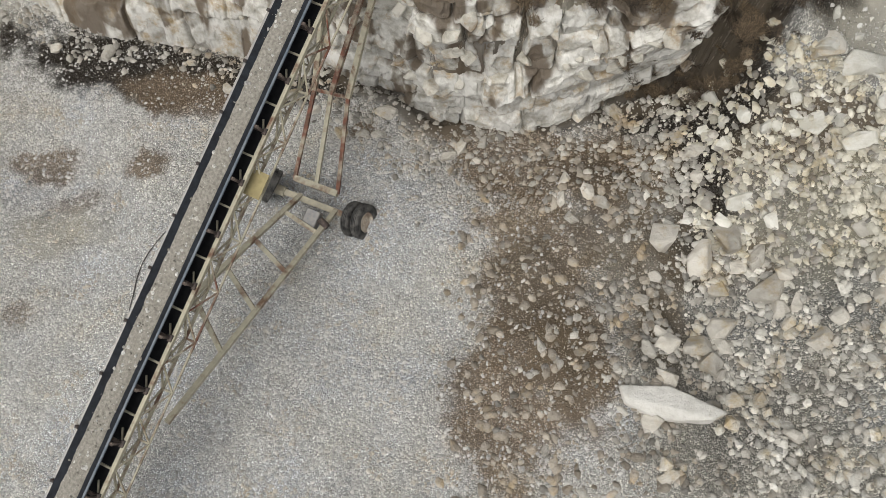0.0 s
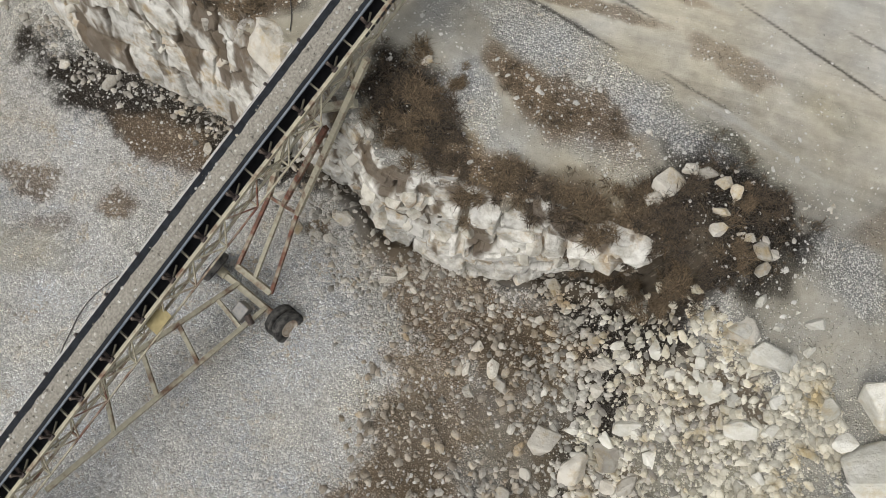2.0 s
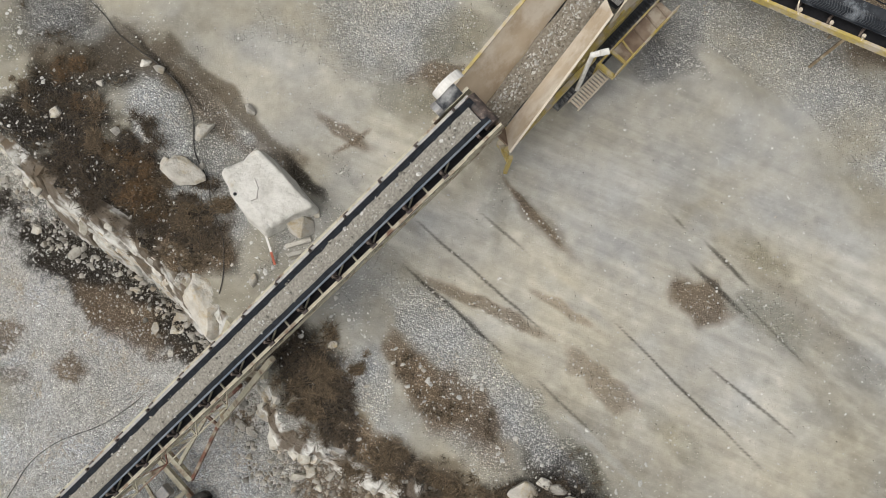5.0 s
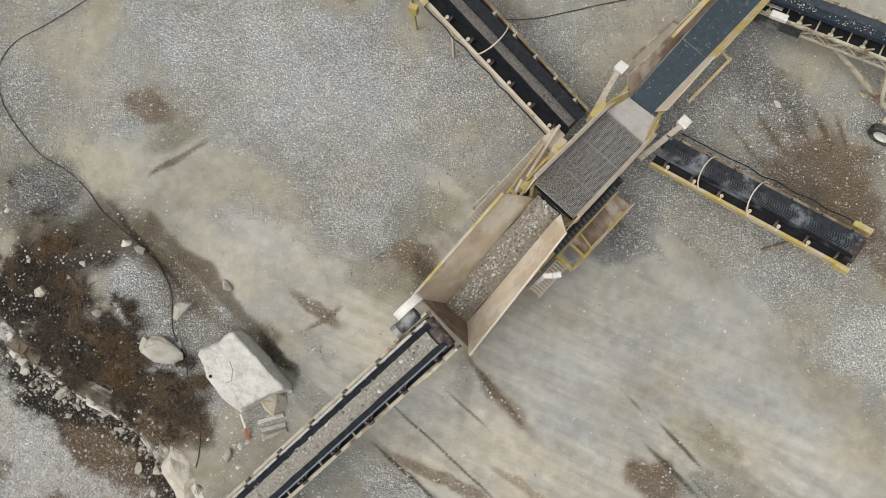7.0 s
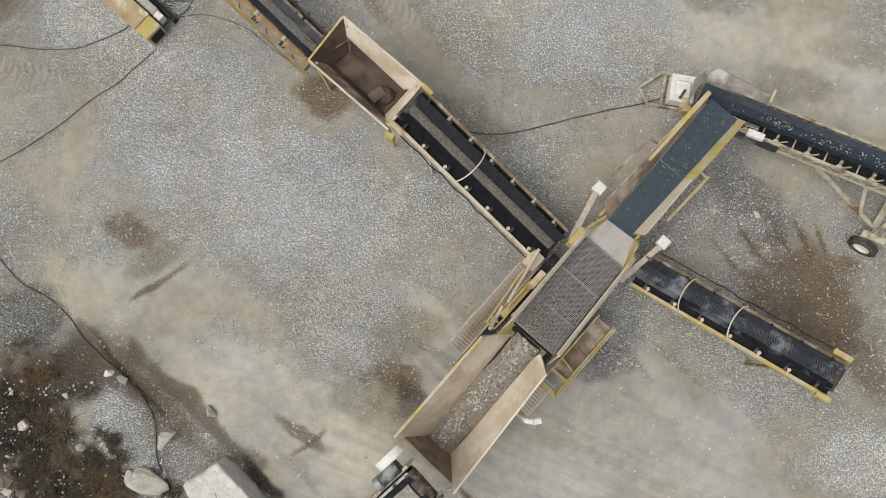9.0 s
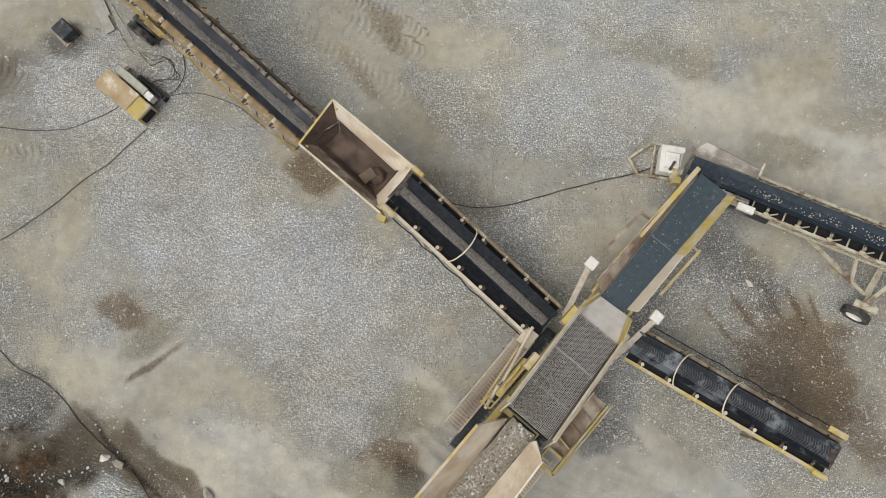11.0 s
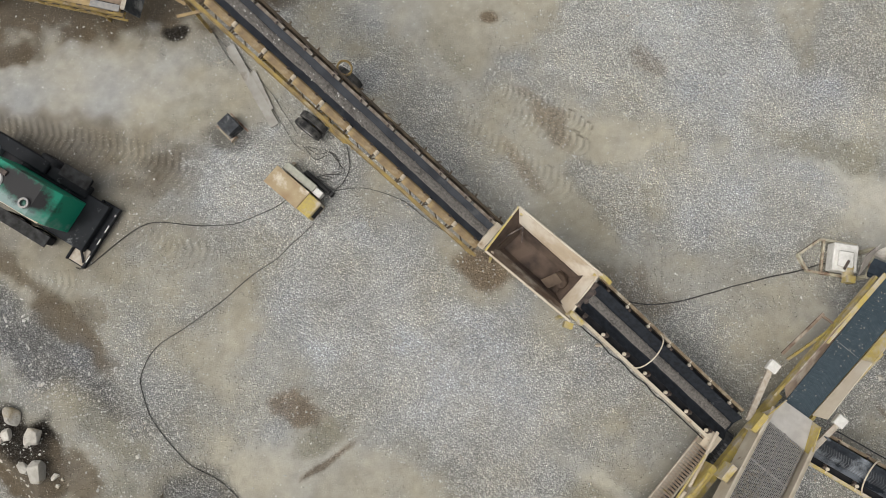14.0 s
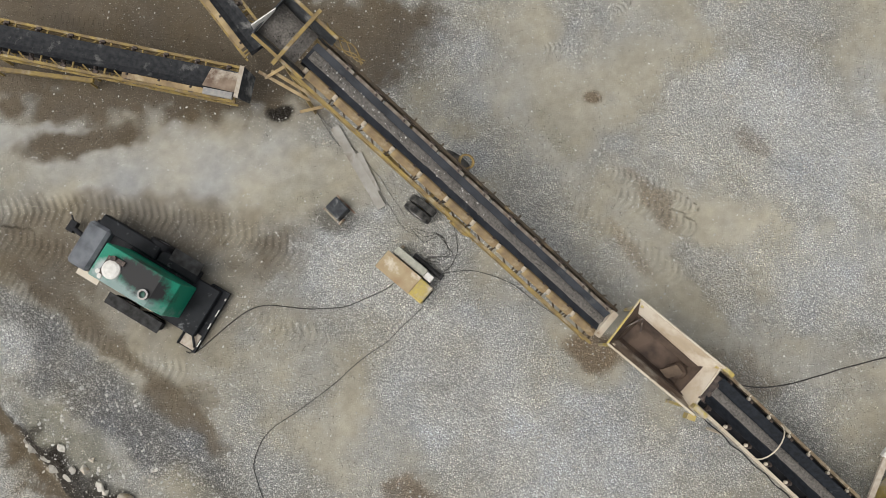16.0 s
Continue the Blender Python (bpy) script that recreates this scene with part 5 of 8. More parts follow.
for k in range(5):
    sh = Shape()
    for _ in range(9):
        blades(sh, rng.gauss(0, 0.36), rng.gauss(0, 0.36), 0, rng.uniform(0.25, 0.5), 110, rng, rng.uniform(0.9, 1.35))
    kinds.append(quick("dry_bush", sh, TWIGS if k % 5 > 1 else STRAW))
sh = Shape()
for _ in range(9):
    blades(sh, rng.gauss(0, 0.36), rng.gauss(0, 0.36), 0, rng.uniform(0.25, 0.5), 110, rng, rng.uniform(0.9, 1.35))
russet = quick("dry_bush", sh, RUSSET)
for x, y in BUSHES:
    k = rng.choice(range(5))
    ob = tagged(new("dry_bush", russet if -8.9 < x < -7.0 and 14.7 < y < 16.3 or x < -11 and y > 17.2 else kinds[k]), "low leafless dry bush of brown twigs on the rim", "bush", "bushes along the rim")
    f = rng.uniform(0.7, 1.25)
    ob.matrix_world = pose(x, y, ground_z(x, y) - 0.03, 0, 0, rng.uniform(0, 360)) @ Matrix.Diagonal((f, f, f * 0.6, 1))
grass = Shape()
p = scatter(2400, (-15, 9, 12.5, 21), lambda x, y: (soil(x, y, 0 * x)[0][:, 0] < 0.22) * (rim_distance(x, y)[0] > 0.1) * (rim_distance(x, y)[0] < 4.6), 41)
pz = land(p[:, 0], p[:, 1])
for (x, y), z in zip(p, pz):
    blades(grass, x, y, z - 0.02, rng.uniform(0.12, 0.36), 22, rng, 1.25)
tagged(new("dry_grass", quick("dry_grass", grass, twig_material("dry_grass", (0.016, 0.013, 0.009), (0.16, 0.118, 0.07)))), "matted dry brown grass on dark soil", "grass", kind="stuff")


# ---- belt conveyors ----
def belt_shape(length, half, trough, n=16):
    s = Shape()
    sec = [(-half, trough), (-half * 0.72, trough * 0.5), (-half * 0.42, 0.0), (half * 0.42, 0.0), (half * 0.72, trough * 0.5), (half, trough)]
    sec2 = sec + [(y, z - 0.022) for y, z in sec[::-1]]
    s.strip(sec2, [[(length * k / n, y, z) for y, z in sec2] for k in range(n + 1)], closed=True)
    return s


def load_shape(length, half, height, seed, start=0.0, stones=14, shift=0.0):
    """A heap of crushed stone lying along a belt: an uneven ridge with loose stones on it."""
    s = Shape()
    r = random.Random(seed)
    n, m = max(int(length / 0.14), 2), 7
    rows = []
    for i in range(n + 1):
        x = start + length * i / n
        row = []
        wob = 1 + 0.22 * noise.noise(Vector((x * 0.9, seed, 0)))
        for j in range(m):
            y = (j / (m - 1) * 2 - 1)
            z = height * (1 - y * y) * (1 + 0.5 * noise.noise(Vector((x * 3, y * 3, seed)))) + 0.012 * noise.noise(Vector((x * 9, y * 9, seed))) - (0.02 if abs(y) > 0.99 else 0)
            row.append((x, shift + y * half * wob, z))
        rows.append(row)
    s.strip(rows[0], rows)
    for _ in range(int(length * stones)):
        x, y, q = start + r.uniform(0, length), shift + r.uniform(-0.85, 0.85) * half, 0.02 + 0.05 * r.random() ** 3
        z = height * (1 - (y - shift) ** 2 / half ** 2) * 0.9 + q * 0.4
        s.add([(x + q, y, z), (x, y + q * 0.8, z), (x - q, y, z), (x, y - q * 0.9, z), (x + q * 0.2, y, z + q * 0.8), (x, y, z - q)], [(0, 1, 4), (1, 2, 4), (2, 3, 4), (3, 0, 4), (1, 0, 5), (2, 1, 5), (3, 2, 5), (0, 3, 5)])
    return s


def pale_stones(name, parent, length, half, lift, count, seed, start=0.0, shift=0.0, big=0.055):
    """Single pale stones lying on a belt's load."""
    r, s = random.Random(seed), Shape()
    for _ in range(count):
        x, y, q = start + r.uniform(0, length), shift + r.gauss(0, 0.42) * half, 0.014 + big * r.random() ** 3
        if abs(y - shift) > half:
            continue
        pts = [(x + q * r.uniform(0.7, 1.3) * math.cos(1.2566 * k), y + q * r.uniform(0.7, 1.2) * math.sin(1.2566 * k), lift) for k in range(5)]
        s.add(pts + [(x + q * r.uniform(-0.3, 0.3), y + q * r.uniform(-0.3, 0.3), lift + q * r.uniform(0.5, 0.9))], [(k, (k + 1) % 5, 5) for k in range(5)])
    return tagged(part(name, s, STONES, parent, "pale loose stones"), kind="stuff")


def piece(name, me, parent, m=None):
    ob = new(name, me)
    ob.parent = parent
    if m is not None:
        ob.matrix_basis = m
    return ob


def meshed(name, shape, mat, bevel=0.0, soft=False):
    me = shape.mesh(name, bevel)
    me.materials.append(mat)
    if soft:
        for p in me.polygons:
            p.use_smooth = True
    return me


GREASE = material("dark_greasy_steel", (0.035, 0.03, 0.028), 0.55, second=(0.12, 0.09, 0.075), spots=(0.3, 0.25, 0.2), spot_scale=6, spot_at=0.62)
GREYLOAD = material('fine_dark_stone', (0.19, 0.175, 0.155), 0.95, second=(0.11, 0.10, 0.09), scale=14, bump=0.8, bump_scale=25)
CHALK = material("chalky_belt_edge", (0.10, 0.125, 0.15), 0.6, second=(0.17, 0.19, 0.21), scale=3)


def idlers(conv, length, half, drop, pitch, first=0.6, knob=GREASE, reach=0.16):
    """Roller sets under a belt: a bracket across the frame with three rollers."""
    br = Shape().box((-0.04, -half - reach, drop - 0.05), (0.04, half + reach, drop + 0.02))
    for sgn in (-1, 1):
        br.beam((0, sgn * (half + reach - 0.03), drop), (0, sgn * (half + 0.05), 0.12), 0.07, 0.05)
        br.tube((0, sgn * (half + 0.02), 0.1), (0, sgn * (half + 0.1), 0.11), 0.045, 8)
        br.box((-0.09, sgn * (half + reach) - 0.05, drop - 0.08), (0.09, sgn * (half + reach) + 0.05, drop + 0.04))
    bme = meshed("idler", br, knob)
    rme = meshed("roller", Shape().tube((0, -half * 0.42, -0.085), (0, half * 0.42, -0.085), 0.055, 10), GREASE)
    lme = meshed("roller", Shape().tube((0, half * 0.45, -0.08), (0, half, 0.05), 0.05, 10), GREASE)
    rme2 = meshed("roller", Shape().tube((0, -half * 0.45, -0.08), (0, -half, 0.05), 0.05, 10), GREASE)
    x = first
    while x < length - 0.3:
        ob = piece("idler", bme, conv, Matrix.Translation((x, 0, 0)))
        for me in (rme, lme, rme2):
            piece("roller", me, ob)
        x += pitch


def truss(conv, length, half, top, bottom, paint, pitch=1.43, w=0.075, deep=0.07, start=0.0, dull=None):
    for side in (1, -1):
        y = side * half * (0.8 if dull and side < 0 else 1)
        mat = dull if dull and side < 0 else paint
        part("top_chord", Shape().box((start, y - 0.05, top - deep), (length, y + 0.05, top + deep)), mat, conv)
        part("bottom_chord", Shape().box((start, y - 0.035, bottom - 0.035), (length, y + 0.035, bottom + 0.035)), mat, conv)
        up = meshed("web_bar", Shape().beam((0, y, top), (pitch / 2, y, bottom), w * 0.6), mat)
        down = meshed("web_bar", Shape().beam((pitch / 2, y, bottom), (pitch, y, top), w * 0.6), mat)
        x = start + 0.2
        while x + pitch < length:
            piece("web_bar", up, conv, Matrix.Translation((x, 0, 0)))
            piece("web_bar", down, conv, Matrix.Translation((x, 0, 0)))
            x += pitch
    cross = [meshed("cross_bar", Shape().beam((0, -half, zz), (0, half, zz), w * 0.7), mat) for zz in (top, bottom)]
    lace = meshed("lacing_bar", Shape().beam((0, -half, bottom), (pitch, half, bottom), w * 0.5), mat)
    tie = [meshed("lacing_bar", Shape().beam((0, sg * half * 0.98, top - 0.02), (pitch * 0.35, sg * half * 0.55, top - 0.12), w * 0.6), mat) for sg in (-1, 1)]
    x = start + 0.2
    while x + pitch < length:
        for me in cross:
            piece("cross_bar", me, conv, Matrix.Translation((x, 0, 0)))
        piece("lacing_bar", lace, conv, Matrix.Translation((x, 0, 0)))
        for me in tie:
            piece("lacing_bar", me, conv, Matrix.Translation((x + 0.5, 0, 0)))
        x += pitch


def wheel(parent, c, axis, r=0.5, w=0.26, mat=TYRE, grooves=True, rim_mat=STEEL):
    prof = [(-w * 0.40, r * 0.56), (-w * 0.5, r * 0.68), (-w * 0.5, r * 0.88), (-w * 0.42, r * 0.97), (-w * 0.36, r)]
    if grooves:
        for g in (-0.2, 0.0, 0.2):
            prof += [(w * (g - 0.03), r), (w * (g - 0.02), r * 0.965), (w * (g + 0.02), r * 0.965), (w * (g + 0.03), r)]
    prof += [(w * 0.36, r), (w * 0.42, r * 0.97), (w * 0.5, r * 0.88), (w * 0.5, r * 0.68), (w * 0.40, r * 0.56)]
    tyre = part("tyre", Shape().lathe(c, axis, prof, 28), mat, parent)
    part("rim", Shape().lathe(c, axis, [(-w * 0.4, r * 0.57), (-w * 0.42, r * 0.52), (-w * 0.2, r * 0.48), (-w * 0.1, r * 0.2), (-w * 0.16, r * 0.12), (-w * 0.16, 0.001)], 24).lathe(c, axis, [(w * 0.4, r * 0.57), (w * 0.42, r * 0.52), (w * 0.2, r * 0.48), (w * 0.1, r * 0.2), (w * 0.16, r * 0.12), (w * 0.16, 0.001)], 24), rim_mat, tyre)
    return tyre


# ---- the long conveyor from the pit ----
C1A, C1B = (-12.9, -11.8, -3.0), (2.05, 21.15, 5.6)
M1 = along(C1A, C1B)
conv1 = thing("belt_conveyor", M1, "long cream truss belt conveyor carrying crushed stone over the quarry rim", "conveyor")
L1 = (Vector(C1B) - Vector(C1A)).length
inv1 = M1.inverted()


def w1(x, y, z):
    return inv1 @ Vector((x, y, z))


part("belt", belt_shape(L1, 0.44, 0.13, 30), BELT, conv1, "dark worn rubber belt")
part("belt_edge", Shape().box((0, -0.455, 0.11), (L1, -0.40, 0.155)), CHALK, conv1, "chalky blue-grey belt edge")
part("belt_rail", Shape().box((0, 0.475, -0.06), (L1, 0.555, 0.02)), STEEL, conv1, "pale worn steel edge rail")
part("load", load_shape(L1 - 0.3, 0.37, 0.07, 3, 0.1, 10, 0.06), LOAD, conv1, "grey crushed stone on the belt")
pale_stones("stone_scatter", conv1, L1 - 0.4, 0.3, 0.055, 900, 71, 0.2, 0.05)
part("return_belt", Shape().box((0, -0.56, -0.62), (L1, 0.56, -0.60)), BLACK, conv1, "black return belt")
# black strips added for the shaded gap between belt and top chord
part("lining", Shape().box((0, -0.58, -0.60), (L1, -0.565, -0.32)).box((0, 0.565, -0.60), (L1, 0.58, -0.32)), BLACK, conv1)
truss(conv1, L1, 0.64, -0.33, -1.05, CREAM)
idlers(conv1, L1, 0.44, -0.24, 1.43, 0.9, reach=0.17)
part("head_pulley", Shape().tube((L1 - 0.05, -0.5, -0.2), (L1 - 0.05, 0.5, -0.2), 0.24, 18), GREASE, conv1)
part("head_frame", Shape().box((L1 - 1.2, -0.72, -0.6), (L1 + 0.15, -0.64, 0.05)).box((L1 - 1.2, 0.64, -0.6), (L1 + 0.15, 0.72, 0.05)), CREAM, conv1)
motor = part("drive_motor", Shape().tube((L1 - 0.75, 0.85, 0.0), (L1 - 0.05, 0.85, 0.0), 0.2, 16).box((L1 - 0.7, 0.68, -0.28), (L1 - 0.1, 1.02, -0.18)), DARK, conv1, "grey electric drive motor")
part("fan_cowl", Shape().tube((L1 - 0.95, 0.85, 0.0), (L1 - 0.75, 0.85, 0.0), 0.22, 16), STEEL, motor)
guard = Shape()
arc = [(L1 - 0.2 + 0.5 * math.cos(math.pi * k / 12), -0.3 + 0.35 * math.sin(math.pi * k / 12)) for k in range(13)]
ring = arc + [(u * 0.985 + 0.015 * (L1 - 0.2), z - 0.02) for u, z in arc[::-1]]
guard.strip(ring, [[(u, v, z) for u, z in ring] for v in (1.06, 1.19, 1.32)], closed=True)
part("belt_guard", guard, WHITE, conv1, "rounded cream drive guard")
# faded bars of lettering on the side beam
bars = Shape()
for k in range(7):
    u = L1 - 9.4 + 0.22 * k
    bars.box((u, -0.70, -0.41), (u + 0.15, -0.694, -0.26))
part("lettering", bars, material("dark_lettering", (0.05, 0.05, 0.05), 0.7), conv1, "faded dark lettering bars")
# undercarriage
AXL, AXR, AZ = Vector((-5.75, 6.33, -4.98)), Vector((-2.65, 5.06, -4.98)), -4.98
axdir = (AXR - AXL).normalized()
part("axle", Shape().beam(w1(*AXL), w1(*AXR), 0.2, 0.2), CREAM, conv1, "heavy cream axle beam")
part("hub", Shape().tube(w1(*(AXL + axdir * 0.1)), w1(*(AXL + axdir * 0.5)), 0.17, 14), CREAM, conv1)
part("hub", Shape().tube(w1(*(AXR - axdir * 0.7)), w1(*(AXR - axdir * 0.3)), 0.14, 14), CREAM, conv1)
rot1 = inv1.to_3x3()
camber = (axdir + Vector((0, 0, 0.42))).normalized()
for k in (0.06, -0.34):
    wheel(conv1, w1(*(AXR + camber * k + Vector((0, 0, 0.1)))), rot1 @ camber, 0.60, 0.3, rim_mat=DUSTY)
camber = (axdir - Vector((0, 0, 0.42))).normalized()
wheel(conv1, w1(*(AXL + Vector((0, 0, 0.12)))), rot1 @ camber, 0.60, 0.3, rim_mat=DUSTY)
# outer lattice along the east side
for k in range(int(L1 * 0.72 / 1.43)):
    x = 0.2 + 1.43 * k
    paint = RUST if (k * 7) % 5 < 1 else CREAM
    part("web_bar", Shape().beam((x, -0.66, -0.38), (x + 0.7, -0.92, -1.08), 0.04), paint, conv1)
    part("web_bar", Shape().beam((x + 0.7, -0.92, -1.08), (x + 1.43, -0.66, -0.38), 0.04), paint, conv1)
    part("lower_chord", Shape().beam((x - 0.72, -0.92, -1.08), (x + 0.7, -0.92, -1.08), 0.05), paint, conv1)
    part("lacing_bar", Shape().beam((x + 0.7, -0.92, -1.08), (x + 0.7, -0.64, -1.05), 0.05), CREAM, conv1)
BARA, BARB = Vector((-4.95, 6.55, -4.75)), Vector((-3.5, 5.98, -4.75))
part("leg_foot_beam", Shape().beam(w1(*BARA), w1(*BARB), 0.2, 0.24), CREAM, conv1, "cream box beam at the feet of the legs")
LEGR, LEGL = Vector((-1.05, 12.35, 2.3)), Vector((-2.75, 12.9, 2.3))
KNEER, KNEEL = Vector((-3.05, 8.65, -3.1)), Vector((-4.15, 8.95, -3.1))
LEGM = Vector((-2.15, 10.85, 0.1))
midk = (KNEER + KNEEL) / 2
part("leg", Shape().beam(w1(*BARA), w1(*KNEEL), 0.12), RUST, conv1, "rusty lower leg")
part("leg", Shape().beam(w1(*BARB), w1(*KNEER), 0.12), RUST, conv1, "rusty lower leg")
part("leg", Shape().beam(w1(*((BARA + BARB) / 2)), w1(*midk), 0.13), CREAM, conv1)
part("leg", Shape().beam(w1(*midk), w1(*LEGM), 0.15), RUST, conv1, "rusty sliding leg")
part("leg", Shape().beam(w1(*KNEER), w1(*LEGR), 0.17), CREAM, conv1, "cream upper leg")
part("leg", Shape().beam(w1(*KNEEL), w1(*LEGL), 0.17), CREAM, conv1, "cream upper leg")
part("leg_brace", Shape().beam(w1(*KNEEL), w1(*KNEER), 0.1), RUST, conv1, "rusty cross brace")
part("leg_beam", Shape().beam(w1(-2.75, 11.2, 0.15), w1(-1.35, 11.6, 0.75), 0.24, 0.24), CREAM, conv1, "cream cross beam of the legs")
for lo, hi in (((-1.45, 11.95, 1.2), (-1.5, 12.2, 2.35)), ((-2.7, 12.4, 1.2), (-2.7, 12.7, 2.3))):
    part("hanger", Shape().beam(w1(*lo), w1(*hi), 0.12), CREAM, conv1)
for a, b, w in (((-4.75, 6.0, -4.9), (-7.9, 0.6, -1.6), 0.15), ((-3.55, 5.45, -4.9), (-7.35, -1.7, -2.0), 0.15)):
    part("drawbar", Shape().beam(w1(*a), w1(*b), w, 0.16), CREAM, conv1, "long cream drawbar")
da, db = Vector((-4.75, 6.0, -4.9)), Vector((-7.9, 0.6, -1.6))
ea, eb = Vector((-3.55, 5.45, -4.9)), Vector((-7.35, -1.7, -2.0))
for f in (0.13, 0.34, 0.53, 0.72):
    part("drawbar_rung", Shape().beam(w1(*da.lerp(db, f * 1.05)), w1(*ea.lerp(eb, f)), 0.14, 0.08), CREAM, conv1)
part("plate", Shape().box((-0.35, -0.3, -0.01), (0.35, 0.3, 0.01), Matrix.Translation(w1(-4.85, 4.15, 0.55))), material("ochre_plate", (0.36, 0.30, 0.15), 0.7), conv1, "ochre steel plate")
box = part("pump_box", Shape().box((-0.34, -0.24, -0.2), (0.34, 0.24, 0.2), Matrix.Translation(w1(-4.3, 5.05, -4.7))), STEEL, conv1, "grey hydraulic pump box on the drawbar", bevel=0.03)
part("pump_motor", Shape().tube(w1(-4.0, 5.0, -4.55), w1(-3.75, 4.75, -4.6), 0.12), GREASE, box)
part("tail_support", Shape().beam(w1(-12.4, -11.6, -3.3), w1(-12.4, -11.6, ground_z(-12.4, -11.6)), 0.2).beam(w1(-12.2, -10.6, -3.1), w1(-12.2, -10.6, ground_z(-12.2, -10.6)), 0.2), CREAM, conv1)


# ---- screening plant ----
SA, SB = (1.9, 22.0, 0.0), (6.9, 36.3, 0.0)
M2 = along(SA, SB)
plant = thing("screening_plant", M2, "dusty yellow mobile screening plant with hopper, mesh deck and discharge belt", "screener")
GRIME = material("rust_grimed_steel", (0.32, 0.25, 0.185), 0.8, second=(0.155, 0.105, 0.075), spots=(0.46, 0.40, 0.32), spot_scale=1.0, spot_at=0.55, scale=1.5)
PLATE = material("dusty_hopper_plate", (0.57, 0.475, 0.35), 0.75, second=(0.44, 0.345, 0.24), scale=0.9, spots=(0.64, 0.57, 0.465), spot_scale=0.6, spot_at=0.5, bump=0.05)
OFFWHITE = material("dusty_off_white", (0.62, 0.56, 0.45), 0.6, second=(0.52, 0.44, 0.33), scale=1.6, spots=(0.22, 0.13, 0.07), spot_scale=1.8, spot_at=0.66)
hopper = part("hopper", Shape().plate([(-0.5, 1.0, 3.7), (0.1, 0.2, 2.35), (4.4, 0.4, 3.81), (3.7, 1.05, 4.85)], 0.05), PLATE, plant, "dusty flared hopper wall")
part("hopper_wall", Shape().plate([(-0.6, -1.5, 3.35), (4.15, -1.1, 4.65), (4.48, -0.62, 4.45), (4.3, -0.58, 3.95), (0.1, -0.78, 2.35)], 0.05), PLATE, hopper)
# the end wall's dark brown includes the shadow at the hopper's lower end
part("hopper_end", Shape().plate([(-0.34, 0.79, 3.34), (-0.41, -1.31, 3.08), (0.1, -0.78, 2.35), (0.1, 0.2, 2.35)], 0.05), material("shaded_brown_steel", (0.27, 0.20, 0.145), 0.85, second=(0.16, 0.115, 0.08), scale=1.6, spots=(0.40, 0.33, 0.25), spot_scale=1.1, spot_at=0.6), hopper, "brown hopper end wall with shade in its colour")
part("hopper_rim", Shape().beam((-0.5, 1.03, 3.72), (3.7, 1.08, 4.87), 0.09, 0.07), YELLOW, hopper, "yellow rim bar")
part("hopper_rim", Shape().beam((-0.6, -1.53, 3.37), (4.15, -1.13, 4.67), 0.07, 0.07), OFFWHITE, hopper)
part("wall_hole", Shape().plate([(1.15, 0.83, 3.55), (1.5, 0.88, 3.72), (1.78, 0.80, 3.72), (1.62, 0.70, 3.55), (1.3, 0.69, 3.45)], 0.02), BLACK, hopper, "dark torn hole in the hopper wall")
for v in (0.9, -1.35):
    for u in (0.4, 1.6, 2.8):
        part("hopper_rib", Shape().beam((u, v, 3.3 + 0.25 * u), (u, v * 0.6, 2.2 + 0.33 * u), 0.08, 0.06), YELLOW, hopper)
part("feeder_belt", Shape().plate([(0.0, -0.74, 2.28), (4.6, -0.6, 3.95), (4.6, 0.36, 3.95), (0.0, 0.18, 2.28)], 0.04), BELT, plant)
r_feed = random.Random(19)
fd = Matrix.Translation((0.05, -0.26, 2.33)) @ Euler((0, -math.atan2(1.67, 4.6), 0.03)).to_matrix().to_4x4()
sh = load_shape(4.8, 0.47, 0.09, 9, 0, 70)
sh.v = [tuple(fd @ Vector(v)) for v in sh.v]
part("feeder_load", sh, material("brown_stone_load", (0.27, 0.24, 0.19), 0.95, second=(0.16, 0.14, 0.11), scale=12, spots=(0.45, 0.43, 0.39), spot_scale=14, spot_at=0.62, bump=0.8, bump_scale=25), plant, "crushed stone on the feeder")
sh = Shape()
for _ in range(520):
    u, v, q = 4.8 * r_feed.random(), r_feed.gauss(0.06, 0.17), 0.014 + 0.05 * r_feed.random() ** 3
    if abs(v) < 0.44:
        z = 0.09 * (1 - (v / 0.47) ** 2)
        sh.add([tuple(fd @ Vector((u + q * math.cos(1.2566 * k), v + q * r_feed.uniform(0.7, 1.1) * math.sin(1.2566 * k), z))) for k in range(5)] + [tuple(fd @ Vector((u, v, z + q * 0.8)))], [(k, (k + 1) % 5, 5) for k in range(5)])
tagged(part("stone_scatter", sh, STONES, plant, "pale stones riding on the feeder"), kind="stuff")
# deck
da_, db_ = Vector((4.75, 0, 4.0)), Vector((8.7, 0, 2.1))
dn = (db_ - da_).normalized()


def deck(u, v, h=0.0):
    p = da_ + dn * u
    return (p.x + 0.43 * h, v, p.z + 0.9 * h)


DLEN = (db_ - da_).length
# black sheet just under the mesh, visible through its openings
mesh_sheet = part("deck_tray", Shape().plate([deck(0, -0.98, -0.12), deck(DLEN, -0.98, -0.12), deck(DLEN, 0.68, -0.12), deck(0, 0.6, -0.12)], 0.05), BLACK, plant)
WIRE = material("worn_screen_wire", (0.30, 0.29, 0.275), 0.5, 0.4, second=(0.40, 0.385, 0.36))
wires = Shape()
k = 0.0
while k < DLEN:
    wires.beam(deck(k, -0.98), deck(k, 0.66), 0.022)
    k += 0.062
k = -0.96
while k < 0.67:
    wires.beam(deck(0, k, 0.01), deck(DLEN, k, 0.01), 0.022)
    k += 0.062
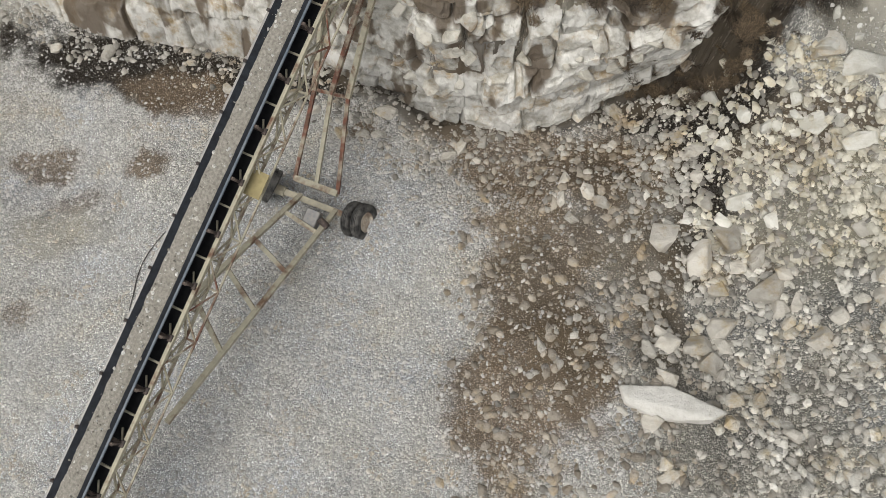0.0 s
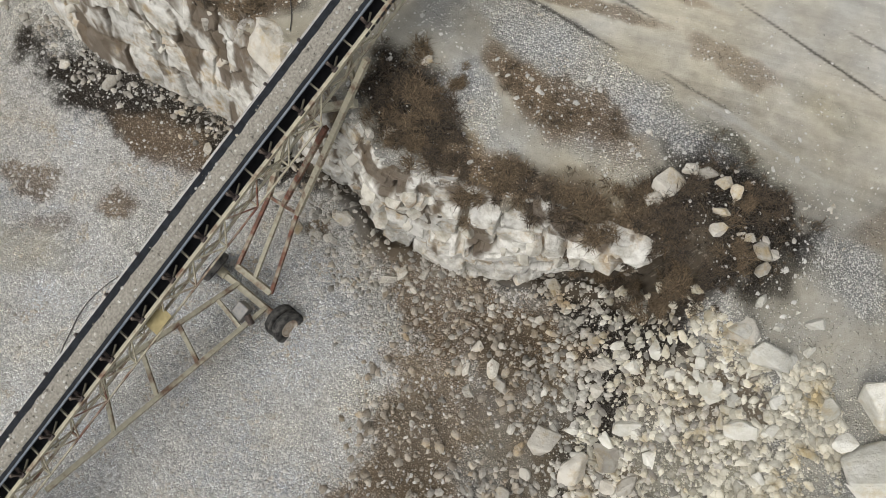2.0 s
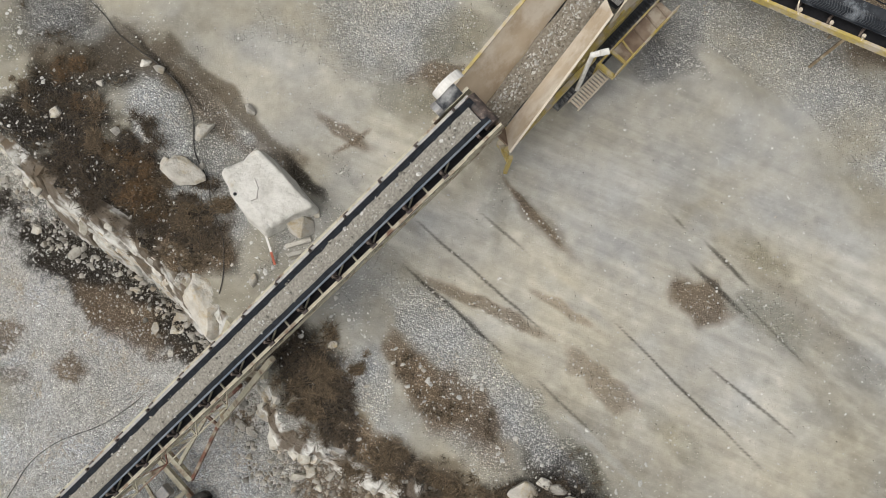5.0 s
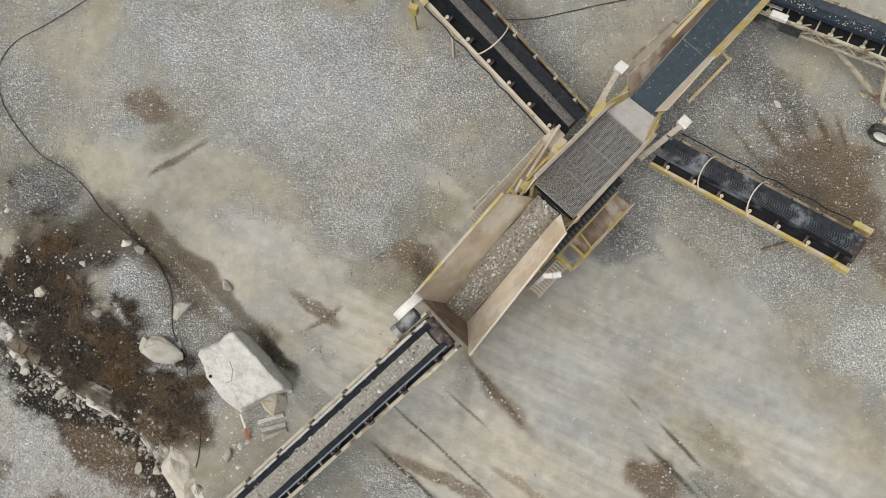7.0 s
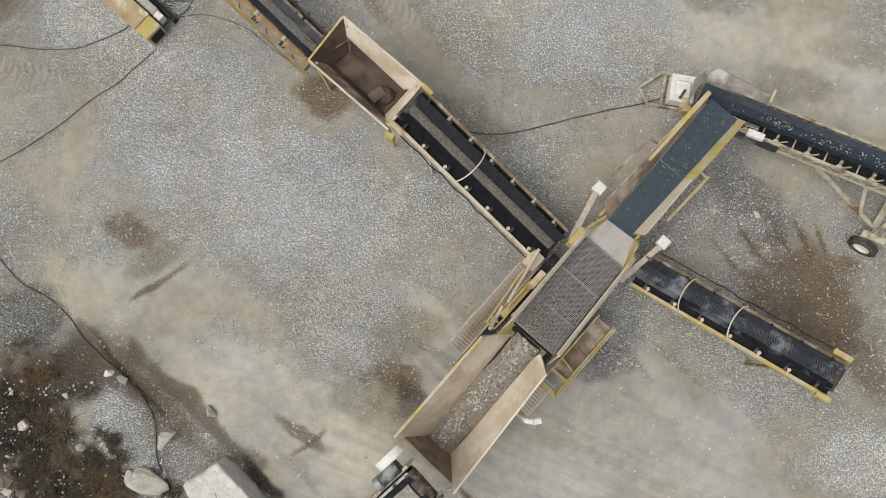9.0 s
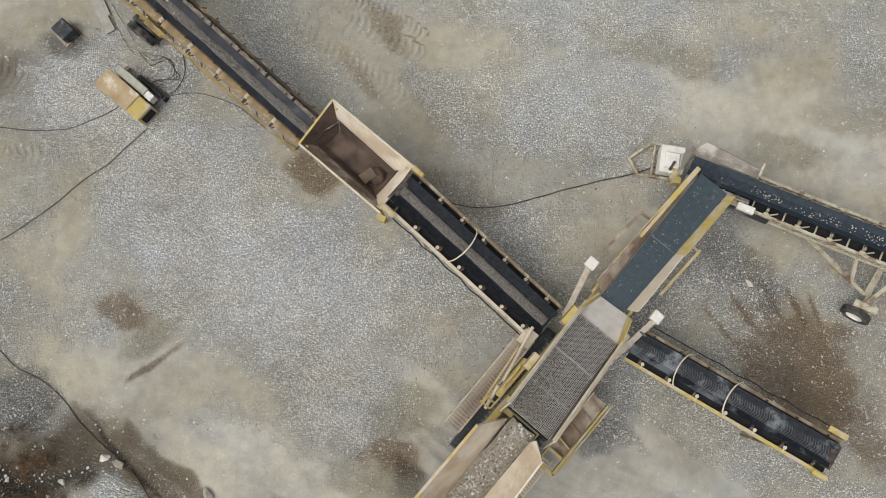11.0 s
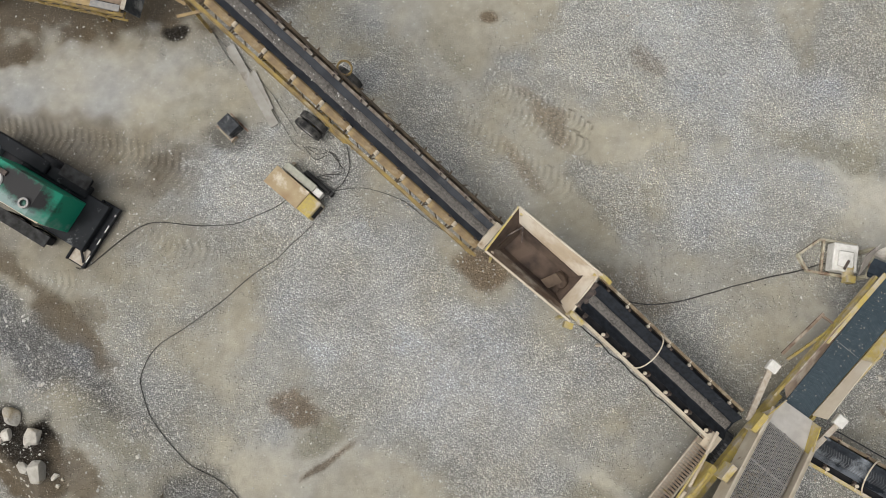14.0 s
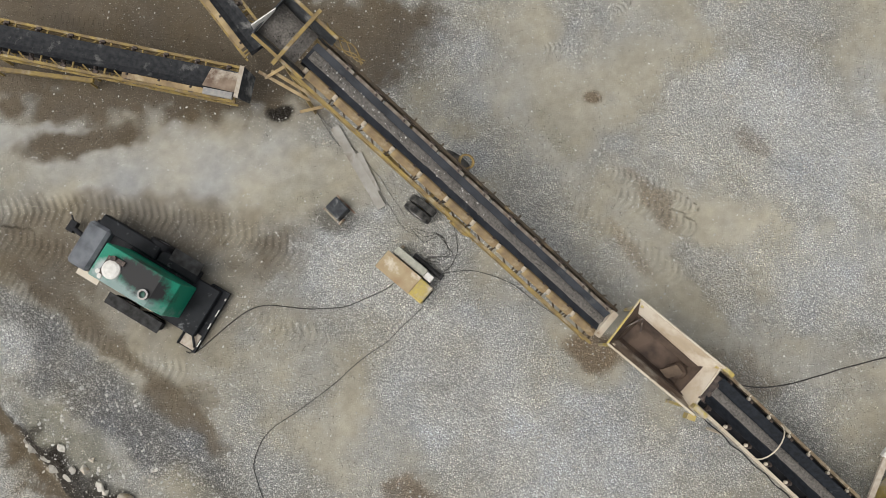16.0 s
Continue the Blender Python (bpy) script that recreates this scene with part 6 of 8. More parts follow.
part("screen_mesh", wires, WIRE, plant, "worn square wire screen mesh")
part("guard_rail", Shape().pipe([(3.2, 1.78, 1.2), (3.2, 1.78, 2.0), (4.2, 1.78, 2.05)], 0.028), YELLOW, plant, "yellow guard rail")
for f in (0.28, 0.62):
    part("clamp_bar", Shape().beam(deck(DLEN * f, -0.98, 0.03), deck(DLEN * f, 0.66, 0.03), 0.05), STEEL, plant)
part("clamp_bar", Shape().beam(deck(0, -0.15, 0.03), deck(DLEN, -0.15, 0.03), 0.045), STEEL, plant)
r9 = random.Random(9)
stones = Shape()
for _ in range(620):
    u, v, q = abs(r9.gauss(0.2, 1.2)) % DLEN, r9.gauss(0.12, 0.36), 0.015 + 0.05 * r9.random() ** 2
    if abs(v + 0.15) > 0.75:
        continue
    x, y, z = deck(u, v, 0.05)
    stones.add([(x + q, y, z), (x, y + q, z), (x - q, y, z), (x, y - q, z), (x, y, z + q), (x, y, z - q)], [(0, 1, 4), (1, 2, 4), (2, 3, 4), (3, 0, 4), (1, 0, 5), (2, 1, 5), (3, 2, 5), (0, 3, 5)])
tagged(part("spilled_gravel", stones, LOAD, plant, "loose stones on the mesh"), kind="stuff")
for v, t in ((0.74, 0.14), (-1.06, 0.14)):
    part("deck_wall", Shape().plate([deck(-0.1, v - t / 2, 0.42), deck(DLEN + 0.3, v - t / 2, 0.42), deck(DLEN + 0.3, v + t / 2, 0.42), deck(-0.1, v + t / 2, 0.42)], 0.06).plate([deck(-0.1, v, 0.42), deck(DLEN + 0.3, v, 0.42), deck(DLEN + 0.3, v, -0.6), deck(-0.1, v, -0.6)], 0.05), OFFWHITE, plant, "dusty pale deck side wall")
for lo, hi in (((8.0, 0.8, 2.0), (8.7, 1.0, 2.7)), ((6.0, 0.84, 2.7), (6.6, 1.05, 3.5))):
    part("deck_bracket", Shape().box(lo, hi), YELLOW, plant, "yellow deck bracket")
part("chute", Shape().plate([(8.68, -1.0, 2.1), (9.7, -0.66, 1.98), (9.62, 0.5, 1.98), (8.68, 0.72, 2.1)], 0.04), material("rock_dust_grey", (0.46, 0.44, 0.41), 0.9, second=(0.38, 0.36, 0.33), scale=3), plant, "dusty pale discharge chute")
for pts in ([(8.6, -1.1, 2.55), (9.6, -0.78, 2.5), (9.68, -0.66, 2.0), (8.68, -1.0, 2.1)], [(8.7, 0.86, 2.6), (9.6, 0.62, 2.45), (9.6, 0.5, 2.0), (8.7, 0.74, 2.1)]):
    part("chute_wing", Shape().plate(pts, 0.04), YELLOW, plant)
# discharge belt
ua, ub = (9.55, 1.88), (15.15, 2.32)
slope = (ub[1] - ua[1]) / (ub[0] - ua[0])
disch = part("discharge_belt", Shape().plate([(ua[0], -0.52, ua[1]), (ub[0], -0.6, ub[1]), (ub[0], 0.53, ub[1]), (ua[0], 0.42, ua[1])], 0.05), BLUEBELT, plant, "blue-grey chevron discharge belt")
chev = Shape()
u = ua[0] + 0.15
while u < ub[0] - 0.2:
    z = ua[1] + slope * (u - ua[0]) + 0.01
    for sgn in (-1, 1):
        chev.beam((u + 0.1, -0.03, z), (u - 0.06, -0.03 + sgn * 0.42, z - 0.003), 0.035, 0.02)
    u += 0.125
part("tread", chev, BLUEBELT, disch)
part("belt_seam", Shape().beam((12.4, -0.5, ua[1] + slope * 2.85 + 0.012), (12.4, 0.46, ua[1] + slope * 2.85 + 0.012), 0.018, 0.01), STEEL, disch, "pale belt joint")
spil = Shape()
for _ in range(70):
    u, v, q = r9.uniform(9.8, 15), r9.choice((r9.uniform(0.15, 0.45), r9.uniform(-0.5, 0.45))), r9.uniform(0.012, 0.03)
    z = ua[1] + slope * (u - ua[0]) + 0.02
    spil.add([(u + q, v, z), (u, v + q, z), (u - q, v, z), (u, v - q, z), (u, v, z + q), (u, v, z - q)], [(0, 1, 4), (1, 2, 4), (2, 3, 4), (3, 0, 4), (1, 0, 5), (2, 1, 5), (3, 2, 5), (0, 3, 5)])
tagged(part("spilled_chips", spil, PALEROCK, disch), kind="stuff")
part("belt_side", Shape().plate([(9.75, 0.47, 1.95), (15.0, 0.56, 2.36), (15.0, 0.74, 2.72), (9.9, 0.92, 2.5)], 0.04), GRIME, plant, "rust-stained belt side plate")
part("belt_side", Shape().plate([(12.0, 0.7, 2.53), (15.1, 0.66, 2.76), (15.1, 0.82, 2.78), (12.0, 0.9, 2.56)], 0.05), YELLOW, plant, "yellow side edge")
part("belt_side", Shape().plate([(9.85, -0.55, 1.98), (12.4, -0.6, 2.2), (12.4, -0.78, 2.6), (9.95, -0.82, 2.5)], 0.04), OFFWHITE, plant, "dusty pale side plate")
part("belt_side", Shape().plate([(12.4, -0.6, 2.2), (15.1, -0.64, 2.38), (15.1, -0.84, 2.72), (12.4, -0.84, 2.55)], 0.04), YELLOW, plant, "yellow belt side plate")
part("belt_beam", Shape().beam((9.6, 0.75, 1.6), (15.1, 0.72, 2.05), 0.1, 0.25).beam((9.6, -0.72, 1.6), (15.1, -0.72, 2.05), 0.1, 0.25), YELLOW, plant)
for y0, y1 in ((0.75, 0.8), (-0.72, -0.75)):
    part("belt_prop", Shape().beam((12.5, y0, 1.8), (11.2, y1, 0.5), 0.09), YELLOW, plant)
part("side_rail", Shape().beam((11.0, 1.35, 1.4), (13.0, 1.2, 1.7), 0.1, 0.08).beam((12.9, 1.2, 1.7), (12.9, 0.75, 1.8), 0.08), GRIME, plant, "rust-stained outrigger rail")
part("side_rail", Shape().beam((11.1, -1.15, 1.4), (13.2, -1.2, 1.7), 0.1, 0.08).beam((13.1, -1.2, 1.7), (13.1, -0.72, 1.8), 0.08), YELLOW, plant)
# arms with white lamp boxes
for v0, v1 in ((0.95, 1.39), (-1.25, -1.52)):
    arm = part("lamp_arm", Shape().beam((8.3, v0, 1.75), (10.2, v1, 1.6), 0.2, 0.1), DUSTY, plant)
    part("lamp_box", Shape().box((10.18, v1 - 0.2, 1.48), (10.58, v1 + 0.2, 1.75)), WHITE, arm, "dusty white lamp box", bevel=0.03)
# walkway and drive gear
walkw = part("walkway", Shape().box((2.8, 1.72, 1.12), (7.0, 1.78, 1.2)).box((2.8, 1.12, 1.12), (7.0, 1.18, 1.2)), DUSTY, plant, "pale slotted walkway")
slat = meshed("slat", Shape().box((0, 1.18, 1.14), (0.085, 1.72, 1.18)), GRIME)
u = 2.85
while u < 6.9:
    piece("slat", slat, walkw, Matrix.Translation((u, 0, 0)))
    u += 0.125
for u in (3.4, 4.6, 5.8, 6.8):
    part("post", Shape().beam((u, 1.15, 0.0), (u, 1.15, 1.12), 0.07), YELLOW, walkw)
cab = part("engine_cover", Shape().box((4.7, 0.86, 1.3), (6.3, 1.1, 2.2)).box((5.0, 1.0, 2.2), (6.0, 1.1, 2.35)), YELLOW, plant, "yellow engine cover", bevel=0.02)
part("ladder_rail", Shape().beam((4.2, 1.25, 2.0), (6.4, 1.5, 2.2), 0.06).beam((4.2, 0.9, 2.0), (4.2, 1.3, 2.0), 0.06).beam((4.45, 0.9, 2.0), (4.45, 1.3, 2.0), 0.06).beam((4.2, 1.3, 2.0), (4.2, 1.3, 1.1), 0.06).beam((4.2, 0.9, 2.0), (4.7, 0.88, 2.0), 0.06), YELLOW, plant, "yellow ladder frame")
part("hydraulic_gear", Shape().tube((4.1, 1.0, 1.6), (5.0, 1.2, 2.0), 0.07).tube((5.2, 1.15, 1.9), (7.3, 1.55, 1.9), 0.06).box((6.6, 1.2, 1.2), (7.4, 1.7, 1.6)), OFFWHITE, plant)
plat = part("side_platform", Shape().box((3.8, -2.15, 1.68), (6.95, -2.08, 1.84)).box((3.8, -1.5, 1.68), (6.95, -1.44, 1.84)).box((3.8, -2.1, 1.7), (3.95, -1.5, 1.84)).box((4.45, -2.1, 1.7), (4.55, -1.5, 1.8)), YELLOW, plant, "yellow side platform frame")
part("platform_floor", Shape().box((4.55, -2.08, 1.60), (6.9, -1.5, 1.62)), GRIME, plat, "rusty platform floor")
slat2 = meshed("slat", Shape().box((0, -2.05, 1.2), (0.07, -1.65, 1.24)), OFFWHITE)
for k in range(14):
    piece("slat", slat2, plat, Matrix.Translation((2.5 + 0.12 * k, 0.1, 0.05)))
part("step_frame", Shape().box((2.45, -1.98, 1.16), (4.2, -1.93, 1.26)).box((2.45, -1.56, 1.16), (4.2, -1.51, 1.26)), OFFWHITE, plat)
for u in (4.9, 5.5, 6.1, 6.6):
    part("cross_bar", Shape().beam((u, -2.1, 1.72), (u + 0.12, -1.48, 1.72), 0.06), GRIME if u > 5 else YELLOW, plat)
part("guard_rail", Shape().pipe([(3.9, -2.14, 1.8), (3.9, -2.14, 2.25), (6.9, -2.14, 2.25), (6.9, -2.14, 1.8)], 0.03), YELLOW, plat, "yellow guard rail")
for u in (3.9, 6.8):
    part("post", Shape().beam((u, -1.47, 0.8), (u, -1.47, 1.7), 0.08), YELLOW, plat)
pipe = part("exhaust_pipe", Shape().tube((2.7, -1.55, 2.0), (2.7, -1.55, 5.0), 0.07, 12), WHITE, plant, "white exhaust stack")
part("exhaust_elbow", Shape().tube((2.68, -1.54, 4.98), (2.82, -1.72, 5.2), 0.085, 12).tube((2.82, -1.72, 5.2), (3.0, -1.85, 5.22), 0.095, 12), WHITE, pipe)
# chassis and crawler tracks
part("chassis", Shape().box((-0.2, -1.0, 1.0), (9.8, -0.75, 1.45)).box((-0.2, 0.45, 1.0), (9.8, 0.7, 1.45)).box((0.2, -0.8, 1.05), (0.4, 0.5, 1.4)).box((4.4, -0.8, 1.05), (4.6, 0.5, 1.4)), YELLOW, plant, "yellow chassis beams")
part("hopper_support", Shape().box((-0.4, -1.35, 2.0), (3.8, -1.2, 2.35)).beam((0.2, -1.25, 2.0), (0.2, -0.9, 1.4), 0.12).beam((3.2, -1.25, 2.2), (3.2, -0.9, 1.4), 0.12).beam((0.2, 0.9, 2.6), (0.2, 0.6, 1.4), 0.12).beam((3.2, 0.95, 3.4), (3.2, 0.6, 1.4), 0.12), YELLOW, plant)
for lo, hi in (((4.9, -1.1, 3.6), (4.9, -0.9, 1.4)), ((8.6, -1.1, 1.8), (8.6, -0.9, 1.2)), ((4.9, 0.75, 3.6), (4.9, 0.6, 1.4)), ((8.6, 0.75, 1.8), (8.6, 0.6, 1.2))):
    part("deck_leg", Shape().beam(lo, hi, 0.14), YELLOW, plant)
part("front_leg", Shape().beam((-0.5, -1.5, 1.9), (-0.15, -0.9, 1.3), 0.16, 0.2).beam((-0.5, -1.55, 2.5), (-0.55, -1.5, 0.4), 0.12), YELLOW, plant)
shoe = meshed("track_shoe", Shape().box((-0.09, -0.25, 0), (0.09, 0.25, 0.05)).box((-0.02, -0.25, 0.05), (0.02, 0.25, 0.09)), DARK)
for v in (-1.15, 0.85):
    trk = part("crawler_track", Shape().box((2.6, v - 0.2, 0.12), (7.4, v + 0.2, 0.72)), DARK, plant, "dark crawler track")
    for k in range(24):
        piece("track_shoe", shoe, trk, Matrix.Translation((2.6 + 0.2 * k, v, 0.73)))
        piece("track_shoe", shoe, trk, Matrix.Translation((2.6 + 0.2 * k, v, 0.10)) @ pose(0, 0, 0, 180, 0, 0))
    for u in (2.6, 7.4):
        part("sprocket", Shape().tube((u, v - 0.22, 0.42), (u, v + 0.22, 0.42), 0.36, 16), DARK, trk)


# ---- side conveyors of the plant ----
def arch(conv, x, half, h):
    s = Shape()
    pts = [(x - 0.55 * h * math.sin(math.pi * k / 10), half * math.cos(math.pi * k / 10), -0.05 + h * math.sin(math.pi * k / 10)) for k in range(11)]
    s.pipe(pts, 0.026)
    part("hoop", s, OFFWHITE, conv, "pale hoop over the belt")




def side_conveyor(a, b, half, label, load, hoops, frame_a, frame_b, belt_mat, bare=False, near=0.24):
    ln = (Vector(b) - Vector(a)).length
    m = along(a, b)
    c = thing("side_conveyor", m, label, "conveyor", "side conveyors of the screening plant")
    # the bare belt's pale blue-grey spots paint its sheen along with dust
    part("belt", belt_shape(ln, half, 0.24), material("sheen_and_dust_belt", (0.012, 0.014, 0.018), 0.4, second=(0.03, 0.035, 0.042), spots=(0.24, 0.26, 0.28), spot_scale=1.1, spot_at=0.555) if bare else belt_mat, c, "black trough belt")
    if load:
        part("load", load_shape(ln - 0.2, load, 0.05, 21, 0.1, 26), GREYLOAD, c, "strip of crushed stone on the belt")
    if bare:
        s = Shape()
        u = 0.1
        while u < ln - 0.1:
            for sgn in (-1, 1):
                s.beam((u + 0.06, 0, 0.008), (u - 0.03, sgn * half * 0.6, 0.035), 0.022, 0.014)
            u += 0.085
        part("tread", s, material("dusty_chevrons", (0.022, 0.024, 0.027), 0.5, second=(0.15, 0.158, 0.165), scale=1.1), c, "dust-worn chevron ribs")
    wide = half + 0.24
    part("side_beam", Shape().box((0, half + near - 0.05, -0.28), (ln, half + near + 0.06, -0.02)), frame_a, c)
    part("side_beam", Shape().box((0, -wide - 0.06, -0.28), (ln, -wide + 0.05, -0.02)), frame_b, c)
    part("belly", Shape().box((0, -wide + 0.05, -0.26), (ln, wide - 0.05, -0.24)), BLACK, c)
    idlers(c, ln, half, -0.1, 1.02, 0.5, knob=GREASE, reach=0.2)
    cap = meshed("roller_end", Shape().tube((0, 0, -0.06), (0, 0, 0.03), 0.062, 12).tube((0.0, 0.07, -0.06), (0.0, 0.16, -0.05), 0.03, 8), OFFWHITE)
    u = 0.62
    while u < ln - 0.3:
        for sgn in (-1, 1) if near > 0.2 else (-1,):
            piece("roller_end", cap, c, pose(u, sgn * (half + 0.11), 0.02, 0, 0, 0 if sgn > 0 else 180))
        u += 1.02
    for x in hoops:
        arch(c, x, wide, 0.4)
    part("tail_drum", Shape().tube((ln - 0.05, -half, -0.1), (ln - 0.05, half, -0.1), 0.16, 14), GREASE, c)
    part("head_bracket", Shape().box((ln - 0.5, wide, -0.3), (ln + 0.1, wide + 0.18, 0.1)), YELLOW, c)
    part("head_bracket", Shape().box((ln - 0.3, -wide - 0.15, -0.3), (ln + 0.15, -wide, 0.08)), YELLOW, c)
    hose = Shape()
    r = random.Random(int(ln * 100))
    for side, x0, x1 in ((wide + 0.12, 0.3, ln * 0.98),):
        pts = [(x0 + (x1 - x0) * k / 26, side + 0.07 * noise.noise(Vector((k * 0.45, ln, 0))) + 0.04, -0.08 + 0.05 * noise.noise(Vector((k * 0.4, 5, ln)))) for k in range(27)]
        hose.pipe(pts, 0.022)
    part("hose", hose, BLACK, c, "black hydraulic hose")
    inv = m.inverted()
    for f in (0.55, 0.75):
        p = Vector(a).lerp(Vector(b), f)
        foot = Vector((p.x + (plant.matrix_world.translation.x - p.x) * 0.0, p.y, ground_z(p.x, p.y)))
        if f > 0.6:
            for sgn in (-1, 1):
                top = m @ Vector((ln * f, sgn * wide, -0.25))
                part("prop", Shape().beam(inv @ top, inv @ Vector((top.x, top.y, ground_z(top.x, top.y) - 0.02)), 0.09), frame_a, c)
    return c


DIRTY_RAIL = material("brown_dusted_rail", (0.30, 0.235, 0.15), 0.7, second=(0.17, 0.125, 0.08), scale=2.0, spots=(0.46, 0.40, 0.30), spot_scale=1.4, spot_at=0.56)
side_conveyor((6.35, 30.2, 1.5), (12.98, 28.9, 3.44), 0.41, "yellow framed side conveyor with a bare dusty black belt", 0, (1.9, 3.7), DIRTY_RAIL, YELLOW, BELT, bare=True, near=0.13)
side_conveyor((3.3, 29.7, 1.55), (-3.1, 32.11, 3.12), 0.52, "pale framed side conveyor with a strip of stone on black belt", 0.19, (4.15,), OFFWHITE, DIRTY_RAIL, BELT)


# ---- transfer hopper ----
h2 = thing("transfer_hopper", Matrix.Identity(4), "dusty off-white steel transfer hopper with dark brown inside", "hopper")
DEEP = material("dark_brown_steel", (0.06, 0.044, 0.036), 0.85, second=(0.14, 0.10, 0.075), scale=1.6)
RIM2 = [Vector(p) for p in ((-6.39, 34.14, 3.2), (-2.89, 32.93, 3.2), (-3.38, 31.05, 3.2), (-6.93, 32.31, 3.05))]
BOT2 = [Vector(p) for p in ((-6.05, 33.5, 2.15), (-3.75, 32.65, 2.15), (-4.05, 31.8, 2.15), (-6.45, 32.7, 2.15))]
# the last wall, the floor and every wall's lower part are dark brown
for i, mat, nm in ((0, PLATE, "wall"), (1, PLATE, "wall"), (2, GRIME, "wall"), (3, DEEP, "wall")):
    j = (i + 1) % 4
    rim_a, rim_b = (BOT2[i].lerp(RIM2[i], 0.85), BOT2[j].lerp(RIM2[j], 0.85)) if i == 1 else (RIM2[i], RIM2[j])
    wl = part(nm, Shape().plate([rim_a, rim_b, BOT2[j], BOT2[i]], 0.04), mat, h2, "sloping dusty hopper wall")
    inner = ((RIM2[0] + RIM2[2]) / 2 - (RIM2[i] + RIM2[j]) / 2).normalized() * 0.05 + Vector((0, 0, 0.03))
    part("liner", Shape().plate([BOT2[i].lerp(RIM2[i], 0.42) + inner, BOT2[j].lerp(RIM2[j], 0.30) + inner, BOT2[j] + inner, BOT2[i] + inner], 0.02), DEEP, wl, "dark brown plate low on the hopper wall")
    part("rim_bar", Shape().beam(rim_a + Vector((0, 0, 0.02)), rim_b + Vector((0, 0, 0.02)), 0.07, 0.07), YELLOW if i in (3,) else OFFWHITE, wl)
part("floor", Shape().plate([p + Vector((0, 0, -0.05)) for p in BOT2][::-1], 0.03), DEEP, h2, "dark brown hopper floor")
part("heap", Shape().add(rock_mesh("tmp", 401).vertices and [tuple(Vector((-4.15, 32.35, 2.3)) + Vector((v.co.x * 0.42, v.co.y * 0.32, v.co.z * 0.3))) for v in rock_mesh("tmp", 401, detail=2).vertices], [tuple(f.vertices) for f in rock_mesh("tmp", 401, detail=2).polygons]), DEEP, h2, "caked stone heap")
part("baffle", Shape().plate([(-4.75, 32.15, 2.3), (-4.35, 32.5, 2.75), (-4.05, 32.3, 2.75), (-4.4, 31.95, 2.3)], 0.04), material("brown_caked_steel", (0.17, 0.125, 0.09), 0.85, second=(0.10, 0.072, 0.052), scale=2.0), h2)
part("brace", Shape().beam((-6.0, 33.6, 2.8), (-6.45, 33.1, 2.6), 0.05).beam((-6.0, 33.6, 2.8), (-5.85, 33.15, 2.4), 0.05), GREASE, h2)
for p in RIM2:
    q = p.lerp((RIM2[0] + RIM2[2]) / 2, 0.12)
    part("leg", Shape().beam((q.x, q.y, p.z - 0.1), (q.x, q.y, ground_z(q.x, q.y) - 0.02), 0.1), YELLOW, h2, "yellow hopper leg")
part("corner_bracket", Shape().box((-3.5, 30.85, 2.4), (-3.2, 31.05, 2.9)), YELLOW, h2, "yellow corner bracket")

SKIRT = material("brown_stained_yellow", (0.41, 0.30, 0.145), 0.7, second=(0.17, 0.12, 0.075), scale=1.3, spots=(0.45, 0.37, 0.24), spot_scale=0.9, spot_at=0.55)
# ---- yellow stacking conveyor ----
C5A, C5B = (-6.9, 32.98, 1.75), (-19.6, 37.5, 6.35)
M5 = along(C5A, C5B)
L5 = (Vector(C5B) - Vector(C5A)).length
inv5 = M5.inverted()


def w5(x, y, z):
    return inv5 @ Vector((x, y, z))


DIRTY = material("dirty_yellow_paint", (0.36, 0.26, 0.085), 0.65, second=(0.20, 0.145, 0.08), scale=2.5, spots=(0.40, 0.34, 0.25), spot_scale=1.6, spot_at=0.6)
DULLBROWN = material("dull_brown_steel", (0.10, 0.075, 0.05), 0.8, second=(0.05, 0.04, 0.03), scale=2.0, spots=(0.24, 0.18, 0.10), spot_scale=1.5, spot_at=0.62)
c5 = thing("stacking_conveyor", M5, "yellow lattice stacking conveyor on dual tyres carrying crushed stone", "conveyor")
part("belt", belt_shape(L5, 0.40, 0.13, 20), material("grey_worn_belt", (0.022, 0.024, 0.029), 0.6, second=(0.045, 0.049, 0.057), scale=1.5, spots=(0.10, 0.10, 0.10), spot_scale=1.2, spot_at=0.64), c5, "dark grey worn rubber belt")
part("load", load_shape(L5 - 0.2, 0.19, 0.045, 31, 0.1, 24), GREYLOAD, c5, "strip of crushed stone")
pale_stones("stone_scatter", c5, L5 * 0.55, 0.17, 0.03, 260, 73, L5 * 0.44, 0.0, 0.03)
panel = Shape()
bow = [(0.40, 0.05), (0.46, 0.10), (0.55, 0.11), (0.64, 0.06), (0.70, -0.05)]
panel.strip(bow + [(y, z - 0.03) for y, z in bow[::-1]], [[(u, y, z) for y, z in bow + [(y, z - 0.03) for y, z in bow[::-1]]] for u in (0.0, 0.55, 1.10)], closed=True)
panel_mesh = meshed("cover_panel", panel, SKIRT)
knob_mesh = meshed("cover_knob", Shape().tube((0, 0.46, 0.10), (0.0, 0.62, 0.13), 0.075, 12), OFFWHITE)
slim_mesh = meshed("cover_panel", Shape().plate([(0, -0.40, 0.05), (1.12, -0.40, 0.05), (1.12, -0.52, -0.02), (0, -0.52, -0.02)], 0.03), GRIME)
u = 0.25
while u < L5 - 1.3:
    piece("cover_panel", panel_mesh, c5, Matrix.Translation((u, 0, 0)))
    piece("cover_panel", slim_mesh, c5, Matrix.Translation((u, 0, 0)))
    piece("cover_knob", knob_mesh, c5, Matrix.Translation((u + 1.18, 0, 0)))
    u += 1.25
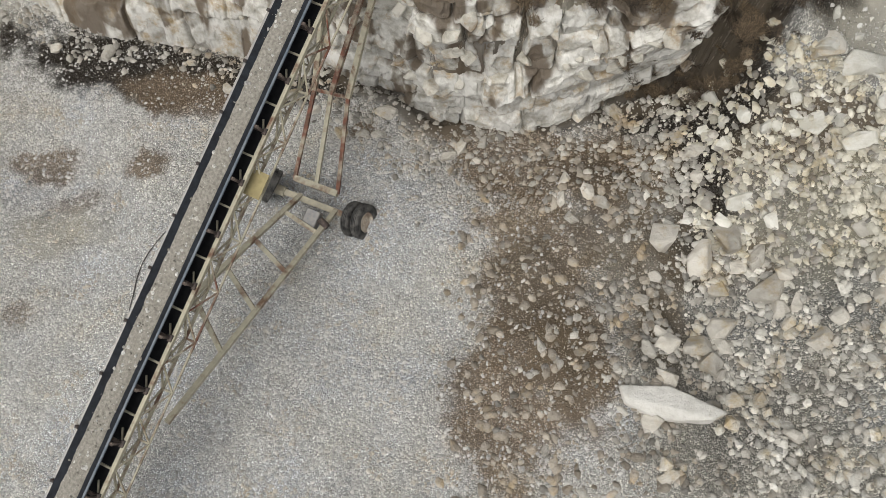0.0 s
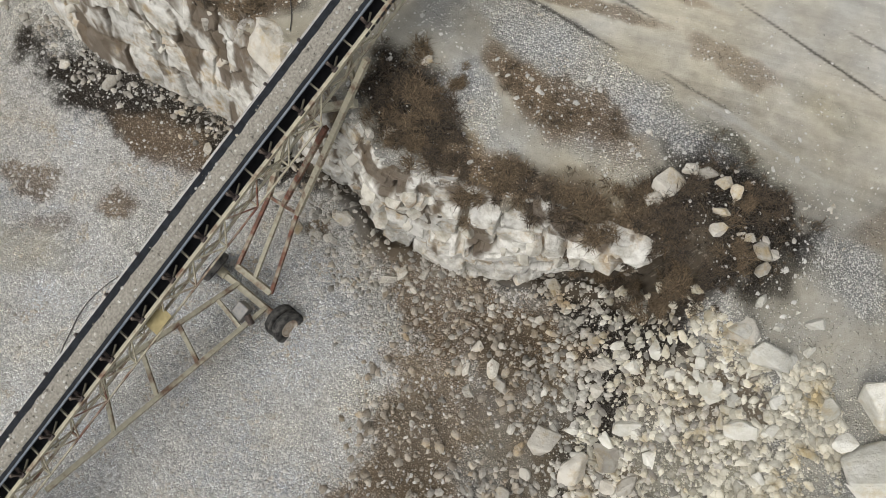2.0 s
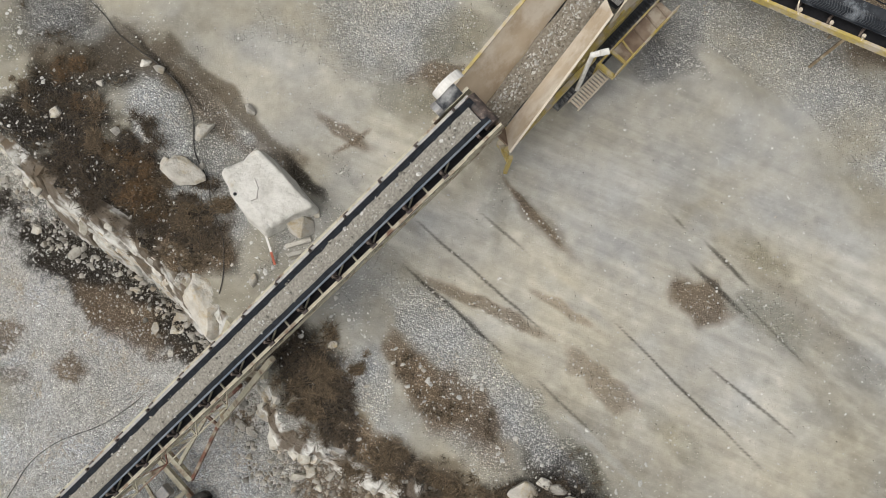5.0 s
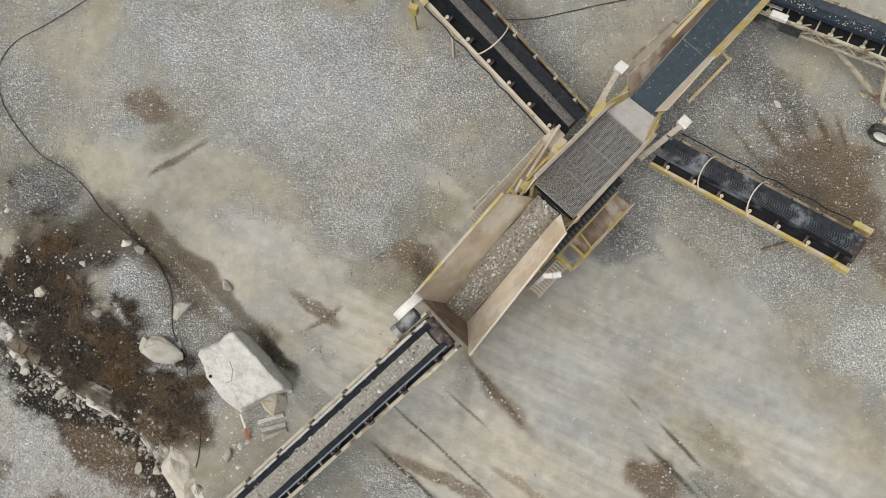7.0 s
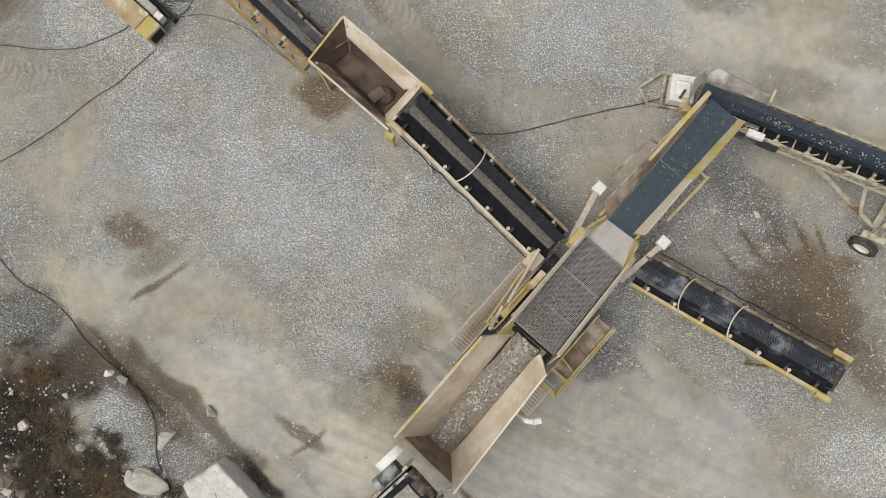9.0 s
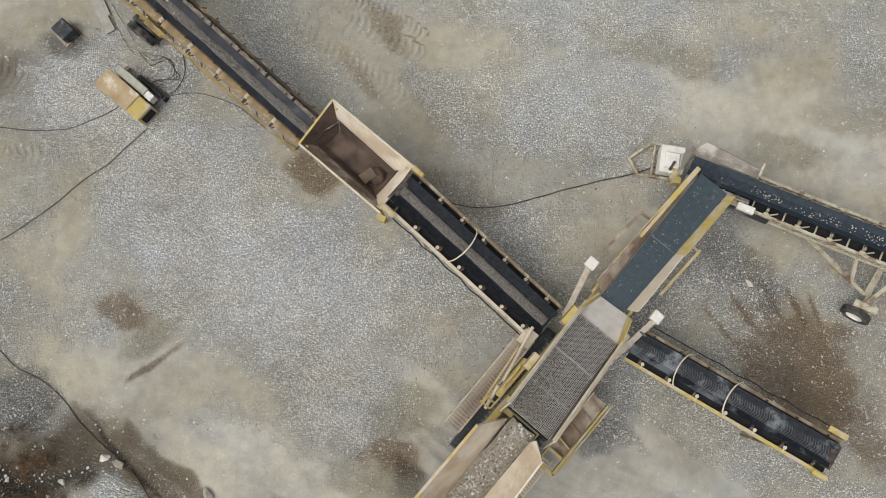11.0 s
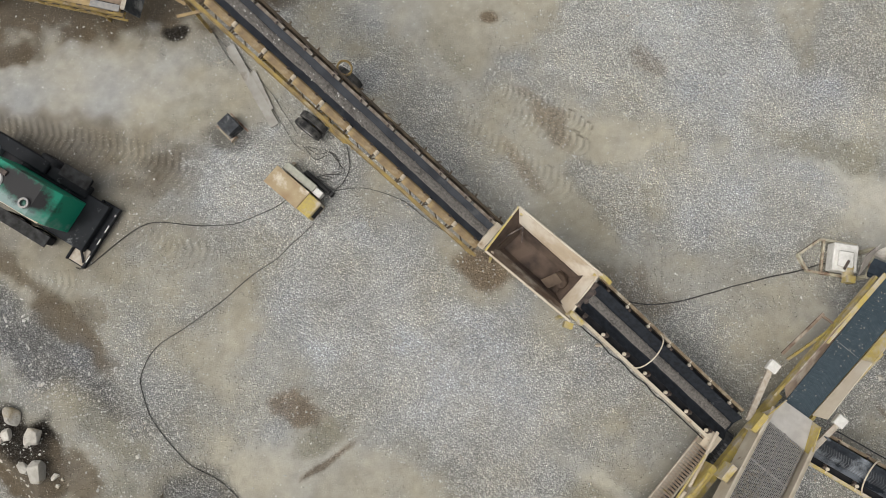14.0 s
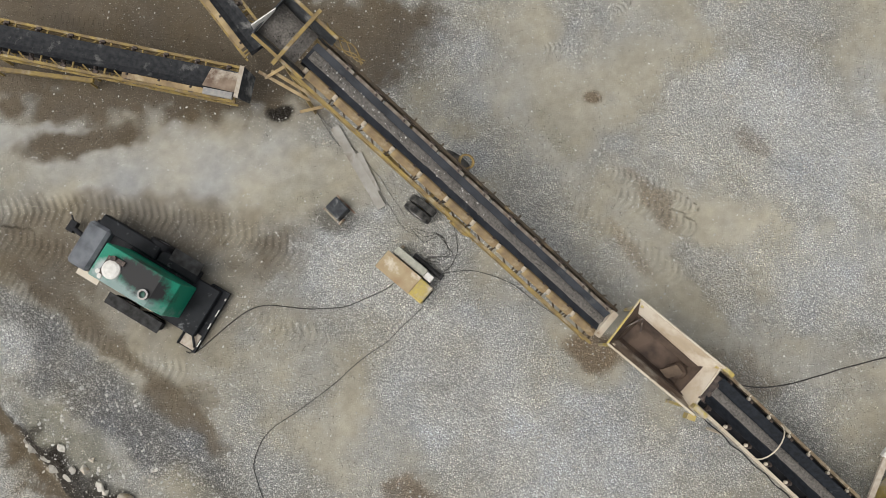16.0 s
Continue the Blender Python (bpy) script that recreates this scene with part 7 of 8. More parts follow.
# the right side of this truss is dark brown instead of yellow
truss(c5, L5, 0.86, -0.2, -0.8, DIRTY, 1.25, 0.08, 0.06, dull=DULLBROWN)
idlers(c5, L5, 0.36, -0.05, 1.25, 0.5, knob=GREASE, reach=0.2)
part("return_belt", Shape().box((0, -0.4, -0.5), (L5, 0.4, -0.48)), BLACK, c5)
part("tail_cap", Shape().box((0.05, -0.55, 0.0), (0.3, 0.55, 0.22)), OFFWHITE, c5, "pale tail cover")
tA, tB = Vector((-15.05, 34.6, 0.5)), Vector((-14.35, 37.05, 0.5))
ad5 = (tB - tA).normalized()
part("axle", Shape().beam(w5(*tA), w5(*tB), 0.16), DIRTY, c5)
r5 = inv5.to_3x3()
for c, sgn in ((tA, 1), (tB, -1)):
    for k in (0.0, 0.34):
        p = c + ad5 * (k * sgn)
        g = ground_z(p.x, p.y)
        wheel(c5, w5(p.x, p.y, g + 0.58), r5 @ ad5, 0.59, 0.29)
for f, v in ((0.5, 0.66), (0.72, 0.66), (0.5, -0.66), (0.72, -0.66)):
    top = M5 @ Vector((L5 * f, v, -0.8))
    base = tA.lerp(tB, 0.3 if v > 0 else 0.7)
    part("strut", Shape().beam(w5(*top), w5(*base), 0.1), DIRTY, c5, "yellow support strut")
pile_gear = Shape()
for k in range(5):
    pile_gear.tube((5.6 + 0.3 * k, 0.8, -0.5), (5.9 + 0.3 * k, 0.95, -0.35), 0.04, 8)
pile_gear.box((6.2, 0.72, -0.65), (6.9, 1.0, -0.3))
part("hydraulic_gear", pile_gear, DIRTY, c5, "yellow hydraulic gear")
coil = Shape().pipe([(7.9 + (0.26 + 0.07 * noise.noise(Vector((k * 0.09, 3, 0)))) * math.cos(0.5 * k) + 0.08 * noise.noise(Vector((k * 0.05, 0, 1))), -0.98 + (0.24 + 0.07 * noise.noise(Vector((k * 0.11, 5, 2)))) * math.sin(0.5 * k), -0.6 + 0.004 * k) for k in range(90)], 0.02, 5)
part("hose_coil", coil, material("ochre_hose", (0.34, 0.24, 0.09), 0.6), c5, "ochre coiled hose")
OCHRE = material("ochre_hose", (0.30, 0.21, 0.08), 0.6)
for j in range(4):
    part("hose", Shape().pipe([(L5 - 1.5 + 0.17 * k, -0.9 - 0.06 * j - 0.12 * math.sin(k * 0.8 + 1.7 * j), -0.2 + 0.06 * math.sin(k + j)) for k in range(11)], 0.022), OCHRE, c5, "ochre hose")
# feed box at the upper end
fb = part("feed_box", Shape().plate([(L5 - 0.4, 0.85, 0.5), (L5 + 1.6, 0.85, 0.5), (L5 + 1.6, 0.6, -0.4), (L5 - 0.4, 0.6, -0.4)], 0.04).plate([(L5 - 0.4, -0.85, 0.5), (L5 + 1.6, -0.85, 0.5), (L5 + 1.6, -0.6, -0.4), (L5 - 0.4, -0.6, -0.4)], 0.04).plate([(L5 + 1.6, -0.85, 0.5), (L5 + 1.6, 0.85, 0.5), (L5 + 1.6, 0.6, -0.4), (L5 + 1.6, -0.6, -0.4)], 0.04), DARK, c5, "dark steel feed box")
part("box_load", load_shape(1.5, 0.6, 0.2, 41, L5 + 0.1, 60), GREYLOAD, fb, "crushed stone in the box")
part("box_rim", Shape().beam((L5 - 0.4, 0.87, 0.5), (L5 + 1.6, 0.87, 0.5), 0.1).beam((L5 - 0.4, -0.87, 0.5), (L5 + 1.6, -0.87, 0.5), 0.1).beam((L5 + 0.55, -1.15, 0.62), (L5 + 0.55, 1.15, 0.62), 0.12), DIRTY, fb, "yellow frame bars")
part("end_flap", Shape().plate([(L5 + 1.55, -0.2, 0.75), (L5 + 1.75, 0.7, 0.75), (L5 + 1.6, 0.7, 0.1), (L5 + 1.6, -0.2, 0.1)], 0.04), WHITE, fb, "pale end flap")
low = Shape()
for a, b in (((L5 - 1.6, 0.75, -0.9), (L5 + 0.6, 1.1, -1.6)), ((L5 - 1.0, 1.0, -1.4), (L5 + 0.9, 1.4, -1.7)), ((L5 - 1.5, 0.8, -1.4), (L5 - 1.0, 1.5, -1.6)), ((L5 + 0.3, 0.7, -0.8), (L5 + 0.6, 1.4, -1.7))):
    low.beam(a, b, 0.1, 0.08)
part("lower_frame", low, SKIRT, c5, "dusty lower frame")
for u, v in ((L5 + 0.6, 0.7), (L5 + 0.6, -0.7)):
    top = M5 @ Vector((u, v, -0.4))
    part("post", Shape().beam(w5(*top), w5(top.x, top.y, ground_z(top.x, top.y) - 0.02), 0.12), DIRTY, c5)


# ---- conveyors meeting the feed box ----
DUSTBELT = material("dusty_rubber_belt", (0.014, 0.015, 0.017), 0.75, second=(0.035, 0.036, 0.038), spots=(0.17, 0.165, 0.155), spot_scale=1.6, spot_at=0.61)


def feeder(a, b, half, label, chute=False, load=0.12):
    m = along(a, b)
    ln = (Vector(b) - Vector(a)).length
    inv = m.inverted()
    c = thing("feed_conveyor", m, label, "conveyor", "conveyors meeting the stacker")
    part("belt", belt_shape(ln, half, 0.12), DUSTBELT, c, "dark dusty belt")
    if load:
        part("load", load_shape(ln - 0.3, load, 0.035, 51, 0.2, 12), LOAD, c)
    truss(c, ln, half + 0.25, -0.12, -0.6, DIRTY, 1.2, 0.08, 0.07)
    part("skirt", Shape().plate([(0.3, half + 0.02, 0.1), (ln * 0.4, half + 0.02, 0.1), (ln * 0.4, half + 0.22, 0.06), (0.3, half + 0.22, 0.06)], 0.03), SKIRT, c)
    part("return_belt", Shape().box((0, -half, -0.4), (ln, half, -0.38)), BLACK, c)
    idlers(c, ln, half, -0.05, 1.2, 0.5, knob=GREASE, reach=0.18)
    if chute:
        part("chute", Shape().plate([(-0.15, -half - 0.2, 0.35), (-0.15, half + 0.2, 0.35), (-0.45, half + 0.1, -0.5), (-0.45, -half - 0.1, -0.5)], 0.05), DARK, c, "dark chute mouth")
        part("chute_lip", Shape().plate([(0.0, -half - 0.2, 0.38), (0.0, half + 0.2, 0.38), (-0.16, half + 0.2, 0.36), (-0.16, -half - 0.2, 0.36)], 0.05), DUSTY, c, "dusty chute lip")
        part("dust_plate", Shape().plate([(0.0, -half * 0.9, 0.10), (1.1, -half * 0.9, 0.10), (1.3, half * 0.8, 0.10), (0.0, half * 0.9, 0.10)], 0.03), GRIME, c, "dust-caked plate over the belt end")
        part("chute_cover", Shape().box((0.1, half, 0.12), (1.2, half + 0.25, 0.2)), STEEL, c)
    for f in (0.15, 0.6, 0.95):
        for sgn in (-1, 1):
            top = m @ Vector((ln * f, sgn * half * 0.55, -0.6))
            part("leg", Shape().beam(inv @ top, inv @ Vector((top.x, top.y, ground_z(top.x, top.y) - 0.02)), 0.09), DIRTY, c, "yellow leg")
    return c


feeder((-23.0, 36.6, 2.25), (-33.5, 34.7, 3.2), 0.42, "yellow framed feed conveyor with a pale dusty chute mouth", True, 0.0)
feeder((-22.6, 38.0, 2.9), (-29.5, 42.2, 4.4), 0.34, "narrow yellow framed feed conveyor above brown ground", False, 0.0)
bar = thing("loose_beam", along((-33.6, 33.9, 0.0), (-28.9, 35.0, 0.0)), "yellow steel beam on a low support", "beam")
part("beam", Shape().box((0, -0.08, 0.9), (4.7, 0.08, 1.05)), DIRTY, bar)
for u in (0.5, 4.4):
    part("leg", Shape().beam((u, 0, -0.02), (u, 0, 0.9), 0.07), DIRTY, bar)

# ---- conveyor leading off to the east ----
C4A, C4B = (6.1, 36.82, 1.62), (17.6, 35.8, 3.7)
M4 = along(C4A, C4B)
L4 = (Vector(C4B) - Vector(C4A)).length
inv4 = M4.inverted()


def w4(x, y, z):
    return inv4 @ Vector((x, y, z))


c4 = thing("transfer_conveyor", M4, "cream truss conveyor with a dusty blue-black belt on wheels", "conveyor")
part("belt", belt_shape(L4, 0.36, 0.16), material("navy_rubber_belt", (0.016, 0.024, 0.034), 0.5, second=(0.030, 0.042, 0.054), spots=(0.12, 0.13, 0.14), spot_scale=1.2, spot_at=0.66), c4, "dusty blue-black belt")
chips = Shape()
for _ in range(170):
    u, v, q = r9.choice((r9.uniform(0.5, L4), r9.gauss(2.8, 0.3), r9.gauss(4.7, 0.4), r9.gauss(6.4, 0.5))), r9.gauss(0.0, 0.09), r9.uniform(0.01, 0.034)
    chips.add([(u + q, v, 0.02), (u, v + q, 0.02), (u - q, v, 0.02), (u, v - q, 0.02), (u, v, 0.02 + q), (u, v, 0.02 - q)], [(0, 1, 4), (1, 2, 4), (2, 3, 4), (3, 0, 4), (1, 0, 5), (2, 1, 5), (3, 2, 5), (0, 3, 5)])
tagged(part("load", chips, PALEROCK, c4, "few pale stones on the belt"), kind="stuff")
# black sheet added to darken the gap below the belt
part("lining", Shape().box((1.2, -0.56, -0.5), (L4, 0.56, -0.48)), BLACK, c4)
truss(c4, L4, 0.62, -0.22, -0.75, CREAM, 1.1, 0.075, 0.06, 1.2)
idlers(c4, L4, 0.42, -0.1, 1.1, 1.9, knob=CREAM, reach=0.16)
box4 = part("loading_box", Shape().plate([(-0.2, 0.45, 0.15), (2.2, 0.42, 0.15), (2.2, 0.62, 0.5), (0.2, 0.86, 0.5)], 0.04).plate([(-0.22, -0.45, 0.1), (-0.22, 0.45, 0.1), (-0.05, 0.82, 0.5), (-0.35, 0.15, 0.5)], 0.04).plate([(0.8, -0.45, 0.15), (2.3, -0.45, 0.15), (2.3, -0.62, 0.3), (0.9, -0.62, 0.3)], 0.04), material("grimed_grey_steel", (0.30, 0.27, 0.235), 0.7, second=(0.17, 0.15, 0.13), scale=1.4, spots=(0.46, 0.43, 0.38), spot_scale=1.0, spot_at=0.55), c4, "dusty steel loading box")
part("end_plate", Shape().box((2.2, 0.4, 0.05), (2.28, 0.9, 0.5)), DUSTY, box4, "dusty end plate")
part("white_box", Shape().box((2.0, -0.85, 0.0), (2.6, -0.6, 0.2)), WHITE, box4, "white box", bevel=0.02)
part("side_sheet", Shape().plate([(1.3, -0.66, -0.3), (3.2, -0.66, -0.3), (3.2, -0.66, -0.85), (1.3, -0.66, -0.85)], 0.03), DARK, c4)
TY4 = Vector((13.6, 34.1, 0.52))
wheel(c4, w4(*TY4), inv4.to_3x3() @ Vector((0.25, 0.97, 0)), 0.52, 0.27, rim_mat=WHITE)
part("mudguard", Shape().box((-0.4, -0.15, 0.25), (0.4, 0.1, 0.42), Matrix.Translation(w4(13.7, 34.4, 0.65))), CREAM, c4)
for a, b in (((10.0, 36.2, 1.6), (13.7, 34.9, 0.5)), ((13.9, 35.7, 2.4), (13.7, 34.4, 0.55)), ((12.3, 36.0, 2.1), (13.0, 35.1, 0.75)), ((13.7, 34.9, 0.5), (14.2, 37.4, 0.5)), ((10.0, 37.2, 1.6), (14.2, 37.4, 0.5))):
    part("leg", Shape().beam(w4(*a), w4(*b), 0.13, 0.12), CREAM, c4, "cream wheel leg")
wheel(c4, w4(14.4, 38.2, 0.52), inv4.to_3x3() @ Vector((0.25, 0.97, 0)), 0.52, 0.27)
part("axle", Shape().beam(w4(13.75, 34.6, 0.52), w4(14.4, 38.1, 0.52), 0.12), CREAM, c4)
part("foot", Shape().beam(w4(6.3, 37.7, 1.2), w4(6.3, 37.7, -0.02), 0.12).beam(w4(6.3, 36.6, 1.2), w4(6.3, 36.6, -0.02), 0.12).beam(w4(6.3, 36.6, 1.2), w4(6.3, 37.7, 1.2), 0.12).beam(w4(6.3, 36.75, 1.2), w4(7.3, 36.6, 1.45), 0.12).beam(w4(6.3, 37.55, 1.2), w4(7.3, 37.6, 1.45), 0.12), CREAM, c4)

sk = thing("towing_skid", along((4.3, 36.9, 0), (6.3, 37.3, 0)), "cream drive unit in a steel towing skid", "machine")
part("frame", Shape().beam((-0.2, -0.1, 0.12), (0.55, 0.62, 0.12), 0.09, 0.2).beam((0.55, 0.62, 0.12), (1.9, 0.62, 0.12), 0.09, 0.2).beam((-0.2, -0.1, 0.12), (0.2, -0.65, 0.12), 0.09, 0.2).beam((0.2, -0.65, 0.12), (1.9, -0.65, 0.12), 0.09, 0.2).beam((0.7, -0.65, 0.15), (0.7, 0.62, 0.15), 0.08, 0.12), CREAM, sk, "cream skid frame")
body = part("housing", Shape().box((0.85, -0.55, 0.15), (1.75, 0.5, 0.75)).box((1.0, -0.4, 0.75), (1.55, 0.2, 0.9)), WHITE, sk, "dusty cream drive housing", bevel=0.04)
part("motor", Shape().tube((1.5, -0.75, 0.6), (1.5, -0.3, 0.6), 0.2, 14).box((1.35, -0.95, 0.5), (1.65, -0.7, 0.95)), YELLOW, body, "yellow motor")
part("cable_port", Shape().tube((1.2, -0.5, 0.93), (1.35, -0.15, 0.93), 0.05, 10), GREASE, body)

# ---- green power unit ----
MG = along((-27.36, 29.03, 0.0), (-21.0, 28.0, 0.0))
OILY = material("oily_black_steel", (0.006, 0.007, 0.009), 0.65, second=(0.016, 0.018, 0.021), scale=1.4, spots=(0.20, 0.21, 0.21), spot_scale=1.7, spot_at=0.63)
gp = thing("green_power_unit", MG, "large green engine unit on a dark oil-stained steel trailer", "machine")
part("bed", Shape().box((0.5, -1.0, 0.35), (6.2, 1.0, 0.75)).box((5.7, -1.55, 0.3), (6.45, 1.1, 0.42)).box((5.7, -1.55, 0.42), (5.78, 1.1, 0.6)), OILY, gp, "dark oil-stained trailer bed with grey dust", bevel=0.03)


def hood_paint():
    """Green paint with one soft sooty patch near the exhaust and grey dust over it."""
    m = bpy.data.materials.new("sooty_green_paint")
    m.use_nodes = True
    t = m.node_tree
    N, L = t.nodes.new, t.links.new
    bsdf = t.nodes["Principled BSDF"]
    bsdf.inputs["Roughness"].default_value = 0.62
    tc = N("ShaderNodeTexCoord")

    def patch(centre, size, turn, low, high, rough):
        mp, gr, nz = N("ShaderNodeMapping"), N("ShaderNodeVectorMath"), N("ShaderNodeTexNoise")
        mp.vector_type = "TEXTURE"
        mp.inputs["Location"].default_value, mp.inputs["Rotation"].default_value, mp.inputs["Scale"].default_value = centre, (0, 0, radians(turn)), size
        gr.operation = "LENGTH"
        L(tc.outputs["Object"], mp.inputs["Vector"])
        L(mp.outputs[0], gr.inputs[0])
        nz.inputs["Scale"].default_value, nz.inputs["Detail"].default_value, nz.inputs["Roughness"].default_value = 2.6, 8.0, 0.7
        L(tc.outputs["Object"], nz.inputs["Vector"])
        ad, mr = N("ShaderNodeMath"), N("ShaderNodeMapRange")
        ad.operation = "MULTIPLY_ADD"
        L(nz.outputs["Fac"], ad.inputs[0])
        ad.inputs[1].default_value = rough
        L(gr.outputs["Value"], ad.inputs[2])
        mr.inputs["From Min"].default_value, mr.inputs["From Max"].default_value = high, low
        L(ad.outputs[0], mr.inputs["Value"])
        return mr.outputs[0]

    colour = None
    for share, tint in ((None, (0.0, 0.21, 0.125)), (patch((3.7, -0.55, 2.75), (1.7, 0.4, 3.0), 2, 1.3, 2.0, 1.6), (0.22, 0.30, 0.28)), (patch((4.1, 0.15, 2.75), (1.3, 0.6, 1.6), -6, 1.35, 1.75, 1.3), (0.012, 0.011, 0.011)), (patch((2.75, -0.2, 2.75), (0.6, 0.5, 0.5), 0, 1.1, 1.6, 1.4), (0.40, 0.44, 0.43))):
        if share is None:
            colour = tint
            continue
        mix = N("ShaderNodeMix")
        mix.data_type = "RGBA"
        L(share, mix.inputs[0])
        if isinstance(colour, tuple):
            mix.inputs[6].default_value = (*colour, 1)
        else:
            L(colour, mix.inputs[6])
        mix.inputs[7].default_value = (*tint, 1)
        colour = mix.outputs[2]
    L(colour, bsdf.inputs["Base Color"])
    return m


hood = part("hood", Shape().add([(2.3, -0.66, 0.75), (5.35, -0.66, 0.75), (5.35, 0.66, 0.75), (2.3, 0.66, 0.75), (2.25, -0.66, 2.75), (4.7, -0.66, 2.75), (4.7, 0.66, 2.75), (2.25, 0.66, 2.75), (5.3, -0.66, 2.35), (5.3, 0.66, 2.35)], [(0, 3, 2, 1), (4, 5, 6, 7), (0, 1, 8, 5, 4), (3, 7, 6, 9, 2), (1, 2, 9, 8), (5, 8, 9, 6), (0, 4, 7, 3)]), hood_paint(), gp, "green engine hood with black soot stains", bevel=0.03)
part("dust_cap", Shape().lathe((2.95, -0.1, 2.76), (0, 0, 1), [(0, 0.36), (0.07, 0.34), (0.12, 0.24), (0.14, 0.001)], 22), WHITE, hood, "white round cap")
part("filter", Shape().tube((2.85, 0.3, 2.76), (2.85, 0.3, 2.95), 0.1).box((2.95, 0.2, 2.76), (3.3, 0.38, 2.84)).box((2.6, -0.45, 2.76), (2.75, 0.3, 2.82)), GREASE, hood)
ring = Shape().lathe((4.45, -0.28, 2.76), (0, 0, 1), [(0, 0.2), (0.1, 0.2), (0.1, 0.13), (0, 0.13)], 20)
part("filler_ring", ring, STEEL, hood, "steel filler ring")
SOOT = material("black_soot_plate", (0.018, 0.017, 0.016), 0.8, second=(0.05, 0.05, 0.05), scale=4)
part("side_tank", Shape().box((0.75, 0.8, 0.5), (3.4, 1.35, 1.05)).box((3.4, 0.78, 0.5), (5.2, 1.3, 0.9)), OILY, gp, "dark side tank", bevel=0.05)
part("fuel_tank", Shape().box((0.45, -0.92, 0.6), (1.42, 0.92, 1.2)), material("dusty_blue_grey_steel", (0.17, 0.18, 0.195), 0.6, second=(0.05, 0.055, 0.062), scale=1.2, spots=(0.33, 0.35, 0.36), spot_scale=1.2, spot_at=0.6), gp, "grey dusty fuel tank", bevel=0.12)
# black sheet added on the bed to darken the gap before the hood
part("sump", Shape().box((1.4, -0.9, 0.755), (2.3, 0.9, 0.79)), BLACK, gp, "black sheet for the dark gap behind the tank")
part("step", Shape().box((0.9, -1.2, 0.7), (1.9, -0.92, 0.78)), PLATE, gp)
part("coupling", Shape().tube((-0.3, 0.2, 0.5), (0.45, 0.1, 0.6), 0.1).box((-0.5, 0.0, 0.35), (-0.2, 0.45, 0.6)).beam((-0.3, 0.3, 0.5), (-0.6, 0.6, 0.55), 0.05), BLACK, gp, "black towing coupling")
for u in (3.2, 4.4):
    for v in (-1.3, 1.35):
        wheel(gp, (u, v, 0.52), (0, 1, 0), 0.52, 0.34, mat=BLACK, grooves=False)
part("fender", Shape().box((2.6, -1.55, 0.98), (5.0, -1.1, 1.04)), SOOT, gp, "black mudguard")
part("fender", Shape().box((3.9, 1.1, 1.0), (5.2, 1.6, 1.06)), SOOT, gp, "black mudguard")
part("reflector_strip", Shape().box((6.45, -1.3, 0.5), (6.49, -1.0, 0.52)).box((6.45, -0.5, 0.5), (6.49, -0.25, 0.52)).box((6.45, 0.05, 0.5), (6.49, 0.35, 0.52)).box((6.45, 0.75, 0.5), (6.49, 0.85, 0.52)), WHITE, gp, "broken white edge strip")
part("rubble_tray", Shape().box((5.75, -1.5, 0.43), (6.4, -0.85, 0.47)), DUSTY, gp, "dust-caked corner of the platform", bevel=0.02)
part("side_panel", Shape().box((2.3, -0.85, 0.75), (4.6, -0.68, 1.6)), PLATE, gp, "dusty pale side panel")
part("inlet_cap", Shape().lathe((2.55, -0.38, 2.76), (0, 0, 1), [(0, 0.1), (0.06, 0.09), (0.07, 0.001)], 14).lathe((2.7, -0.5, 2.76), (0, 0, 1), [(0, 0.1), (0.06, 0.09), (0.07, 0.001)], 14), WHITE, hood, "small white caps")
part("bumper", Shape().box((6.42, -1.55, 0.3), (6.5, 1.1, 0.5)).box((6.5, -1.0, 0.33), (6.52, -0.7, 0.45)).box((6.5, 0.3, 0.33), (6.52, 0.6, 0.45)), OILY, gp)
part("hoses", Shape().tube((6.1, -0.9, 0.7), (6.35, -1.3, 0.5), 0.05).tube((6.35, -1.3, 0.5), (6.3, -1.7, 0.06), 0.05).tube((1.9, 0.3, 0.9), (2.25, 0.5, 1.6), 0.05), BLACK, gp)

# ---- generator, control box, planks ----
MGE = along((-15.75, 32.5, 0.0), (-13.45, 31.7, 0.0))
ge = thing("generator", MGE, "dusty yellow generator set with brown-stained lid", "generator")
YLID = material("stained_yellow_lid", (0.42, 0.33, 0.20), 0.6, second=(0.30, 0.20, 0.11), scale=1.6, spots=(0.66, 0.60, 0.48), spot_scale=1.3, spot_at=0.54)
lid = part("body", Shape().box((0.1, -0.42, 0.12), (2.35, 0.35, 0.95)), YELLOW, ge, bevel=0.04)
part("lid", Shape().box((0.08, -0.44, 0.955), (1.75, 0.37, 1.0)), YLID, lid, "brown-stained lid", bevel=0.015)
part("end_panel", Shape().box((2.355, -0.3, 0.3), (2.37, 0.25, 0.8)), BLACK, lid)
part("side_box", Shape().box((0.25, 0.42, 0.12), (1.75, 0.75, 0.85)), material("pale_grey_green_paint", (0.33, 0.33, 0.27), 0.6, second=(0.44, 0.43, 0.36)), ge, "pale grey side cover", bevel=0.03)
part("white_box", Shape().box((1.75, 0.42, 0.4), (2.1, 0.7, 0.8)), WHITE, ge, "small white box", bevel=0.02)
part("skid_frame", Shape().box((0.0, -0.5, 0.0), (2.55, -0.42, 0.12)).box((0.0, 1.0, 0.0), (2.55, 1.08, 0.12)).box((2.47, -0.5, 0.0), (2.55, 1.08, 0.12)).box((0.3, 0.75, 0.3), (0.42, 0.9, 0.5)), CREAM, ge, "worn skid frame")
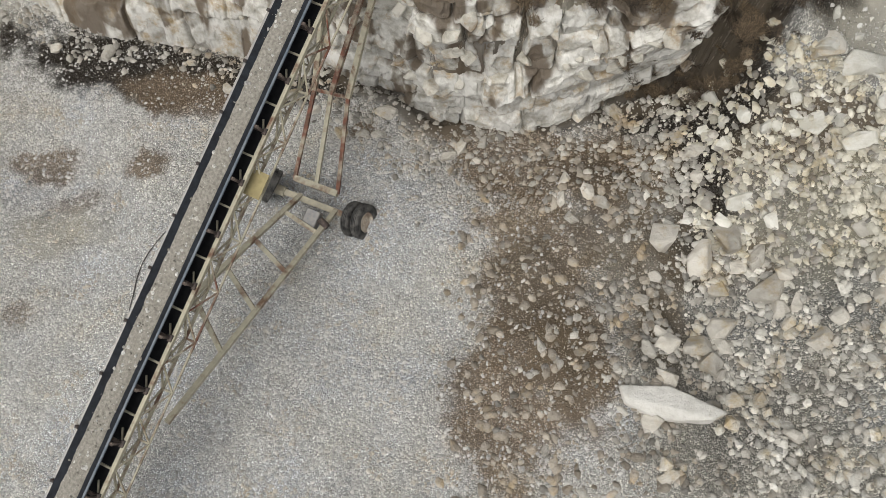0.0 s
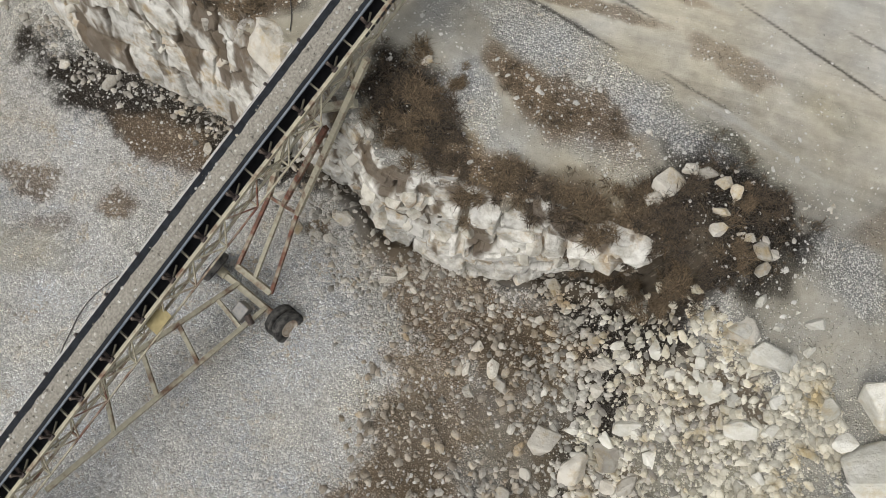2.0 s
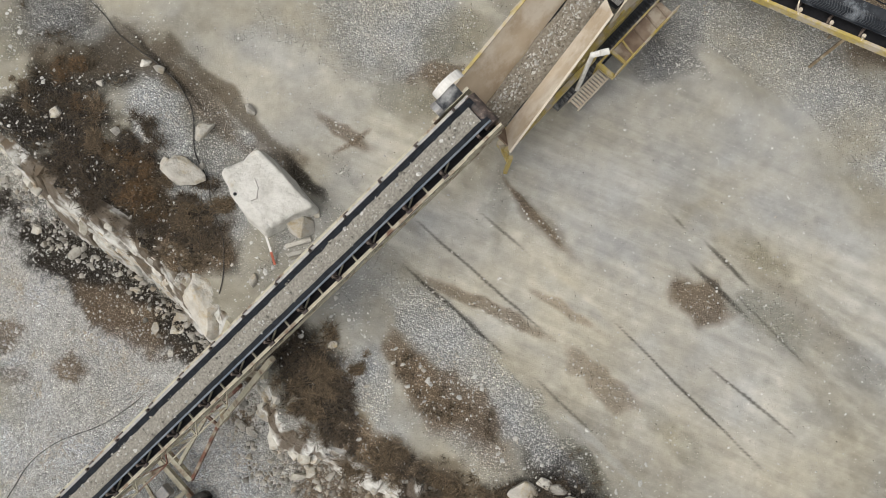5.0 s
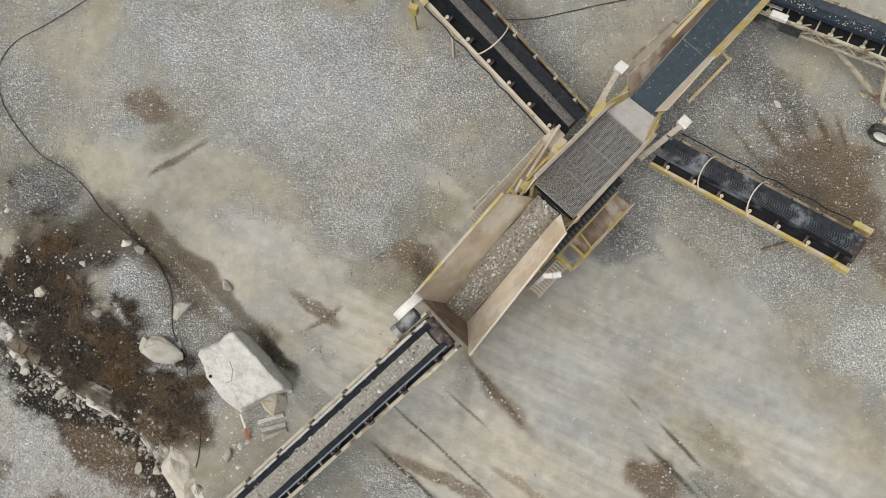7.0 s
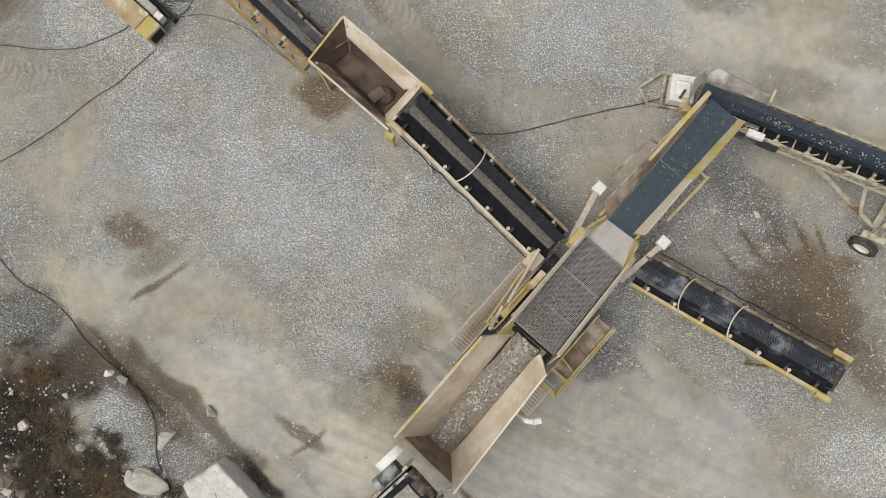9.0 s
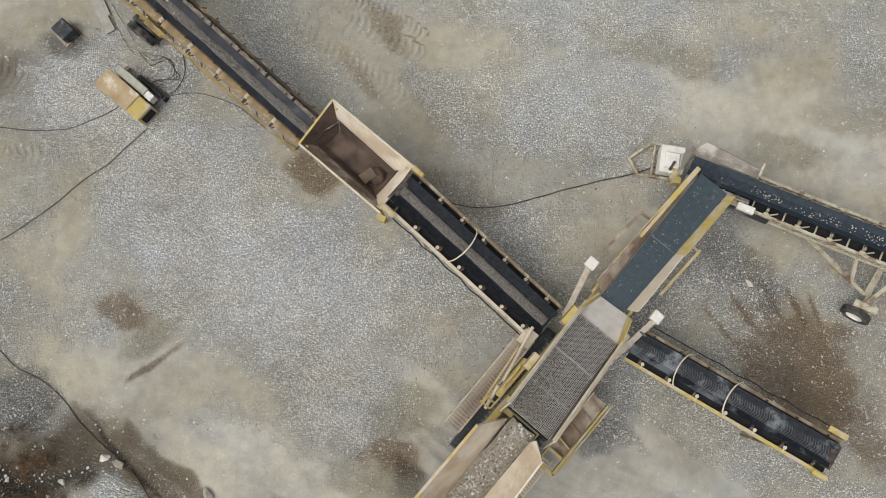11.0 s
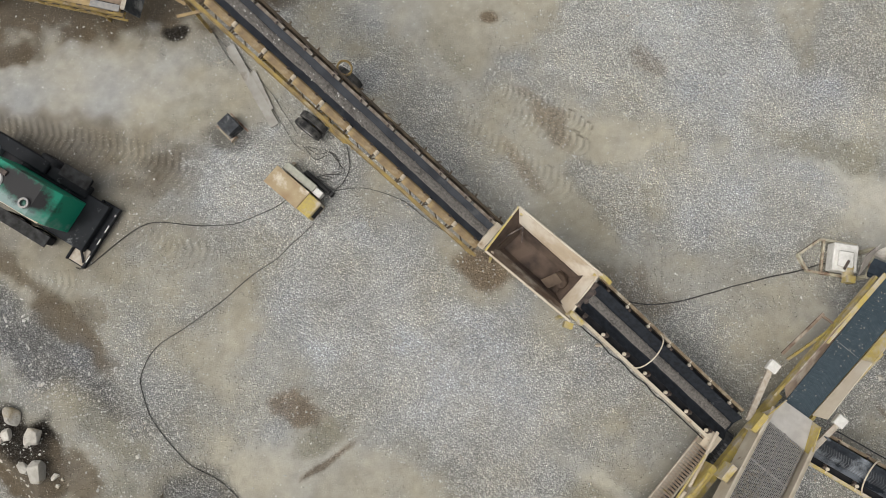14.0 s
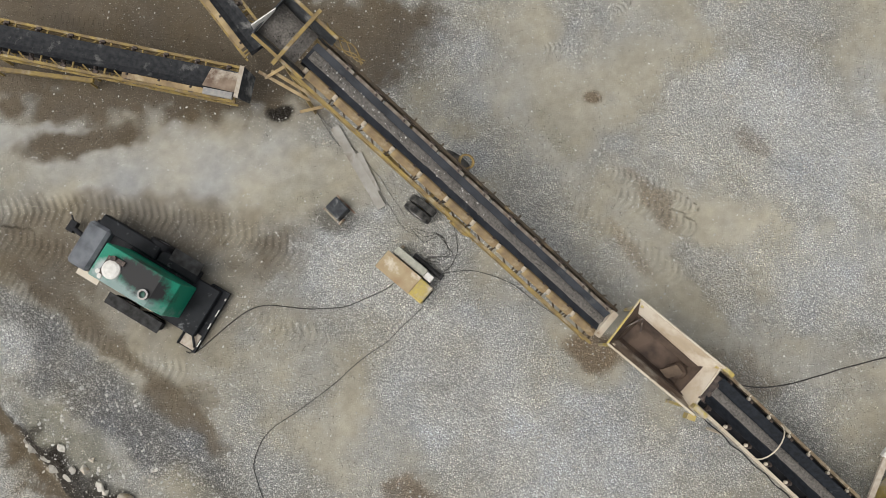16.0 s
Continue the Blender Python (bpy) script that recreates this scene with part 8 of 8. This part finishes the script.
part("engine_block", Shape().box((0.9, 0.78, 0.12), (2.3, 0.98, 0.45)).tube((1.0, 0.86, 0.5), (2.2, 0.86, 0.5), 0.07), SOOT, ge)

cb = thing("control_box", along((-18.45, 33.84, 0.0), (-17.74, 33.52, 0.0)), "small dark steel box between two rusty skids", "box")
part("body", Shape().box((0.05, -0.3, 0.12), (0.75, 0.3, 0.72)), DARK, cb, bevel=0.03)
for v in (-0.38, 0.36):
    part("runner", Shape().box((-0.1, v - 0.03, 0.0), (0.95, v + 0.03, 0.14)), RUST, cb)
part("stop_wheel", Shape().tube((0.82, -0.25, 0.25), (0.88, -0.25, 0.25), 0.16, 14), RUST, cb)

BOARD = material("bleached_board", (0.40, 0.382, 0.345), 0.9, second=(0.29, 0.272, 0.235), scale=1.6, spots=(0.22, 0.19, 0.15), spot_scale=1.1, spot_at=0.6)
for k, (a, b, w) in enumerate((((-19.5, 36.75, 0.0), (-16.5, 34.35, 0.0), 0.36), ((-18.2, 36.1, 0.0), (-16.9, 34.9, 0.0), 0.22))):
    bd = tagged(new("board", meshed("board", Shape().box((0, -w / 2, 0.0), ((Vector(b) - Vector(a)).length, w / 2, 0.06)), BOARD)), "long bleached flat board lying on the ground", "board", "boards on the ground")
    bd.matrix_world = along((a[0], a[1], ground_z(a[0], a[1]) + 0.05), (b[0], b[1], ground_z(b[0], b[1]) + 0.05))

# red and white tape post by the block
post = tagged(new("barrier_post", meshed("barrier_post", Shape().beam((-3.35, 15.75, 0.62), (-2.75, 15.0, 0.3), 0.07, 0.03), WHITE)), "white barrier board with red ends leaning on the block", "barrier")
part("red_band", Shape().beam((-3.02, 15.34, 0.447), (-2.75, 15.0, 0.305), 0.08, 0.04), material("red_paint", (0.42, 0.12, 0.07), 0.6), post, "red painted band")
for k, (x, y, a) in enumerate(((-2.35, 16.0, 40), (-2.15, 15.75, 38), (-2.0, 15.55, 44))):
    sl = tagged(new("stone_slab", meshed("stone_slab", Shape().box((-0.45, -0.08, 0.0), (0.45, 0.08, 0.12)), PALEROCK, 0.02)), "narrow cut stone slab lying by the block", "slab", "slabs by the block")
    sl.matrix_world = pose(x, y, ground_z(x, y) + 0.01, 0, 0, a)


# ---- cables on the ground ----
def cable(name, pts, r, label, mat=BLACK, wiggle=0.06, lift=0.02):
    P = [Vector((x, y, 0)) for x, y in pts]
    s, track = Shape(), []
    for i in range(len(P) - 1):
        p0, p1, p2, p3 = P[max(i - 1, 0)], P[i], P[i + 1], P[min(i + 2, len(P) - 1)]
        n = max(int((p2 - p1).length / 0.18), 2)
        for k in range(n):
            t = k / n
            q = 0.5 * ((2 * p1) + (p2 - p0) * t + (2 * p0 - 5 * p1 + 4 * p2 - p3) * t * t + (3 * p1 - p0 - 3 * p2 + p3) * t ** 3)
            q = q + Vector((noise.noise(q * 0.9), noise.noise(q * 0.9 + Vector((5, 5, 0))), 0)) * wiggle
            q.z = ground_z(q.x, q.y) + r + lift
            track.append(q)
    s.pipe(track, r)
    return tagged(new(name, meshed(name, s, mat, soft=True)), label, "cable", "cables on the ground")


CABLE = material("dusty_black_cable", (0.035, 0.033, 0.03), 0.7, second=(0.09, 0.084, 0.076), scale=2)
cable("power_cable", [(-21.6, 26.35), (-21.2, 26.5), (-20.55, 27.75), (-19.95, 28.7), (-19.2, 29.2), (-17.5, 29.7), (-16.3, 30.3), (-15.2, 31.4), (-14.9, 31.9)], 0.02, "black cable from the green unit to the generator", CABLE)
cable("power_cable", [(-13.6, 31.3), (-14.35, 29.65), (-15.1, 28.45), (-15.85, 27.1), (-16.5, 26.05), (-17.4, 24.7), (-17.5, 23.6), (-17.2, 23.0), (-16.35, 22.15), (-14.7, 21.25), (-13.0, 20.95), (-10.9, 20.05), (-9.2, 19.65), (-7.75, 18.9), (-6.85, 17.5), (-6.05, 16.75), (-5.6, 16.0), (-4.7, 15.0), (-4.3, 14.1), (-4.0, 13.2)], 0.016, "long black cable laid over the pad to the rim", CABLE)
cable("power_cable", [(-10.2, 0.2), (-10.15, 2.2), (-9.95, 3.8), (-9.3, 4.9), (-8.35, 5.9), (-7.6, 6.8), (-7.0, 8.0)], 0.016, "black cable on the quarry floor", CABLE)
cable("power_cable", [(-2.6, 32.9), (-1.8, 32.75), (-0.6, 32.95), (0.4, 33.4), (2.0, 34.6), (3.8, 35.85), (5.3, 36.9)], 0.024, "thin black cable to the towing skid", CABLE)
cable("power_cable", [(-13.9, 35.2), (-13.6, 34.7), (-13.15, 33.9), (-13.15, 33.05), (-13.4, 32.75)], 0.014, "black cable under the stacking conveyor", CABLE)
cable("power_cable", [(-13.3, 32.75), (-12.2, 33.3), (-10.8, 33.35), (-8.9, 32.85), (-7.6, 32.6)], 0.014, "black cable along the stacking conveyor", CABLE)
for j in range(3):
    cable("cable_tangle", [(-15.2 + 0.1 * j, 34.1), (-14.5, 33.6 + 0.2 * j), (-13.9 - 0.1 * j, 34.1), (-13.5 + 0.12 * j, 33.6), (-14.0, 33.0 + 0.1 * j), (-13.3, 33.0 + 0.15 * j)], 0.012, "tangled black cables beside the generator", CABLE, 0.2)
cable("power_cable", [(-20.6, 37.2), (-19.3, 36.3), (-18.3, 35.9), (-17.5, 35.45), (-16.9, 34.95), (-16.0, 34.3), (-15.1, 33.8)], 0.011, "thin cable lying over the bleached boards", CABLE, 0.12, 0.06)
cable("power_cable", [(-20.4, 37.0), (-19.0, 36.5), (-17.9, 35.9), (-17.1, 35.5), (-16.4, 34.9), (-15.4, 34.3)], 0.011, "thin cable lying over the bleached boards", CABLE, 0.15, 0.06)
